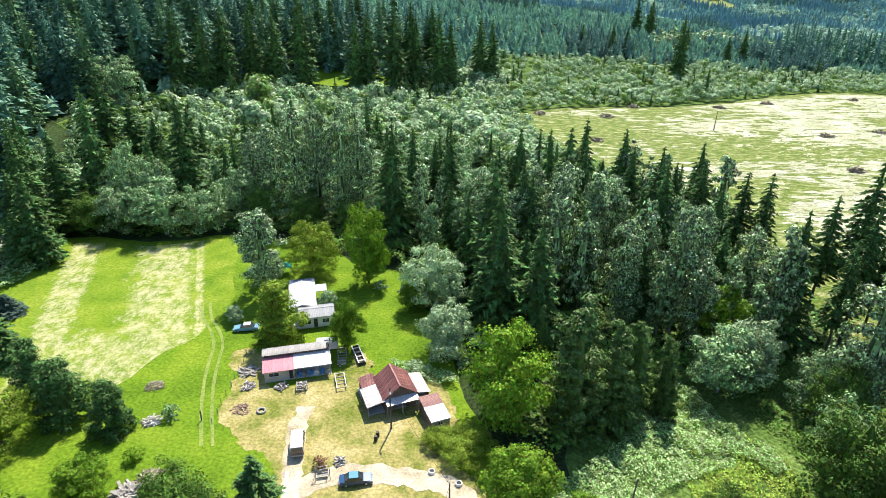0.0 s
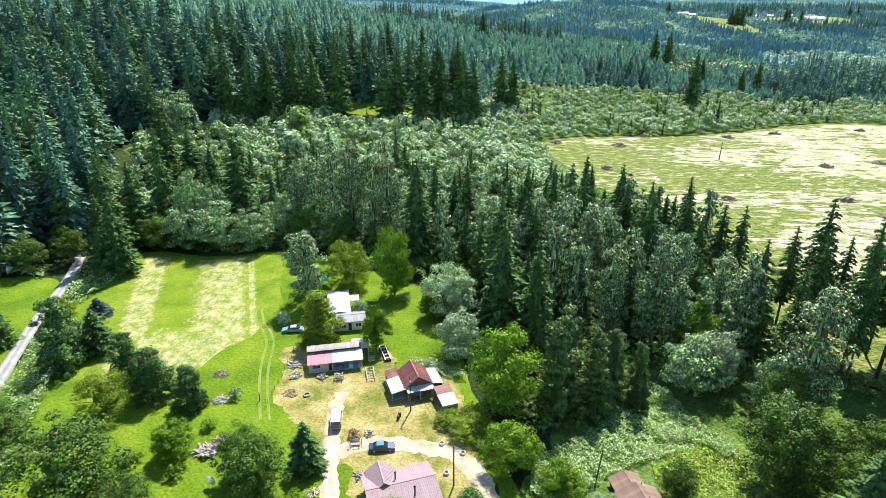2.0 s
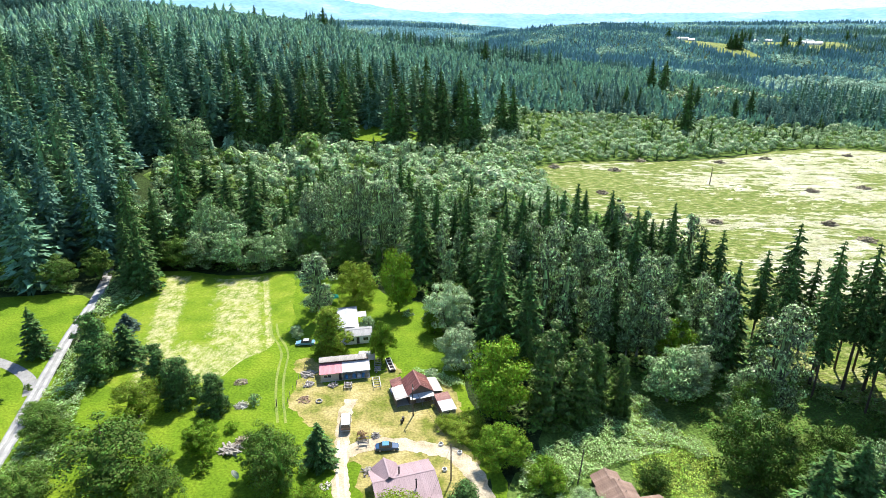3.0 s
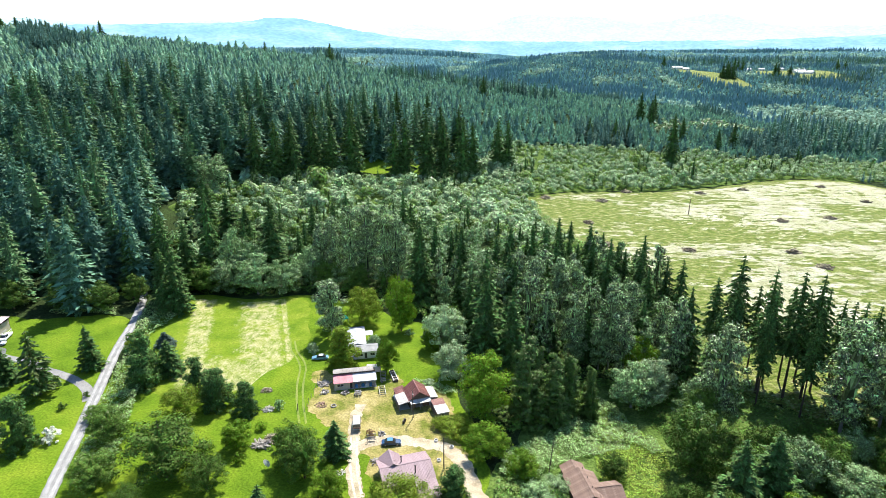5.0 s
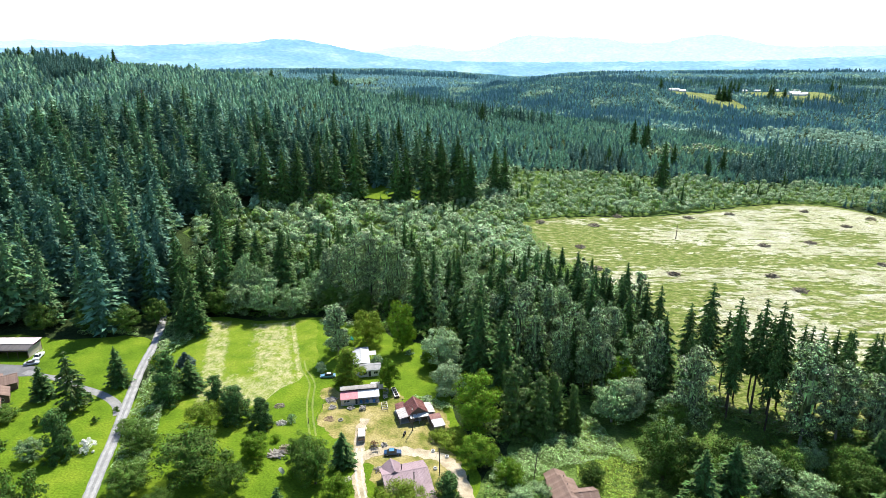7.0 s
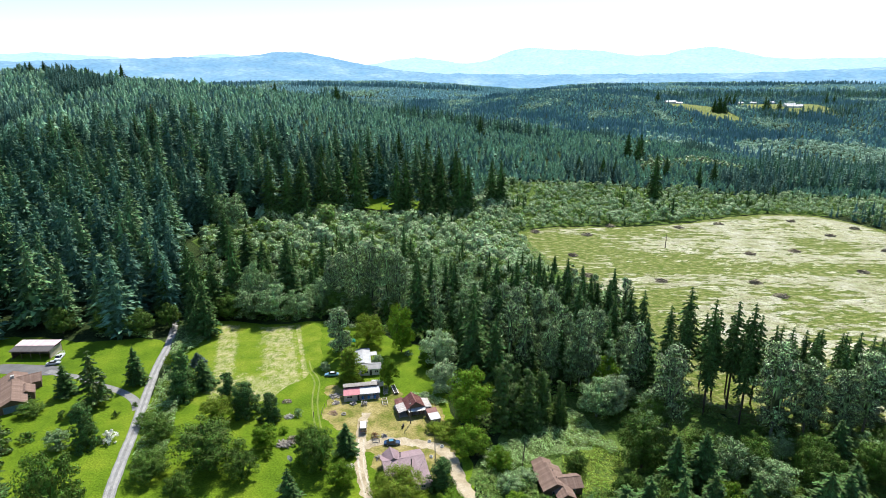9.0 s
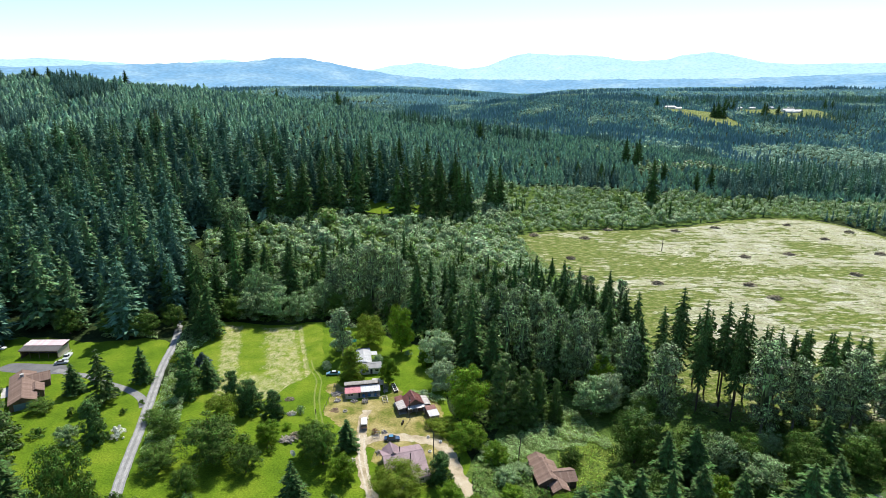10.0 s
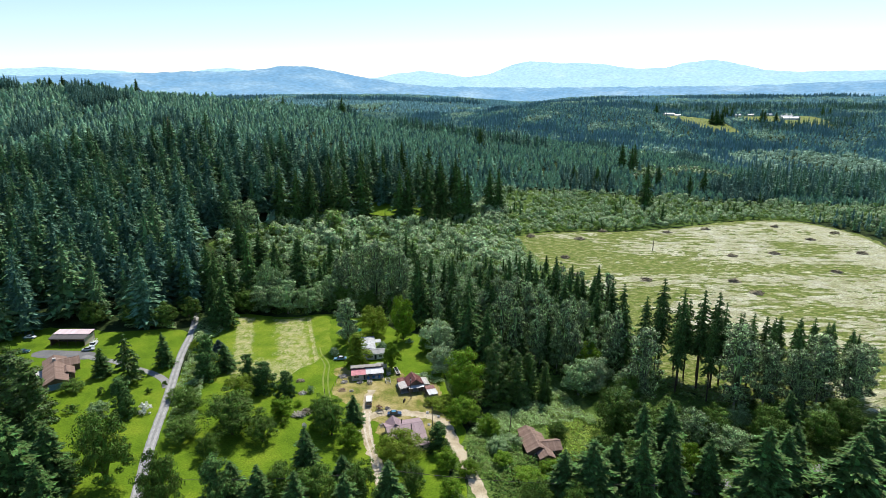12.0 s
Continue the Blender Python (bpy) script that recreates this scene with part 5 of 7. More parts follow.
def cards(centre, size, lean, r, shape=(1.0, 0.85)):
    """Small pointed sprays of leaves: one triangle for each centre, facing about `lean`."""
    n = len(centre)
    nrm = lean + r.normal(0, 0.26, (n, 3))
    nrm /= np.linalg.norm(nrm, axis=1, keepdims=True) + 1e-9
    a = np.cross(nrm, r.normal(0, 1, (n, 3)))
    a /= np.linalg.norm(a, axis=1, keepdims=True) + 1e-9
    b = np.cross(nrm, a)
    s = (size * r.uniform(0.6, 1.35, n))[:, None]
    v = np.stack([centre - a * s * shape[0] * 0.5 - b * s * shape[1] * 0.4, centre + a * s * shape[0] * 0.5 - b * s * shape[1] * 0.25 + nrm * s * 0.1, centre + b * s * shape[1] * 0.75 - nrm * s * 0.08], 1)
    return v.reshape(-1, 3)


def tris_of(n):
    return np.arange(3 * n, dtype=np.int32).reshape(-1, 3)


def broadleaf(r, tall, wide, start, clumps, per, size, shape="round"):
    """Leaf sprays of a broad crown: clumps round the ends of limbs, gaps between them."""
    top = tall
    mid, half = (tall * start + top) / 2, (top - tall * start) / 2
    k = r.normal(0, 1, (clumps, 3))
    k /= np.linalg.norm(k, axis=1, keepdims=True)
    far = r.uniform(0.3, 0.98, clumps) ** 0.5
    k *= far[:, None]
    if shape in ("tall", "spire"):
        u = r.uniform(0, 1, clumps) ** (1.0 if shape == "tall" else 1.35)
        girth = (np.minimum(1.0, 0.62 + 1.1 * u) * np.sqrt(1 - u ** 2.6) if shape == "tall" else (1 - u) ** 0.55) + 0.04
        turn, off = r.uniform(0, 6.2832, clumps), wide / 2 * 0.9 * np.sqrt(r.uniform(0.2, 1.0, clumps)) * girth * r.uniform(0.75, 1.12, clumps)
        c = np.stack([off * np.cos(turn), off * np.sin(turn), tall * start + (top - tall * start) * 0.97 * u], 1)
    else:
        squeeze = np.where(k[:, 2] < 0, 1.1, 1.0) if shape == "dome" else np.ones(clumps)
        squeeze = squeeze * (1 + 0.55 * np.clip(-k[:, 2], 0, 1))
        c = np.stack([k[:, 0] * wide / 2 * 0.85 * squeeze, k[:, 1] * wide / 2 * 0.85 * squeeze, mid + k[:, 2] * half * 0.88], 1)
    c += r.normal(0, 0.05 * wide, c.shape)
    rad = wide * r.uniform(0.07, 0.155, clumps) * (1.0 if shape != "tall" or clumps > 100 else 1.15)
    own = np.repeat(np.arange(clumps), per)
    d = r.normal(0, 1, (clumps * per, 3))
    d /= np.linalg.norm(d, axis=1, keepdims=True)
    d[:, 2] = np.abs(d[:, 2]) * 0.35 + d[:, 2] * 0.65
    pos = c[own] + d * (rad[own] * r.uniform(0.55, 1.1, clumps * per))[:, None] * np.array([1, 1, 0.75])
    out = pos - np.array([0, 0, mid - half * 0.3])
    out /= np.linalg.norm(out, axis=1, keepdims=True) + 1e-9
    outer = cards(pos, size, d * 1.0 + out * 0.3 + np.array([0, 0, 0.1]), r)
    # the dense heart of the crown: a hidden lumpy solid core, added in place of inner foliage to let no light through
    heart = []
    around, rows = 9, 6
    for i in range(rows + 1):
        v = i / rows
        if shape == "tall":
            g = (min(1.0, 0.62 + 1.1 * v) * math.sqrt(max(1 - v ** 2.6, 0)) + 0.02) * 0.22
        elif shape == "spire":
            g = ((1 - v) ** 0.55 + 0.02) * 0.3
        else:
            g = math.sin(math.pi * (0.06 + 0.9 * v)) * 0.26
        z = tall * start + (top - tall * start) * (0.06 + 0.8 * v)
        heart.append([np.array([g * q * wide / 2 * math.cos(6.2832 * (k + 0.5 * i) / around), g * q * wide / 2 * math.sin(6.2832 * (k + 0.5 * i) / around), z + r.uniform(-0.04, 0.04) * half]) for k, q in enumerate(r.uniform(0.78, 1.15, around))])
    tri = []
    for i in range(rows):
        for k in range(around):
            p, q, u, w = heart[i][k], heart[i][(k + 1) % around], heart[i + 1][k], heart[i + 1][(k + 1) % around]
            tri += [p, q, u, q, w, u]
    return np.concatenate([outer, np.array(tri)]), c


def conifer(r, tall, wide, start, whorls, arms, per, size, droop=0.3, power=0.7, core=0.36):
    """Whorls of boughs of uneven reach, each feathered with drooping needle sprays, to a pointed top."""
    base, along, reach_of = [], [], []
    for i in range(whorls):
        u = min(max((i + r.uniform(-0.22, 0.22)) / whorls, 0.0), 0.97)
        reach = wide / 2 * max((1 - u) ** power, 0.05) * r.uniform(0.82, 1.12) * (0.75 if u < 0.06 else 1)
        n = max(3, int(round(arms * (1 - 0.45 * u))))
        turn = r.uniform(0, 6.28)
        for k in range(n):
            a = turn + 6.2832 * k / n + r.normal(0, 0.3)
            base.append(tall * (start + (1 - start) * u) + r.normal(0, 0.006 * tall))
            along.append(a)
            reach_of.append(reach * r.uniform(0.68, 1.15))
    own = np.repeat(np.arange(len(base)), per)
    z0, a, l = np.array(base)[own], np.array(along)[own], np.array(reach_of)[own]
    n = len(own)
    f = r.uniform(0.12, 1.0, n) ** 0.7 if per > 1 else np.full(n, 0.62)
    side = r.normal(0, 0.13, n) * l * (1.15 - 0.6 * f)
    rise = np.repeat(r.normal(0.1, 0.12, len(base)), per)
    d = np.stack([np.cos(a), np.sin(a), np.zeros(n)], 1)
    s = np.stack([-np.sin(a), np.cos(a), np.zeros(n)], 1)
    mid = d * (l * f)[:, None] + s * side[:, None]
    mid[:, 2] = z0 + l * (rise * f - (droop + 0.1) * f * f) + r.normal(0, 0.1, n) * size
    # each spray points outwards and down, twisted about its own length
    go = d + s * r.normal(0, 0.45, n)[:, None] + np.array([0, 0, -1.0]) * r.normal(0.2 + 0.6 * droop, 0.3, n)[:, None]
    go /= np.linalg.norm(go, axis=1, keepdims=True)
    across = np.cross(go, np.array([0, 0, 1.0]) + r.normal(0, 0.62, (n, 3)))
    across /= np.linalg.norm(across, axis=1, keepdims=True) + 1e-9
    k = (size * r.uniform(0.6, 1.35, n) * (0.22 + 0.78 * np.clip(l / (wide * 0.3), 0, 1)))[:, None]
    tip = mid + go * k
    left, right = mid - go * k * 0.55 + across * k * 0.46, mid - go * k * 0.4 - across * k * 0.46
    v = np.stack([left, right, tip], 1).reshape(-1, 3)
    top = np.array([0, 0, tall])
    e = np.array([0.007 * tall, 0, 0])
    spire = np.array([top, top * 0.92 + e, top * 0.92 - e, top, top * 0.92 + e[[1, 0, 2]], top * 0.92 - e[[1, 0, 2]]])
    # the dense heart of the crown: hidden ragged solid cones, added in place of inner boughs to let no light through
    rings, sides = (0.0, 0.25, 0.5, 0.75), 9
    heart = []
    for i, u in enumerate(rings):
        low, high = tall * (start + (1 - start) * u), tall * (start + (1 - start) * min(u + 0.42, 0.97))
        rad = core * wide / 2 * (1 - u) ** power
        ring = [np.array([rad * q * math.cos(6.2832 * (k + 0.5 * i) / sides), rad * q * math.sin(6.2832 * (k + 0.5 * i) / sides), low + r.uniform(-0.02, 0.03) * tall]) for k, q in enumerate(r.uniform(0.75, 1.2, sides))]
        for k in range(sides):
            heart += [np.array([0, 0, high]), ring[k], ring[(k + 1) % sides]]
    return np.concatenate([v, spire, np.array(heart)])


def young_fir(r, tall, wide, start, tiers, points):
    """A small far conifer: ragged shallow skirts of boughs, one over another, under a pointed leader."""
    out = []
    for i in range(tiers):
        u = i / tiers
        low = tall * (start + (1 - start) * u)
        reach = wide / 2 * (1 - u) ** 0.75
        high = tall if i == tiers - 1 else min(tall, low + max(1.5 * tall * (1 - start) / tiers, 0.75 * reach))
        n = points * 2
        turn = r.uniform(0, 6.28)
        ring = []
        for k in range(n):
            a = turn + 6.2832 * k / n + r.normal(0, 0.08)
            d = reach * (r.uniform(0.9, 1.25) if k % 2 else r.uniform(0.5, 0.72))
            ring.append(np.array([d * math.cos(a), d * math.sin(a), low + (0.0 if k % 2 else 0.04 * tall) + r.normal(0, 0.012 * tall)]))
        top = np.array([r.normal(0, 0.01 * tall), r.normal(0, 0.01 * tall), high])
        for k in range(n):
            out += [top, ring[k], ring[(k + 1) % n]]
    return np.array(out)


def plume(r, tall, wide, n, size, lobes=7):
    """A small rounded crown seen from afar: leaf sprays facing outwards over several swelling lobes."""
    c = r.normal(0, 1, (lobes, 3))
    c /= np.linalg.norm(c, axis=1, keepdims=True)
    c = c * np.array([wide * 0.22, wide * 0.22, tall * 0.2]) + np.array([0, 0, tall * 0.55])
    c[0] = (r.normal(0, 0.05) * wide, r.normal(0, 0.05) * wide, tall * 0.72)
    own = r.integers(0, lobes, n)
    d = r.normal(0, 1, (n, 3))
    d /= np.linalg.norm(d, axis=1, keepdims=True)
    d[:, 2] = np.where(d[:, 2] < -0.3, -d[:, 2], d[:, 2])
    rad = r.uniform(0.2, 0.34, lobes)[own][:, None]
    pos = c[own] + d * rad * np.array([wide, wide, tall * 0.8])
    heart = np.array([0, 0, tall * 0.45])
    out = (pos - heart) / np.array([wide, wide, tall])
    out /= np.linalg.norm(out, axis=1, keepdims=True) + 1e-9
    return cards(pos, size, (d * 0.7 + out * 0.8) * 1.5, r)


def tube(points, radii, sides=6):
    """A tapered limb through points: corners and quads."""
    p = np.array(points, dtype=float)
    v, q = [], []
    for i in range(len(p)):
        d = p[min(i + 1, len(p) - 1)] - p[max(i - 1, 0)]
        d /= np.linalg.norm(d) + 1e-9
        a = np.cross(d, (0.3, 0.9, 0.1))
        a /= np.linalg.norm(a) + 1e-9
        b = np.cross(d, a)
        for k in range(sides):
            t = 6.2832 * k / sides
            v.append(p[i] + radii[i] * (math.cos(t) * a + math.sin(t) * b))
    for i in range(len(p) - 1):
        for k in range(sides):
            q.append((sides * i + k, sides * i + (k + 1) % sides, sides * (i + 1) + (k + 1) % sides, sides * (i + 1) + k))
    return np.array(v), np.array(q)


def joined(pieces):
    vs, qs, at = [], [], 0
    for v, q in pieces:
        vs.append(v)
        qs.append(q + at)
        at += len(v)
    return np.concatenate(vs), np.concatenate(qs)


def trunk_mesh(r, tall, start, ends, girth, straight=False):
    bend = r.normal(0, 0.02 * tall * (0.2 if straight else 1), (5, 2))
    line = [(bend[i][0] * i / 5, bend[i][1] * i / 5, tall * f - (0.5 if i == 0 else 0)) for i, f in enumerate((0, 0.2, 0.42, 0.66, 0.95 if straight else 0.8))]
    pieces = [tube(line, [girth * 1.25, girth, girth * 0.75, girth * 0.45, girth * 0.1], 7)]
    for e in ends:
        f = float(np.clip(e[2] / tall * 0.6, start * 0.6, 0.62))
        base = np.array([0, 0, tall * f])
        e = np.array(e)
        knee = base * 0.45 + e * 0.55 + np.array([0, 0, -0.03 * tall])
        pieces.append(tube([base, knee, e], [girth * 0.42, girth * 0.25, girth * 0.06], 5))
    v, q = joined(pieces)
    return mesh_of("trunk", v, q, smooth=True)


# one pattern of each build of tree, 10 m high and of natural breadth; each tree is a scaled copy
KINDS = {
    "maple": ("round", 10, 9.0, 0.03, 104, 150, 0.245, "maple"),
    "dark": ("round", 10, 9.0, 0.02, 96, 130, 0.22, "dark"),
    "gold": ("dome", 10, 10.0, 0.02, 100, 150, 0.22, "gold"),
    "alder": ("round", 10, 8.0, 0.0, 90, 110, 0.24, "alder"),
    "willow": ("dome", 10, 9.5, 0.02, 84, 140, 0.27, "willow"),
    "poplar": ("tall", 10, 4.6, 0.14, 96, 105, 0.17, "poplar"),
    "fir": ("cone", 10, 3.6, 0.05, 25, 10, 28, "fir"),
    "cedar": ("spire", 10, 4.4, 0.02, 110, 130, 0.18, "cedar"),
    "golden_cedar": ("spire", 10, 5.6, 0.01, 120, 130, 0.2, "olive"),
    "spruce": ("cone", 10, 6.0, 0.03, 28, 13, 22, "spruce"),
    "lean_fir": ("cone", 10, 3.4, 0.36, 19, 8, 26, "fir"),
    "bushy_pine": ("spire", 10, 7.5, 0.0, 110, 110, 0.27, "fir"),
    "olive": ("round", 10, 9.0, 0.02, 90, 130, 0.2, "olive"),
    "pine": ("cone", 10, 7.0, 0.12, 13, 8, 40, "cedar"),
}
LABELS = {
    "maple": "leafy bright green maple with a broad rounded crown",
    "dark": "dense dark green broadleaf tree with shaded crown",
    "gold": "yellow-green rounded leafy tree",
    "alder": "grey-green alder with a broad leafy crown down to the ground",
    "willow": "pale grey-green willow with a domed crown",
    "poplar": "tall silvery cottonwood with glinting leaves",
    "fir": "dark green pointed fir tree",
    "cedar": "dense green cedar with drooping sprays",
    "golden_cedar": "dense yellow-green cedar reaching to the ground",
    "spruce": "blue-green spruce with a broad cone",
    "bushy_pine": "dense dark green pine with a broad ragged crown",
    "olive": "olive-green leafy tree with a loose crown",
    "lean_fir": "tall fir with bare lower trunk and thin crown",
    "pine": "open-branched dark pine with layered boughs",
}
PATTERNS = {}
for kind, (form, tall, wide, start, a, b, c, leaf) in KINDS.items():
    for variant in range(3 if kind in ("fir", "poplar", "alder", "maple", "dark") else 2):
        if form == "cone":
            v = conifer(rng, tall, wide, start, a, b, c, 0.05 * wide + 0.05, droop=0.22, power=0.74, core={"lean_fir": 0.22, "pine": 0.15}.get(kind, 0.42))
            ends = []
        else:
            v, ends = broadleaf(rng, tall, wide, start, a, b, c, form)
            ends = ends[:9]
        crown = mesh_of("crown", v, None, tris_of(len(v) // 3))
        crown.materials.append(LEAF[leaf])
        stem = trunk_mesh(rng, tall, start, ends, 0.11 if form == "cone" else 0.12 if form in ("tall", "spire") else 0.2, form == "cone")
        stem.materials.append(PALEBARK if kind in ("poplar", "alder") else BARK)
        PATTERNS.setdefault(kind, []).append((stem, crown, wide))


def tree(kind, x, y, h, w, variant=None, base=None, group=""):
    """One tree of a kind, h metres high and w broad, standing on the land."""
    options = PATTERNS[kind]
    stem, crown, wide = options[(int(abs(x * 7 + y * 3)) if variant is None else variant) % len(options)]
    z = float(height(x, y)) if base is None else base
    if KINDS[kind][0] == "cone":
        w = w * (1.0 if kind == "lean_fir" else 1.28)
    m = pose(x, y, z, 0, 0, (x * 37 + y * 61) % 360) @ Matrix.Diagonal((w / wide, w / wide, h / 10, 1))
    ob = thing("tree", LABELS[kind], "tree", m, group)
    part("trunk", stem, None, ob)
    part("crown", crown, None, ob)
    return ob


# the trees about the homestead, along the creek and by the road in the foreground
for x, y, h, w in ((-17, 121, 19.5, 10), (-6, 109, 7, 6.5), (56, 103, 15, 11), (-18, 95, 11.5, 6.5), (-48.1, 59.2, 7.7, 7.4), (-22.4, 42.8, 8, 7.4), (10.2, 75, 17.8, 14.5), (10.2, 58.9, 8.9, 10), (18.1, 53.5, 7.2, 7.6), (73.8, 43, 13, 11), (12.6, 33.2, 4.4, 6), (6.3, 34.9, 6.2, 6.7), (8.5, 23.3, 5.9, 6.3), (28.2, 36.2, 4, 8.5), (32.6, 33.1, 5, 8.4), (22, 40, 4.5, 6), (36, 40, 6, 8)):
    tree("maple", x, y, h, w)
for x, y, h, w in ((-31, 127, 13.5, 13.5), (-6.7, 39, 8.5, 14), (3.4, 67.5, 3.9, 9), (-1, 69.4, 2.6, 5), (-97, 103, 7, 6.5)):
    tree("gold", x, y, h, w)
for x, y, h, w in ((-125, 131, 12, 12), (-140, 132, 11, 11), (-158, 131, 12, 12), (-116, 138, 12, 10), (-95, 151, 11, 11), (-50, 157, 12, 12), (-38, 152, 11, 12), (-100, 152, 11, 12), (88, 62, 13, 11), (104, 60, 14, 11), (128, 64, 13, 12), (66, 80, 14, 10), (-60, 48.5, 14.2, 19), (-61.8, 35.9, 8, 7), (-29.5, 49.5, 13, 11), (-34, 54, 11, 9), (-49.4, 45, 8.9, 9), (58.8, 64, 16.9, 15)):
    tree("dark", x, y, h, w)
for x, y, h, w in ((39.7, 60.6, 6.6, 7), (-147, 66, 20, 15), (-73.8, 45, 7.6, 11), (-79.5, 60.5, 8.5, 10), (-87.8, 67.9, 4.2, 7), (-127.4, 72.2, 4.3, 8.6), (-25.1, 15.9, 14, 11.6), (-13.8, 16.7, 15, 10.2), (-62, 11, 20, 12), (-84, 23, 23, 14.5)):
    tree("dark", x, y, h, w)
for x, y, h, w in ((-2, 111, 14, 13.5), (0.5, 93, 11, 11), (57, 93, 14, 13), (-24, 109, 4.8, 4), (-42, 104, 4, 4), (-40, 122, 8, 8)):
    tree("willow", x, y, h, w)
for x, y, h, w in ((-39, 116, 20.5, 10.5), (20, 129, 21, 8), (27, 128, 27, 10), (15, 131, 18, 7), (35, 127, 26, 8), (10, 130, 20, 7), (22, 138, 24, 9), (41, 134, 24, 9), (71, 82, 30, 12), (101.5, 80, 32, 14), (111, 80, 26, 11), (128, 80, 26, 12), (37, 110, 24, 9), (48, 108, 30, 10), (51, 104, 22, 9), (45, 119, 23, 8), (56, 118, 24, 9), (64, 112, 22, 9), (30, 114, 22, 8), (138, 78, 24, 12), (144, 84, 22, 11)):
    tree("poplar", x, y, h, w)
for x, y, h, w in ((120, 78, 23, 11), (66, 104, 23, 10), (-48, 162, 28, 11), (-41, 160, 31, 10), (-35, 161, 32, 10), (-28, 161, 32, 10), (-23, 160, 28, 9), (-54, 165, 25, 10), (10, 140, 21, 9), (16, 128, 20, 9)):
    tree("poplar", x, y, h, w)
for x, y, h, w in ((7, 102, 12, 6), (-104, 136, 23, 9), (-101, 130, 14, 7), (-99, 165, 38, 10), (-73, 164, 35, 11), (-15, 158, 28, 8), (-8, 156, 28, 7.5), (2, 155, 27, 8.5), (-2, 158, 24, 7), (28, 153, 30, 8), (37, 152, 34, 8.5), (49, 149, 28, 8), (58, 149, 26, 7), (-105, 142, 33, 11), (-103, 153, 28, 9), (-116, 158, 30, 9), (-124, 150, 26, 9), (138, 104, 20, 7), (126, 106, 22, 7), (110, 62, 17, 9), (-123.9, 83.6, 11.5, 6.6), (-104.6, 92.2, 14.4, 6.6)):
    tree("fir", x, y, h, w)
for x, y, h, w in ((-24.2, 57, 9.9, 6), (-30.7, 27.9, 16.8, 8), (-96, 20, 20, 12), (-102, 14, 27, 17), (-39, 15.2, 13.7, 8), (57.4, 28.7, 24, 11), (87.6, 28.2, 27, 16), (109, 27.4, 24, 18), (62.7, 48.8, 21, 10), (44.8, 28.1, 22, 14), (-6.8, 17.1, 15, 8.5), (101, 40.5, 20, 11), (-80.2, 90.7, 11, 7.5), (-97, 131, 25, 9), (71.5, 53, 20, 10), (126, 34, 22, 15), (140, 44, 20, 13)):
    tree("fir", x, y, h, w)
for x, y, h, w in ((18, 92, 12, 3.2), (32, 84, 17, 6.5), (38, 82, 15, 4.5)):
    tree("cedar", x, y, h, w)
for x, y, h, w in ((-90, 107, 5, 5.5),):
    tree("spruce", x, y, h, w)
for x, y, h, w in ((64, 140, 27, 9), (70, 131, 27, 9.5), (74, 128, 28, 8), (84.4, 110, 38, 12), (88, 98, 39, 10.5), (94, 95, 39.5, 10.5), (99, 95, 38.5, 10.5), (92, 103, 33, 8), (97, 104, 31, 8), (103, 98, 33, 8.5), (107, 93, 31, 8), (112, 96, 29, 8), (118, 99, 26, 7.5), (124, 101, 25, 7.5), (115, 88, 29, 8), (126, 92, 28, 8), (133, 96, 26, 8), (140, 100, 23, 7.5), (122, 84, 30, 8), (132, 84, 29, 8.5), (140, 86, 26, 8.5), (146, 92, 22, 8), (150, 101, 19, 7.5), (86, 93, 30, 7), (104, 88, 27, 6.5), (79, 112, 30, 9), (81, 103, 33, 8.5), (90, 109, 29, 7.5), (101, 103, 30, 8), (110, 102, 27, 7.5), (95, 87, 32, 7), (75, 98, 27, 8), (108, 87, 30, 7.5), (118, 93, 28, 7.5), (130, 100, 24, 7.5), (137, 92, 26, 8)):
    tree("lean_fir", x, y, h, w)
for x, y, h, w in ((-86, 150, 15, 14), (-75, 149, 17, 15), (-65, 151, 14, 13), (-80, 156, 20, 13), (11, 155, 18, 8), (-57, 158, 17, 10), (-88, 160, 24, 12), (5, 141, 14, 8), (-14, 146, 13, 9), (98, 68, 9, 9), (110, 66, 8, 9), (122, 66, 9, 9), (146, 68, 9, 9), (51, 90, 14.5, 13), (91, 55, 10, 12), (62.5, 72, 13, 10), (82, 60, 13, 11.5), (20.6, 46.3, 5, 7), (24.9, 51, 3.9, 6.5), (66, 84, 14, 11)):
    tree("alder", x, y, h, w)
for x, y, h, w in ((-110.3, 78.3, 20, 9.6), (28, 78, 14, 7.5)):
    tree("pine", x, y, h, w)
for x, y, h, w in ((-99.5, 56.3, 14, 9), (-67, 79.5, 11.4, 9), (-84, 84.5, 16, 12), (-88.5, 93, 10, 8), (-59.5, 75, 11.5, 10), (-51, 72.5, 9.4, 7.5), (-49.9, 14.6, 15.6, 11), (3.4, 44, 8.8, 8)):
    tree("bushy_pine", x, y, h, w)
for x, y, h, w in ((-66.5, 69.5, 9, 11.5),):
    tree("olive", x, y, h, w)
for x, y, h, w in ((52, 34, 20, 11), (38, 31, 16, 10), (66, 33, 22, 11), (95, 33, 23, 13), (118, 37, 22, 14), (-20, 24, 11, 8), (-48, 20, 11, 8), (-28, 10, 16, 9), (-16, 10, 16, 9), (-116, 22, 20, 12), (-110, 32, 16, 10), (78, 38, 17, 9), (134, 52, 19, 11), (-130, 38, 22, 12), (-90, 8, 18, 10)):
    tree("fir", x, y, h, w)
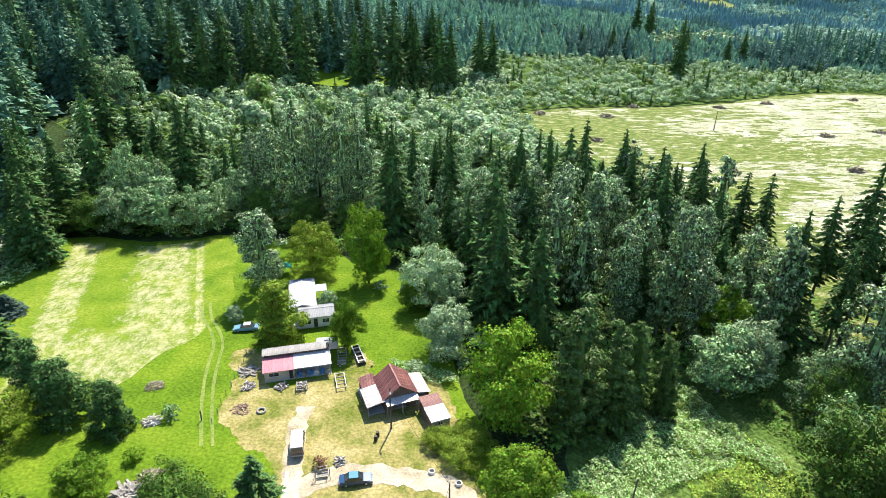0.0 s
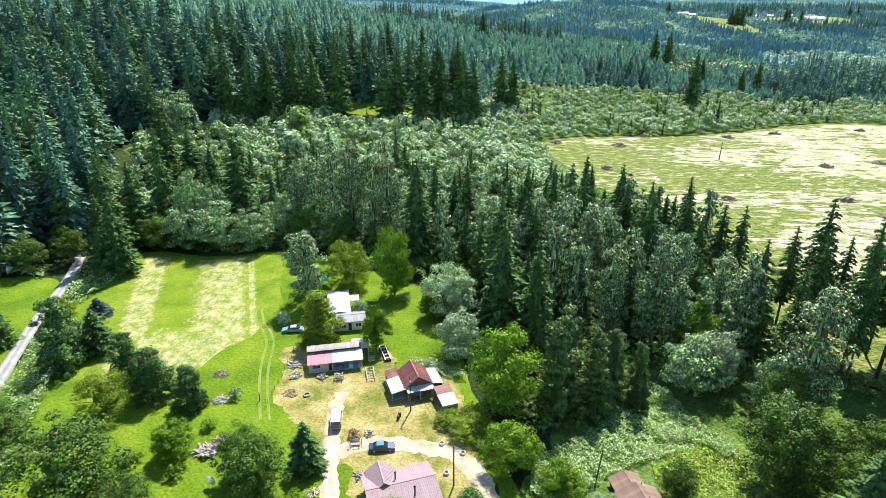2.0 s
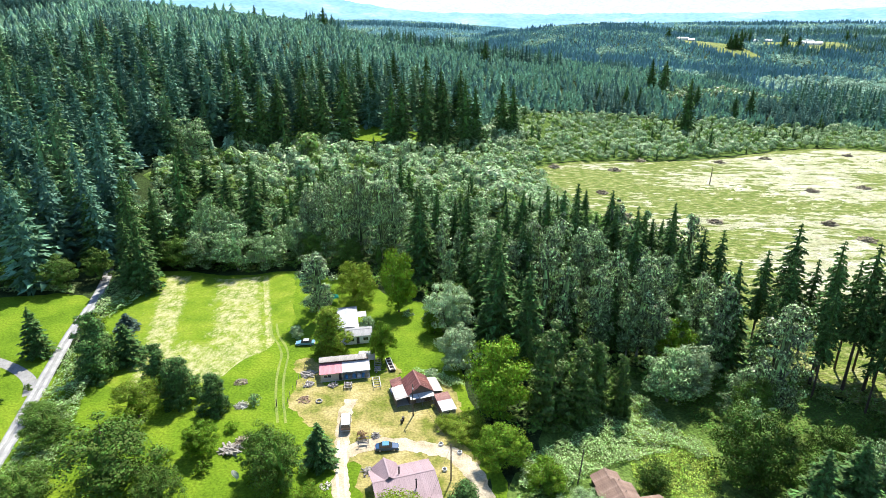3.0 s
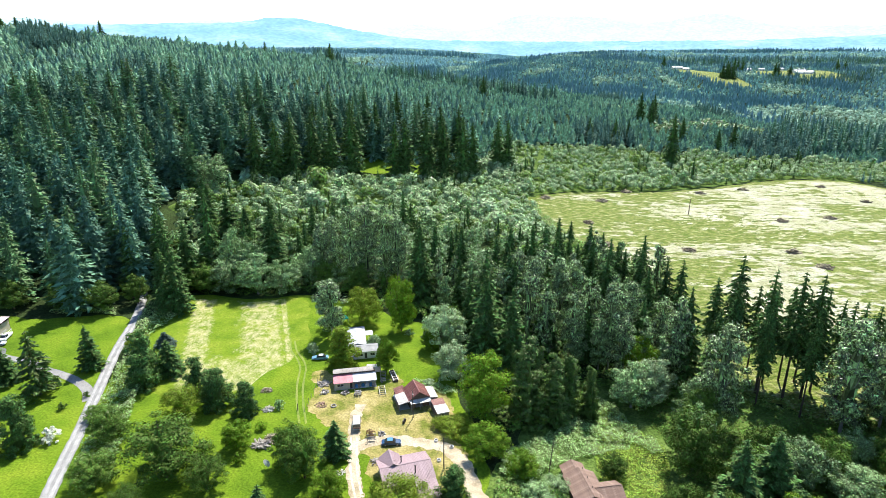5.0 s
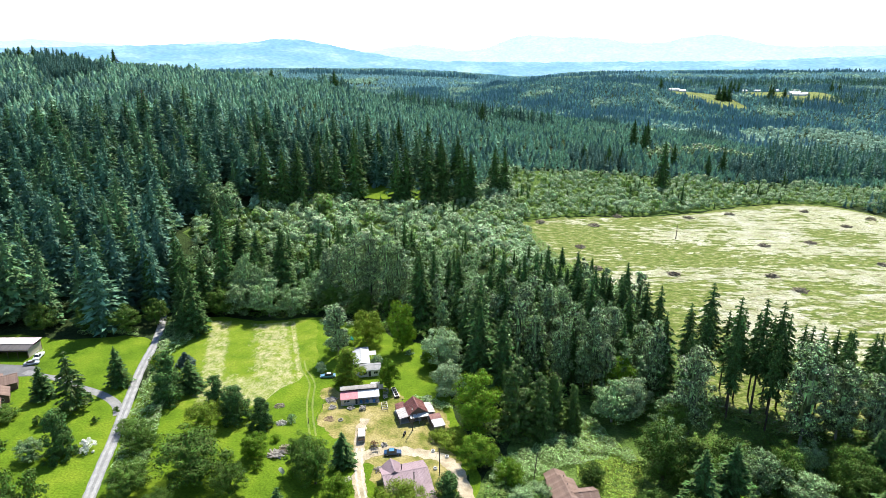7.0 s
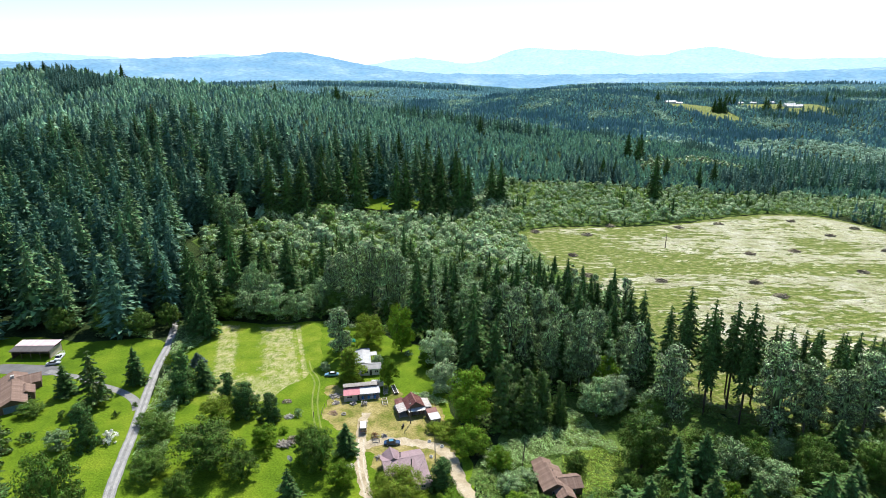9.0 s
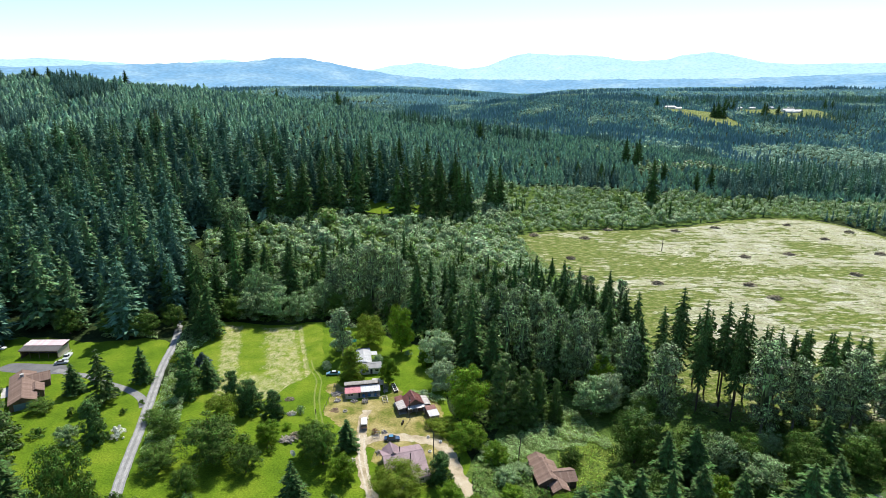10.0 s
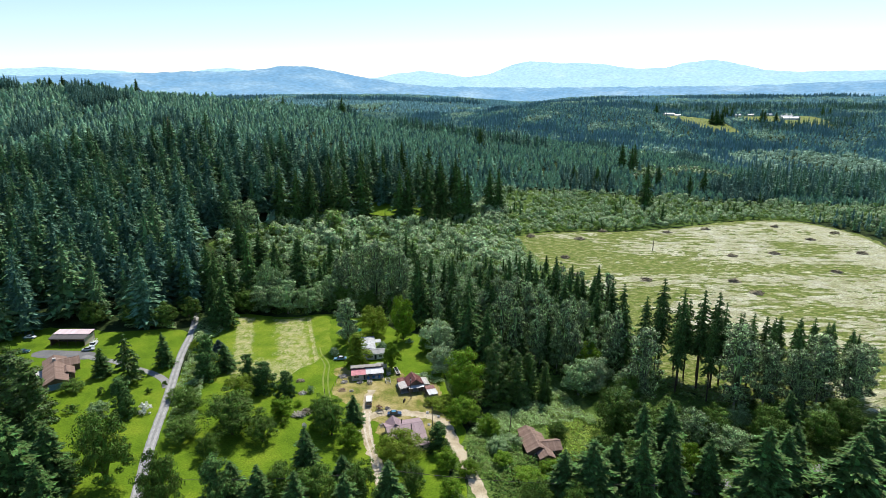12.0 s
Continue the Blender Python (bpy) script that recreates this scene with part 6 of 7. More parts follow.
for x, y, h, w in ((50, 44, 13, 10), (60, 41, 13, 11), (30, 25, 9, 9), (40, 21, 13, 10), (-35, 20, 11, 10), (-2, 24, 9, 8), (70, 58, 12, 11), (76, 66, 12, 11), (104, 54, 13, 12), (118, 58, 12, 12), (48, 36, 12, 10)):
    tree("dark", x, y, h, w)
for x, y, h, w in ((-124, 48, 24, 17), (-134, 56, 22, 16)):
    tree("cedar", x, y, h, w)
for x, y, h, w in ((-128, 226, 26, 12), (-112, 214, 23, 11), (-84, 196, 25, 11), (-100, 205, 20, 10), (-60, 188, 21, 9)):
    tree("fir", x, y, h, w)
for x, y, h, w in ((20.5, 75, 23, 11), (27.5, 78, 19, 8), (33, 83, 17, 7), (24, 83, 18, 7), (38, 84, 15, 5.5)):
    tree("cedar", x, y, h, w)
tree("golden_cedar", -31.2, 97.3, 13.5, 11)
# the row of old firs before the hidden house
for x, y, h, w in ((-45, 321, 36, 13), (-39, 324, 38, 13), (-25, 323, 42, 14), (-14, 327, 38, 12), (-2, 331, 40, 13), (4, 333, 36, 11), (20.7, 348, 37, 12), (27.7, 354, 36, 11), (-72, 318, 40, 15), (-84, 312, 37, 13), (-94, 308, 38, 13), (-106, 302, 40, 14), (-114, 296, 37, 13), (-123, 288, 40, 13), (-62, 352, 38, 13), (-78, 345, 40, 13), (-18, 358, 38, 13), (-6, 366, 36, 12), (-52, 388, 38, 13), (-30, 392, 36, 12), (-100, 335, 39, 13)):
    tree("fir", x, y, h, w, group="old firs")


# ---- woods, too many to count ----
def scatter(poly, gap, r, keep=None):
    x0, x1 = min(p[0] for p in poly), max(p[0] for p in poly)
    y0, y1 = min(p[1] for p in poly), max(p[1] for p in poly)
    X, Y = np.meshgrid(np.arange(x0, x1, gap), np.arange(y0, y1, gap))
    X = (X + r.uniform(-0.48, 0.48, X.shape) * gap).ravel()
    Y = (Y + r.uniform(-0.48, 0.48, Y.shape) * gap).ravel()
    ok = inside(poly, X, Y)
    if keep is not None:
        ok &= keep(X, Y)
    return X[ok], Y[ok]


def baked(patterns, X, Y, H, W, r, sink=0.0):
    """Corners of many scaled and turned copies of the patterns, and how many quads."""
    out = []
    which = r.integers(0, len(patterns), len(X))
    turn = r.uniform(0, 6.2832, len(X))
    Z = height(X, Y) - sink
    for k, (v, wide) in enumerate(patterns):
        sel = np.where(which == k)[0]
        if not len(sel):
            continue
        c, s = np.cos(turn[sel])[:, None], np.sin(turn[sel])[:, None]
        sw, sh = (W[sel] / wide)[:, None], (H[sel] / 10)[:, None]
        x = (v[None, :, 0] * c - v[None, :, 1] * s) * sw + X[sel][:, None]
        y = (v[None, :, 0] * s + v[None, :, 1] * c) * sw + Y[sel][:, None]
        z = v[None, :, 2] * sh + Z[sel][:, None]
        out.append(np.stack([x, y, z], -1).reshape(-1, 3))
    return np.concatenate(out)


def woods(name, patterns, X, Y, H, W, material, r, label):
    tones = material if isinstance(material, list) else [material]
    tone = r.integers(0, len(tones), len(X))
    for k, leaf in enumerate(tones):
        s = tone == k
        if s.any():
            v = baked(patterns, X[s], Y[s], H[s], W[s], r)
            tagged(part(name, mesh_of(name, v, None, tris_of(len(v) // 3)), leaf), label, "woods", kind="stuff")


def trunks(name, X, Y, H, girth, material, label, share=0.7):
    """Bare stems under the crowns: tapered four-sided shafts."""
    Z = height(X, Y)
    k = np.array([(1, 0), (0, 1), (-1, 0), (0, -1)], dtype=float)
    low = np.stack([X[:, None] + girth * k[None, :, 0], Y[:, None] + girth * k[None, :, 1], np.repeat(Z[:, None] - 0.3, 4, 1)], -1)
    high = np.stack([X[:, None] + girth * 0.35 * k[None, :, 0], Y[:, None] + girth * 0.35 * k[None, :, 1], np.repeat((Z + H * share)[:, None], 4, 1)], -1)
    v = np.concatenate([low, high], 1).reshape(-1, 3)
    f = np.array([(0, 1, 5, 4), (1, 2, 6, 5), (2, 3, 7, 6), (3, 0, 4, 7)])
    q = (f[None] + 8 * np.arange(len(X))[:, None, None]).reshape(-1, 4)
    return tagged(part(name, mesh_of(name, v, q), material), label, "woods", kind="stuff")


MIDFIR = [(conifer(rng, 10, 4.4, 0.05, 20, 9, 9, 0.4, droop=0.24, power=0.78, core=0.36), 4.4) for _ in range(6)]
BELTFIR = [(conifer(rng, 10, 4.4, 0.05, 24, 11, 12, 0.32, droop=0.26, power=0.78, core=0.42), 4.4) for _ in range(4)]
THINFIR = [(conifer(rng, 10, 4.2, 0.04, 12, 7, 3, 0.6, droop=0.15, power=0.8), 4.2) for _ in range(4)]
FARFIR = [(young_fir(rng, 10, 4.0, 0.06, 5, 3), 4.0) for _ in range(9)]
TINYFIR = [(young_fir(rng, 10, 4.6, 0.1, 2, 2), 4.6) for _ in range(9)]
MIDLEAF = [(broadleaf(rng, 10, 7.5, 0.04, 40, 32, 0.46, "round")[0], 7.5) for _ in range(5)]
SMALLEAF = [(plume(rng, 10, 8.5, 170, 1.12, 9), 8.5) for _ in range(7)]
MIDTALL = [(broadleaf(rng, 10, 5.0, 0.16, 60, 36, 0.31, "tall")[0], 5.0) for _ in range(4)]
FARLEAF = [(plume(rng, 10, 8.5, 24, 3.0, 4), 8.5) for _ in range(5)]

# alders and willows of the valley floor, then the low thicket beyond them
ALDERS = [(-122, 162), (-92, 156), (-60, 158), (-30, 152), (0, 150), (18, 165), (30, 200), (16, 222), (-20, 226), (-60, 222), (-100, 232), (-140, 232), (-138, 190)]
gx1, gy1 = scatter(ALDERS, 7.0, rng)
H1 = rng.uniform(7, 12, len(gx1)) * (1 + 0.25 * np.sin(gx1 / 23) * np.sin(gy1 / 19)) * np.where(gy1 < 185, 1.1, 0.9)
W1 = np.maximum(H1 * rng.uniform(0.65, 0.95, len(gx1)), 5.5)
pick = rng.uniform(0, 1, len(gx1))
for name, lo, hi, leaf, label in (("alder_woods", 0.0, 0.5, "alder", "grey-green alder thicket filling the valley floor"), ("willow_woods", 0.5, 0.66, "willow", "pale willow scrub among the alders"), ("leafy_woods", 0.66, 0.88, "dark", "darker broadleaf trees among the alders")):
    s = (pick >= lo) & (pick < hi)
    woods(name, MIDLEAF, gx1[s], gy1[s], H1[s], W1[s], LEAF[leaf], rng, label)
s = pick >= 0.9
woods("fir_woods_valley", MIDFIR, gx1[s], gy1[s], H1[s] * 2.1, H1[s] * 0.85, LEAF["fir"], rng, "scattered young firs among the alders")
THICKET = [(-140, 226), (-100, 228), (-60, 220), (-20, 220), (16, 216), (30, 196), (56, 208), (52, 222), (42, 266), (35, 296), (45, 315), (60, 323), (93, 332), (127, 335), (164, 349), (204, 368), (240, 377), (268, 372), (330, 364), (430, 344), (560, 326), (560, 400), (400, 420), (220, 430), (120, 430), (60, 420), (24, 405), (10, 345), (-12, 322), (-30, 318), (-60, 314), (-100, 300), (-124, 284), (-150, 240)]
sheet("thicket_floor", THICKET, WEEDS, 0.12, "rank green growth under the valley thicket", 2.0, step=5.0)
gx1, gy1 = scatter(THICKET, 3.7, rng)
swell = np.array([noise.noise(Vector((x * 0.03, y * 0.03, 3))) for x, y in zip(gx1, gy1)])
H1 = rng.uniform(3.8, 7.8, len(gx1)) * np.where(gx1 > 40, 0.72, 1.0) * (1 + 0.7 * np.clip(swell, -0.3, 0.6)) * np.where(rng.uniform(0, 1, len(gx1)) < 0.06, 1.7, 1.0)
W1 = np.maximum(H1 * rng.uniform(0.8, 1.1, len(gx1)), 4.3)
keep = rng.uniform(0, 1, len(gx1)) < np.where(swell < -0.25, 0.7, 0.95)
gx1, gy1, H1, W1 = gx1[keep], gy1[keep], H1[keep], W1[keep]
pick = rng.uniform(0, 1, len(gx1)) + 0.25 * np.array([noise.noise(Vector((x * 0.02, y * 0.02, 8))) for x, y in zip(gx1, gy1)])
for name, lo, hi, leaf, label in (("alder_thicket", -1, 0.4, "sapling", "pale grey-green thicket of young alders"), ("willow_thicket", 0.4, 0.62, "willow", "silvery willow scrub on the valley floor"), ("green_thicket", 0.62, 0.8, "green_sapling", "fresh green saplings in the valley thicket"), ("dark_thicket", 0.8, 0.93, "alder", "darker rounded bushes in the valley thicket")):
    s = (pick >= lo) & (pick < hi)
    woods(name, SMALLEAF, gx1[s], gy1[s], H1[s], W1[s], LEAF[leaf], rng, label)
s = pick >= 0.93
woods("young_firs_valley", THINFIR, gx1[s], gy1[s], H1[s] * 1.7, H1[s] * 0.8, LEAF["fir"], rng, "young firs scattered through the thicket")

BELT = [(12, 90), (24, 104), (42, 102), (62, 98), (70, 104), (72, 124), (74, 146), (70, 160), (50, 166), (26, 164), (16, 158), (2, 150), (-14, 142), (2, 122)]
gx2, gy2 = scatter(BELT, 8.6, rng)
H2 = rng.uniform(15, 27, len(gx2))
pick = rng.uniform(0, 1, len(gx2))
s = pick < 0.28
woods("cottonwood_belt", MIDTALL, gx2[s], gy2[s], H2[s], H2[s] * 0.36, LEAF["poplar"], rng, "silvery cottonwoods crowding the creek")
s = (pick >= 0.28) & (pick < 0.5)
woods("alder_belt", MIDTALL, gx2[s], gy2[s], H2[s] * 0.85, H2[s] * 0.38, LEAF["alder"], rng, "grey-green alders along the creek")
s = pick >= 0.5
woods("fir_belt", BELTFIR, gx2[s], gy2[s], H2[s] * 1.2, H2[s] * 0.56, LEAF["fir"], rng, "dark firs along the creek")
GLADE = [(17, 162), (26, 167), (50, 169), (70, 163), (77, 150), (80, 168), (70, 194), (57, 210), (44, 214), (28, 202)]
X, Y = scatter(GLADE, 4.4, rng)
H = rng.uniform(4.5, 9.5, len(X))
s = rng.uniform(0, 1, len(X))
woods("glade_saplings", SMALLEAF, X[s < 0.6], Y[s < 0.6], H[s < 0.6], H[s < 0.6] * 0.85, LEAF["green_sapling"], rng, "fresh green saplings between the creek and the meadow")
woods("glade_alders", SMALLEAF, X[(s >= 0.6) & (s < 0.9)], Y[(s >= 0.6) & (s < 0.9)], H[(s >= 0.6) & (s < 0.9)], H[(s >= 0.6) & (s < 0.9)] * 0.85, LEAF["sapling"], rng, "grey-green young alders between the creek and the meadow")
woods("glade_firs", BELTFIR, X[s >= 0.9], Y[s >= 0.9], H[s >= 0.9] * 1.9, H[s >= 0.9] * 0.9, LEAF["fir"], rng, "young firs among the saplings")
trunks("belt_stems", gx2, gy2, H2, 0.22, PALEBARK, "bare stems of the creekside trees")

SLOPE = [(-110, 152), (-124, 164), (-140, 192), (-152, 236), (-122, 294), (-60, 340), (-20, 350), (12, 350), (22, 388), (62, 400), (112, 415), (200, 436), (300, 404), (420, 360), (700, 330), (1050, 1150), (-980, 1150), (-700, 260), (-300, 40), (-190, 84), (-178, 126), (-142, 130), (-122, 133)]


def near_of(lo, hi):
    return lambda X, Y: (np.hypot(X - 10, Y + 60) >= lo) & (np.hypot(X - 10, Y + 60) < hi) & (np.abs(X + 30) < 0.95 * (Y + 230))


OLDWOOD = [(-110, 152), (-124, 164), (-140, 192), (-156, 240), (-124, 300), (-60, 345), (-24, 352), (-2, 372), (-30, 398), (-90, 402), (-160, 386), (-240, 376), (-330, 330), (-460, 240), (-560, 180), (-300, 40), (-190, 84), (-178, 126), (-142, 130), (-122, 133)]
gx3, gy3 = scatter(OLDWOOD, 11.8, rng, lambda X, Y: np.abs(X + 30) < 0.95 * (Y + 230))
H3 = rng.uniform(25, 40, len(gx3))
woods("fir_woods_near", MIDFIR, gx3, gy3, H3, H3 * rng.uniform(0.46, 0.56, len(gx3)), [LEAF["hillfir"], LEAF["hillfir_dark"], LEAF["hillfir_fresh"]], rng, "dense dark fir forest on the lower hillside")
trunks("fir_woods_stems", gx3, gy3, H3, 0.25, BARK, "bare stems of the hillside firs", 0.6)


def drift(X, Y, size, seed):
    return np.array([noise.noise(Vector((x / size, y / size, seed))) for x, y in zip(X, Y)])


# young plantation over the hill, out to its crest
gx4, gy4 = scatter(SLOPE, 4.8, rng, lambda X, Y: near_of(0, 800)(X, Y) & ~inside(OLDWOOD, X, Y) & ~inside(THICKET, X, Y) & (Y < 760))
H4 = rng.uniform(5.5, 9.5, len(gx4)) * (1 + 0.25 * drift(gx4, gy4, 90, 4)) * np.where(gx4 < -150, 1.15, 1.0)
mixed = drift(gx4, gy4, 70, 9)
old = mixed < -0.42
H4 = np.where(old | (rng.uniform(0, 1, len(gx4)) < 0.015), H4 * 1.7, H4)
pale = (mixed + rng.normal(0, 0.1, len(gx4)) > 0.4) & (gx4 > 0)
s = ~pale & ~old
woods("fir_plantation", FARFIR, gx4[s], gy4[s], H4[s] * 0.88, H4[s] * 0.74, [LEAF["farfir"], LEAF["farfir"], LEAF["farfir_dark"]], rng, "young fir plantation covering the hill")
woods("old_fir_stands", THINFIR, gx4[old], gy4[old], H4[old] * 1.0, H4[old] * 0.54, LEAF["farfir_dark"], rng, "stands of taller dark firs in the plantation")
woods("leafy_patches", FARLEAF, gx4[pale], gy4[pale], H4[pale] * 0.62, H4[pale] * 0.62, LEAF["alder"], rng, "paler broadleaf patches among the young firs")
EASTWOOD = [(268, 376), (282, 354), (292, 330), (294, 290), (302, 200), (320, 120), (520, 120), (700, 330), (560, 326), (430, 344), (330, 364)]
X, Y = scatter(EASTWOOD, 6.4, rng)
H = rng.uniform(7, 15, len(X)) * (1 + 0.3 * drift(X, Y, 60, 3))
s = rng.uniform(0, 1, len(X)) < 0.7
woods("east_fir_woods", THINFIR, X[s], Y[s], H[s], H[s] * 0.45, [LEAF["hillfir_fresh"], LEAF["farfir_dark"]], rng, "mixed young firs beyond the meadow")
woods("east_leafwoods", SMALLEAF, X[~s], Y[~s], H[~s] * 0.6, H[~s] * 0.6, LEAF["alder"], rng, "grey-green broadleaf trees beyond the meadow")
# tall dark firs on the shoulder of the hill and in the valley to the east
for stand, gap, low, high in (([(-100, 650), (-96, 672), (-20, 650), (40, 620), (90, 590), (84, 574), (30, 598), (-30, 630)], 6.5, 15, 21), ([(240, 452), (300, 540), (390, 600), (500, 640), (560, 600), (440, 500), (340, 440)], 9.5, 17, 27), ([(470, 700), (560, 800), (700, 860), (760, 800), (620, 700)], 11, 14, 22), ([(430, 1690), (470, 1760), (800, 1860), (1150, 1830), (1400, 1700), (1360, 1640), (1000, 1760), (760, 1780)], 15, 18, 27), ([(600, 1230), (640, 1340), (760, 1330), (900, 1420), (930, 1380), (800, 1270), (700, 1220)], 15, 14, 24)):
    X, Y = scatter(stand, gap, rng)
    H = rng.uniform(low, high, len(X))
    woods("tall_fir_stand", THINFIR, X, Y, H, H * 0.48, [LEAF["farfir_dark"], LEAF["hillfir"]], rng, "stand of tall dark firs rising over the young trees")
# beyond the crest: the broad valley and the plateau
PALE = [(320, 760), (370, 900), (500, 1010), (640, 1010), (660, 860), (560, 790), (440, 740)]
BEYOND = [(60, 760), (-60, 900), (-700, 1050), (-1500, 2000), (1900, 2000), (1250, 700), (700, 330), (430, 360), (330, 430)]
gx5, gy5 = scatter(BEYOND, 6.9, rng, lambda X, Y: (np.abs(X - 0.05 * Y) < 0.86 * (Y + 130)) & (near_of(800, 9000)(X, Y) | (Y > 760)) & ~inside(FARM, X, Y) & ~inside(FARM_EAST, X, Y))
H5 = rng.uniform(4.5, 8.5, len(gx5)) * (1 + 0.3 * drift(gx5, gy5, 120, 6))
mixed = drift(gx5, gy5, 110, 2) + 0.5 * drift(gx5, gy5, 35, 5) + rng.normal(0, 0.22, len(gx5))
pale = (mixed > 0.52) | (inside(PALE, gx5, gy5) & (mixed > -0.02))
tall = ~pale & (mixed < -0.42)
H5 = np.where(tall, H5 * 2.2, H5)
s = ~pale & ~tall
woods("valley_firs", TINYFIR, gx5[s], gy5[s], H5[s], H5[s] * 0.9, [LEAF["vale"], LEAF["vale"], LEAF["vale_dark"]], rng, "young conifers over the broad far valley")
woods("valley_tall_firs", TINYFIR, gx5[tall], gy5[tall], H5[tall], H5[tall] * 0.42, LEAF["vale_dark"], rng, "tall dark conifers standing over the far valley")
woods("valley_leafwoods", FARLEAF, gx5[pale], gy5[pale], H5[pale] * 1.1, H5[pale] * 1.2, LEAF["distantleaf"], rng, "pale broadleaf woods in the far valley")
FAR = [(-1500, 2000), (1900, 2000), (2900, 3200), (-2600, 3200)]
gx6, gy6 = scatter(FAR, 14.0, rng, lambda X, Y: np.abs(X - 0.05 * Y) < 0.86 * (Y + 130))
H6 = rng.uniform(9, 17, len(gx6)) * (1 + 0.3 * drift(gx6, gy6, 160, 6))
mixed = drift(gx6, gy6 * 1.6, 170, 7) + rng.normal(0, 0.12, len(gx6))
tall = (np.abs(gy6 - 2620 - 60 * np.sin(gx6 / 210)) < 70) & (drift(gx6, gy6, 230, 1) > -0.15)
H6 = np.where(tall, H6 * 1.5, H6)
s = (mixed < 0.3) & ~tall
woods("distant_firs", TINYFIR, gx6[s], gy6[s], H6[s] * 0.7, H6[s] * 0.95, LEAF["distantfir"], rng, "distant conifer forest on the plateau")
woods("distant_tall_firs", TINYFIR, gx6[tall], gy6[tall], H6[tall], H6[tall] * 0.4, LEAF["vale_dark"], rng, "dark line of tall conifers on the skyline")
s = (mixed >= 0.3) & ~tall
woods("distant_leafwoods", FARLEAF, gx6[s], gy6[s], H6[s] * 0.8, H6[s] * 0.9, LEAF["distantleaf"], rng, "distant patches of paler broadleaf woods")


# ---- brambles and hedges ----
def thicket(name, poly, gap, low, high, size, material, label, r):
    """A hummocky bank of leaves over an outline of the plan."""
    X, Y = scatter(poly, gap, r)
    bumps = np.array([noise.noise(Vector((x * 0.22, y * 0.22, 1.7))) + 0.6 * noise.noise(Vector((x * 0.6, y * 0.6, 4.1))) for x, y in zip(X, Y)])
    Z = height(X, Y) + low + (high - low) * np.clip(0.5 + 0.9 * bumps, 0, 1) * r.uniform(0.55, 1.1, len(X))
    lean = np.stack([r.normal(0, 0.35, len(X)), r.normal(-0.1, 0.35, len(X)), np.ones(len(X))], 1)
    keep = r.uniform(-0.9, 0.4, len(X)) < bumps + 0.35
    v = cards(np.stack([X, Y, Z], 1)[keep], size, lean[keep], r, (1.0, 0.8))
    return tagged(part(name, mesh_of(name, v, None, tris_of(len(v) // 3)), material), label, "thicket", kind="stuff")


thicket("bramble_patch", [(41, 93), (33, 80), (27, 72), (20, 65), (14, 60), (13, 52), (20, 52), (27, 60), (32, 64), (38, 68), (46, 71), (50, 79), (47, 89)], 0.19, 0.1, 2.2, 0.33, LEAF["bramble"], "pale green bramble thicket sprawling over the slope", rng)
thicket("barn_brambles", [(-10, 90.5), (-4, 89), (1.5, 86), (3, 83), (-1, 83.5), (-8, 87)], 0.18, 0.1, 1.7, 0.3, LEAF["bramble"], "pale brambles growing behind the rusty-roofed barn", rng)
thicket("bush_bank", [(12, 36), (12, 50), (20, 52), (28, 54), (28, 44), (24, 36), (18, 33)], 0.26, 0.2, 2.6, 0.4, LEAF["green_sapling"], "leafy green bushes beside the dirt drive", rng)
thicket("bramble_slope", [(50, 80), (47, 88), (43, 90), (39, 78), (37, 70), (36.5, 62), (37, 50), (41, 43), (47, 46), (51, 56), (54, 64), (55, 72)], 0.2, 0.05, 0.9, 0.36, LEAF["weed"], "bright yellow-green weeds beside the brown-roofed house", rng)
thicket("bramble_clump", [(47, 80), (53, 76), (54.5, 70), (51, 69), (47, 74)], 0.18, 0.2, 2.0, 0.33, LEAF["bramble"], "pale brambles along the foot of the trees", rng)
thicket("roadside_hedge", [(-79, 44), (-84, 56), (-90, 72), (-95, 86), (-99, 100), (-92, 102), (-87, 96), (-83.5, 80), (-77, 62), (-71, 46)], 0.25, 0.3, 3.2, 0.44, LEAF["bramble"], "leafy hedge of brambles beside the gravel lane", rng)
thicket("field_hedge", [(-108, 122), (-112, 138), (-106, 142), (-97, 140), (-96, 128), (-98, 114), (-101, 108)], 0.28, 0.3, 2.2, 0.46, LEAF["bramble"], "pale leafy bank at the edge of the hayfield", rng)
thicket("lawn_hedge", [(-118, 127), (-130, 127.5), (-142, 127), (-142, 130), (-120, 131)], 0.3, 0.3, 2.0, 0.5, LEAF["bramble"], "low green shrubs under the forest edge", rng)
thicket("creek_understory", [(10, 70), (17, 67), (28, 75), (36, 88), (44, 98), (62, 92), (70, 100), (74, 130), (76, 160), (70, 200), (40, 250), (20, 170), (-8, 146), (4, 120)], 0.65, 0.3, 3.0, 0.85, LEAF["dark"], "dark tangled shrubs under the creekside trees", rng)
thicket("roadside_scrub", [(20, 20), (36, 34), (52, 44), (70, 46), (96, 52), (130, 60), (138, 84), (110, 84), (84, 82), (66, 76), (60, 60), (44, 52), (26, 44), (18, 34)], 0.36, 0.2, 2.4, 0.6, LEAF["dark"], "tangled green scrub between the road and the creek", rng)


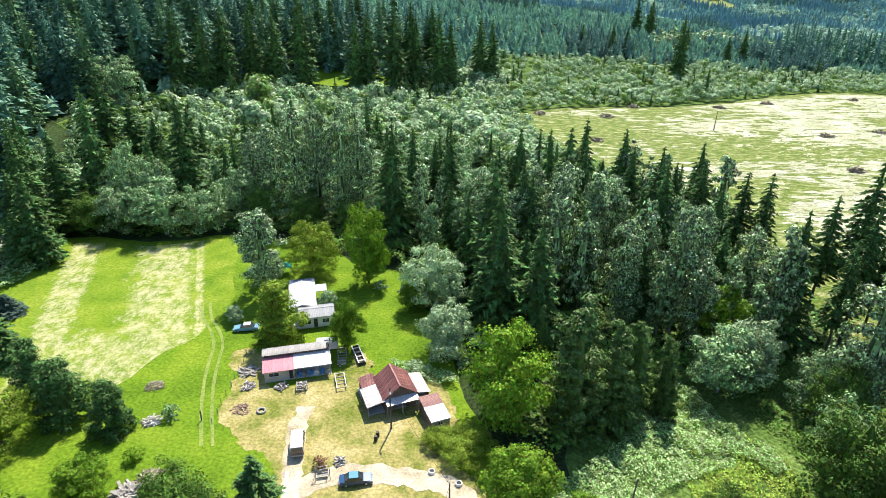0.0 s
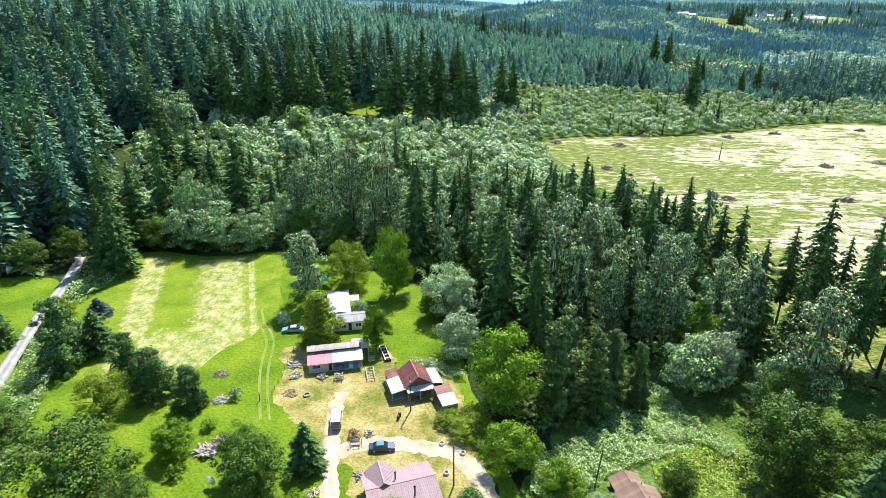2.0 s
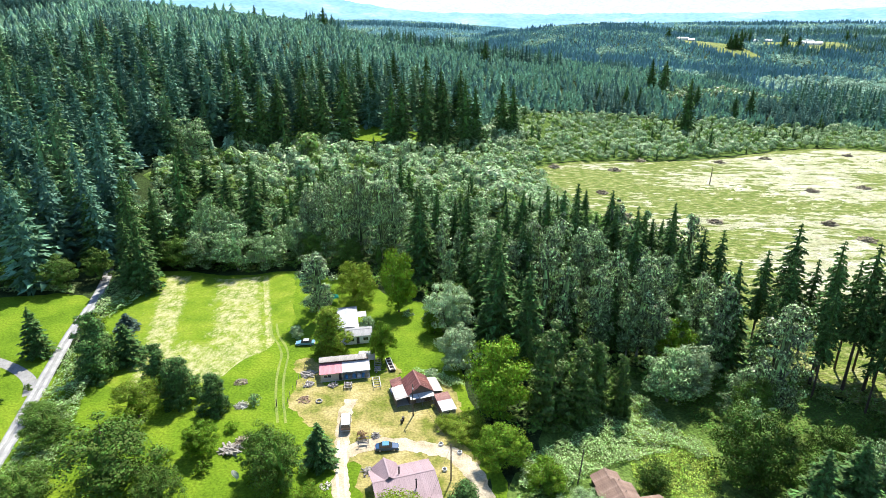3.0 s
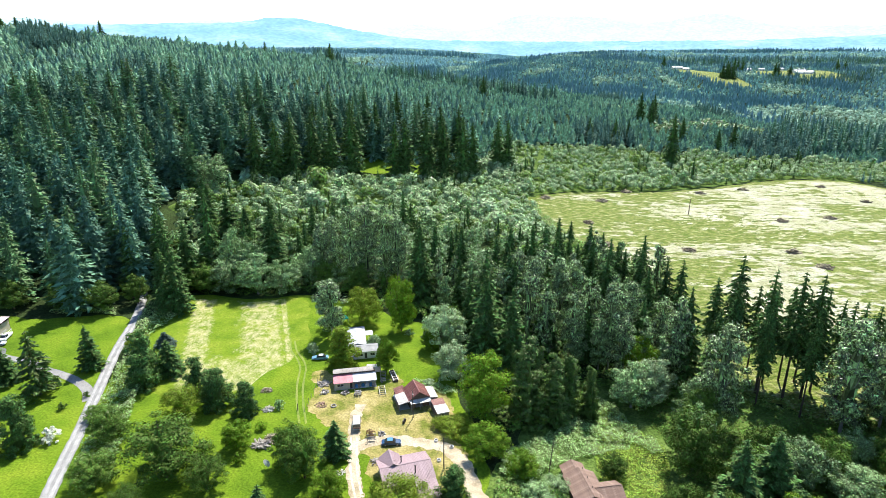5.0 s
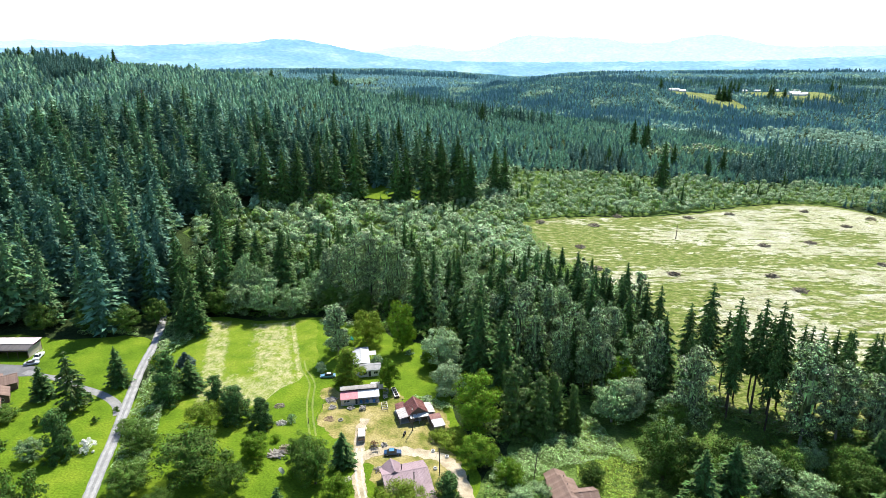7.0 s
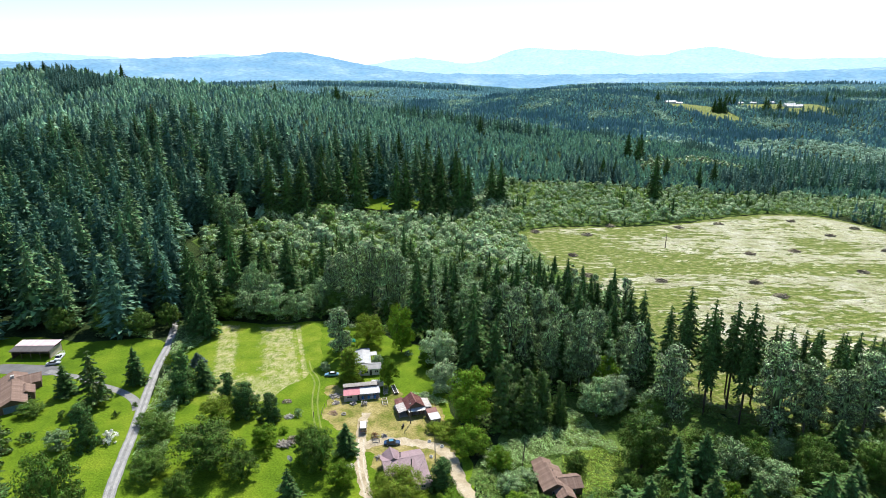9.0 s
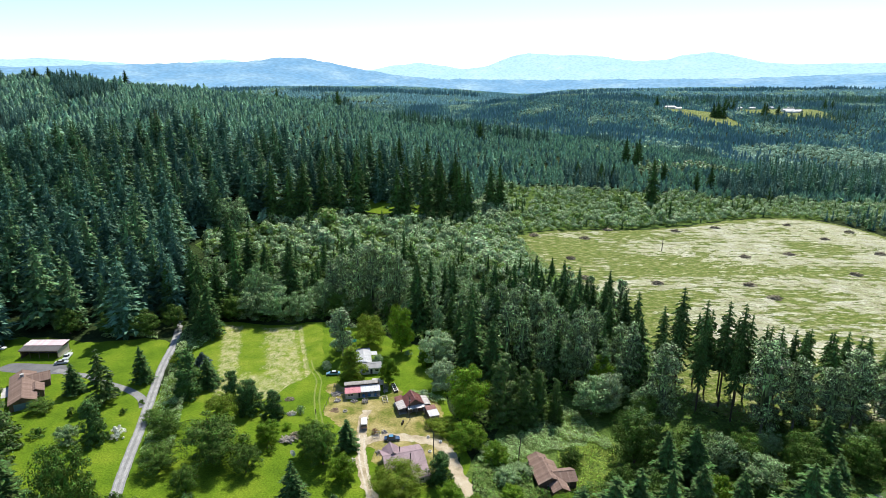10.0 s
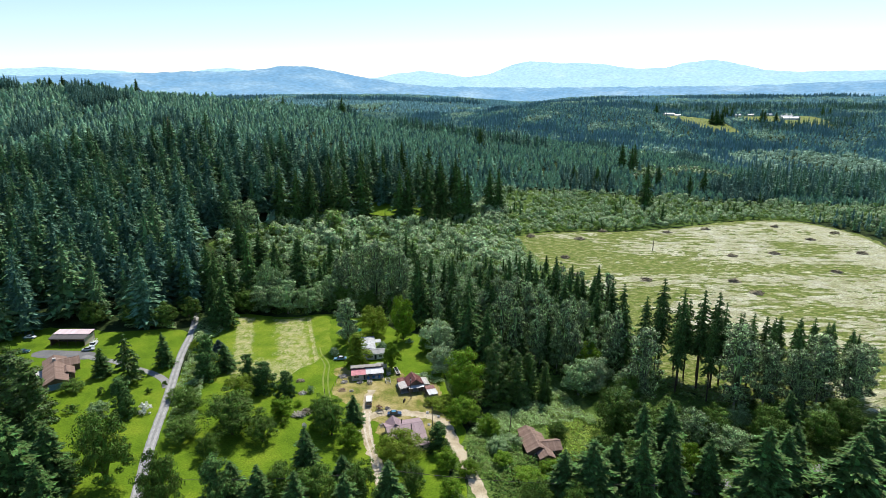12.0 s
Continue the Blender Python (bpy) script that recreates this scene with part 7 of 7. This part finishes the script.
def lodged(name, poly, count, material, label, r, size=1.0, lift=0.42, cut=0.0):
    """Long locks of flattened grass lying across a field, thick here and thin there."""
    x0, x1 = min(p[0] for p in poly), max(p[0] for p in poly)
    y0, y1 = min(p[1] for p in poly), max(p[1] for p in poly)
    X, Y = r.uniform(x0, x1, count), r.uniform(y0, y1, count)
    ok = inside(poly, X, Y)
    X, Y = X[ok], Y[ok]
    thick = np.array([0.75 * noise.noise(Vector((x * 0.02 / size, y * 0.04 / size, 2))) + 0.6 * noise.noise(Vector((x * 0.09 / size, y * 0.26 / size, 7))) + 0.5 * noise.noise(Vector((x * 0.25 / size, y * 0.6 / size, 5))) for x, y in zip(X, Y)])
    ok = thick + r.normal(0, 0.07, len(X)) + np.clip((X - 150) / 320, -0.25, 0.3) > cut
    X, Y = X[ok], Y[ok]
    n = len(X)
    a = r.normal(0.1, 0.2, n) + 0.6 * np.sin(X / 31) * np.sin(Y / 23)
    d = np.stack([np.cos(a), np.sin(a), np.zeros(n)], 1)
    s = np.stack([-np.sin(a), np.cos(a), np.zeros(n)], 1)
    long, wide = size * r.uniform(0.5, 2.2, n)[:, None], size * r.uniform(0.12, 0.42, n)[:, None]
    c = np.stack([X, Y, height(X, Y) + lift], 1)
    up = np.array([0, 0, 1.0]) * size * r.uniform(-0.04, 0.16, n)[:, None]
    v = np.stack([c - d * long, c + d * long + up * 0.3, c + s * wide + up], 1).reshape(-1, 3)
    return tagged(part(name, mesh_of(name, v, None, tris_of(n)), material), label, "grass", kind="stuff")


thicket("meadow_edge", [(74, 112), (82, 95), (110, 76), (142, 62), (146, 69), (114, 84), (90, 99), (83, 114), (84, 150), (84, 182), (70, 205), (60, 218), (48, 268), (41, 300), (34, 300), (43, 262), (54, 212), (63, 199), (77, 178), (75, 150)], 0.4, 0.05, 1.5, 0.6, LEAF["green_sapling"], "tall green growth along the meadow's edge", rng)
STRAW = surface("bleached grass", [(0.36, 0.36, 0.17), (0.5, 0.49, 0.31), (0.62, 0.61, 0.46)], size=8, fine=0.6, rough=0.7, island=0.15, through_light=0.1, spec=0.1)
lodged("lodged_grass", [(40, 300), (50, 310), (62, 316), (94, 325), (128, 328), (165, 341), (205, 360), (238, 369), (260, 365), (272, 350), (280, 333), (282, 312), (280, 292), (286, 250), (292, 150), (240, 80), (146, 74), (122, 100), (100, 138), (88, 172), (70, 206), (60, 218), (49, 266)], 340000, STRAW, "pale flattened locks of tall meadow grass", rng, cut=0.12)
thicket("field_edge_scrub", [(-102, 147), (-84, 146.5), (-70, 146), (-58, 150), (-46, 148), (-34, 143), (-24, 136), (-12, 130), (-2, 118), (6, 120), (0, 136), (-20, 150), (-50, 158), (-102, 156)], 0.5, 0.2, 4.5, 0.8, LEAF["dark"], "shaded shrubs under the trees behind the field", rng)


# ---- shrubs and saplings about the lawns ----
SHRUB = []
for k in range(3):
    v, ends = broadleaf(rng, 1.0, 1.1, -0.1, 34, 26, 0.085, "dome")
    SHRUB.append(v)


def shrub(x, y, h, w, leaf, label, name="shrub", group=""):
    """A low bush: several stems under a rounded mass of leaf sprays."""
    k = int(abs(x * 5 + y * 3)) % 3
    ob = thing(name, label, "shrub", pose(x, y, float(height(x, y)), 0, 0, (x * 53 + y * 17) % 360) @ Matrix.Diagonal((w / 1.1, w / 1.1, h, 1)), group)
    part("crown", mesh_of("crown", SHRUB[k], None, tris_of(len(SHRUB[k]) // 3)), LEAF[leaf], ob)
    stems = [tube([(0, 0, -0.05), (0.1 * math.cos(a), 0.1 * math.sin(a), 0.3), (0.26 * math.cos(a), 0.26 * math.sin(a), 0.7)], [0.03, 0.022, 0.008], 5) for a in (0.3, 1.7, 2.9, 4.2, 5.4)]
    v, q = joined(stems)
    part("stem", mesh_of("stem", v, q, smooth=True), BARK, ob)
    return ob


shrub(-94, 59, 4, 5, "blossom", "rounded bush covered in white blossom on the lawn", "flowering_bush")
shrub(-43.3, 75.3, 2.6, 3.0, "alder", "rounded green bush beside the heap of boards")
shrub(-17.7, 64.8, 2, 2.2, "dry", "dry brown shrub beside the garden swing")
shrub(-5, 86.5, 3, 4.5, "willow", "pale green bush behind the barn")
shrub(-13.2, 46, 2.6, 3.2, "maple", "green bush against the mauve-roofed house")
shrub(4.3, 47, 2.2, 3, "gold", "yellow-green bush by the mauve-roofed house")
for x, y, h, w in ((-100, 72, 2.2, 2.6), (-97, 78, 1.8, 2.2), (-104, 66, 2.4, 3), (-110, 74, 2.6, 3), (-116, 70, 3, 3.4)):
    shrub(x, y, h, w, "dark", "small dark shrub planted on the west lawn", group="shrubs on the west lawn")
for x, y, h, w in ((-50, 61, 2.4, 3.2), (-55, 57, 3, 4), (-45, 66, 2.2, 3), (-46, 54, 2.6, 3.6), (-68, 70, 2.6, 3.4), (-70, 62, 3, 4), (-66, 56, 3.4, 4), (-36, 52, 2.4, 3)):
    shrub(x, y, h, w, "maple", "bright green bush in the rough grass", group="bushes in the rough grass")
for x, y, h, w in ((-2, 100, 2.4, 3.4), (2, 104, 2.6, 3.6), (-8, 115, 2.6, 4), (-14, 118, 2.4, 3.4), (4, 89, 3, 4), (8, 93, 3, 4)):
    shrub(x, y, h, w, "alder", "grey-green bush at the edge of the back lawn", group="bushes at the lawn's edge")
for x, y, h, w in ((154, 405, 39, 11), (158, 520, 28, 9), (166, 512, 25, 9), (172, 526, 27, 9), (120, 446, 20, 8), (132, 452, 18, 7), (100, 452, 17, 7), (182, 470, 20, 8), (222, 462, 22, 8), (205, 450, 19, 7)):
    tree("fir", x, y, h, w, group="tall lone firs")
thicket("weed_cover", [(48, 40), (54, 58), (57, 72), (54, 82), (50, 99), (72, 108), (84, 99), (110, 79), (140, 67), (180, 53), (150, 49), (104, 40), (66, 32)], 0.42, 0.05, 0.7, 0.5, LEAF["dark"], "knee-high green weeds covering the slope", rng)
tree("alder", -140, 262, 22, 20)
tree("alder", -106.4, 55, 6.4, 7.2)
shrub(-118.4, 58.6, 2.8, 5.6, "dark", "low spreading dark shrub on the west lawn")
PATTERNS["dry_fir"] = []
for stem, crown, wide in PATTERNS["fir"][:1]:
    bare = crown.copy()
    bare.materials.clear()
    bare.materials.append(LEAF["dry"])
    PATTERNS["dry_fir"].append((stem, bare, wide))
KINDS["dry_fir"], LABELS["dry_fir"] = KINDS["fir"], "dead reddish-brown fir among green firs"
tree("dry_fir", -241, 372, 34, 10)
for x, y, h, w in ((-478, 548, 12, 9), (-470, 556, 15, 9), (-466, 550, 14, 8), (-458, 560, 17, 10), (-450, 552, 14, 9), (-444, 562, 16, 9), (-440, 555, 13, 8), (-431, 566, 16, 9), (-424, 560, 14, 8), (-418, 570, 15, 9), (-410, 566, 12, 8), (-396, 600, 21, 10), (-166, 668, 25, 12), (-240, 660, 18, 8), (12, 548, 22, 10)):
    tree("fir", x, y, h, w, group="skyline firs")
for x, y, h in ((543, 1322, 38), (550, 1330, 34), (537, 1328, 32), (556, 1320, 36), (655, 1345, 36), (664, 1352, 31), (640, 1480, 30), (628, 1500, 34), (690, 1352, 28), (612, 1440, 30), (870, 1500, 31), (884, 1492, 27), (450, 1470, 26)):
    tree("fir", x, y, h, 15, group="firs by the far fields")
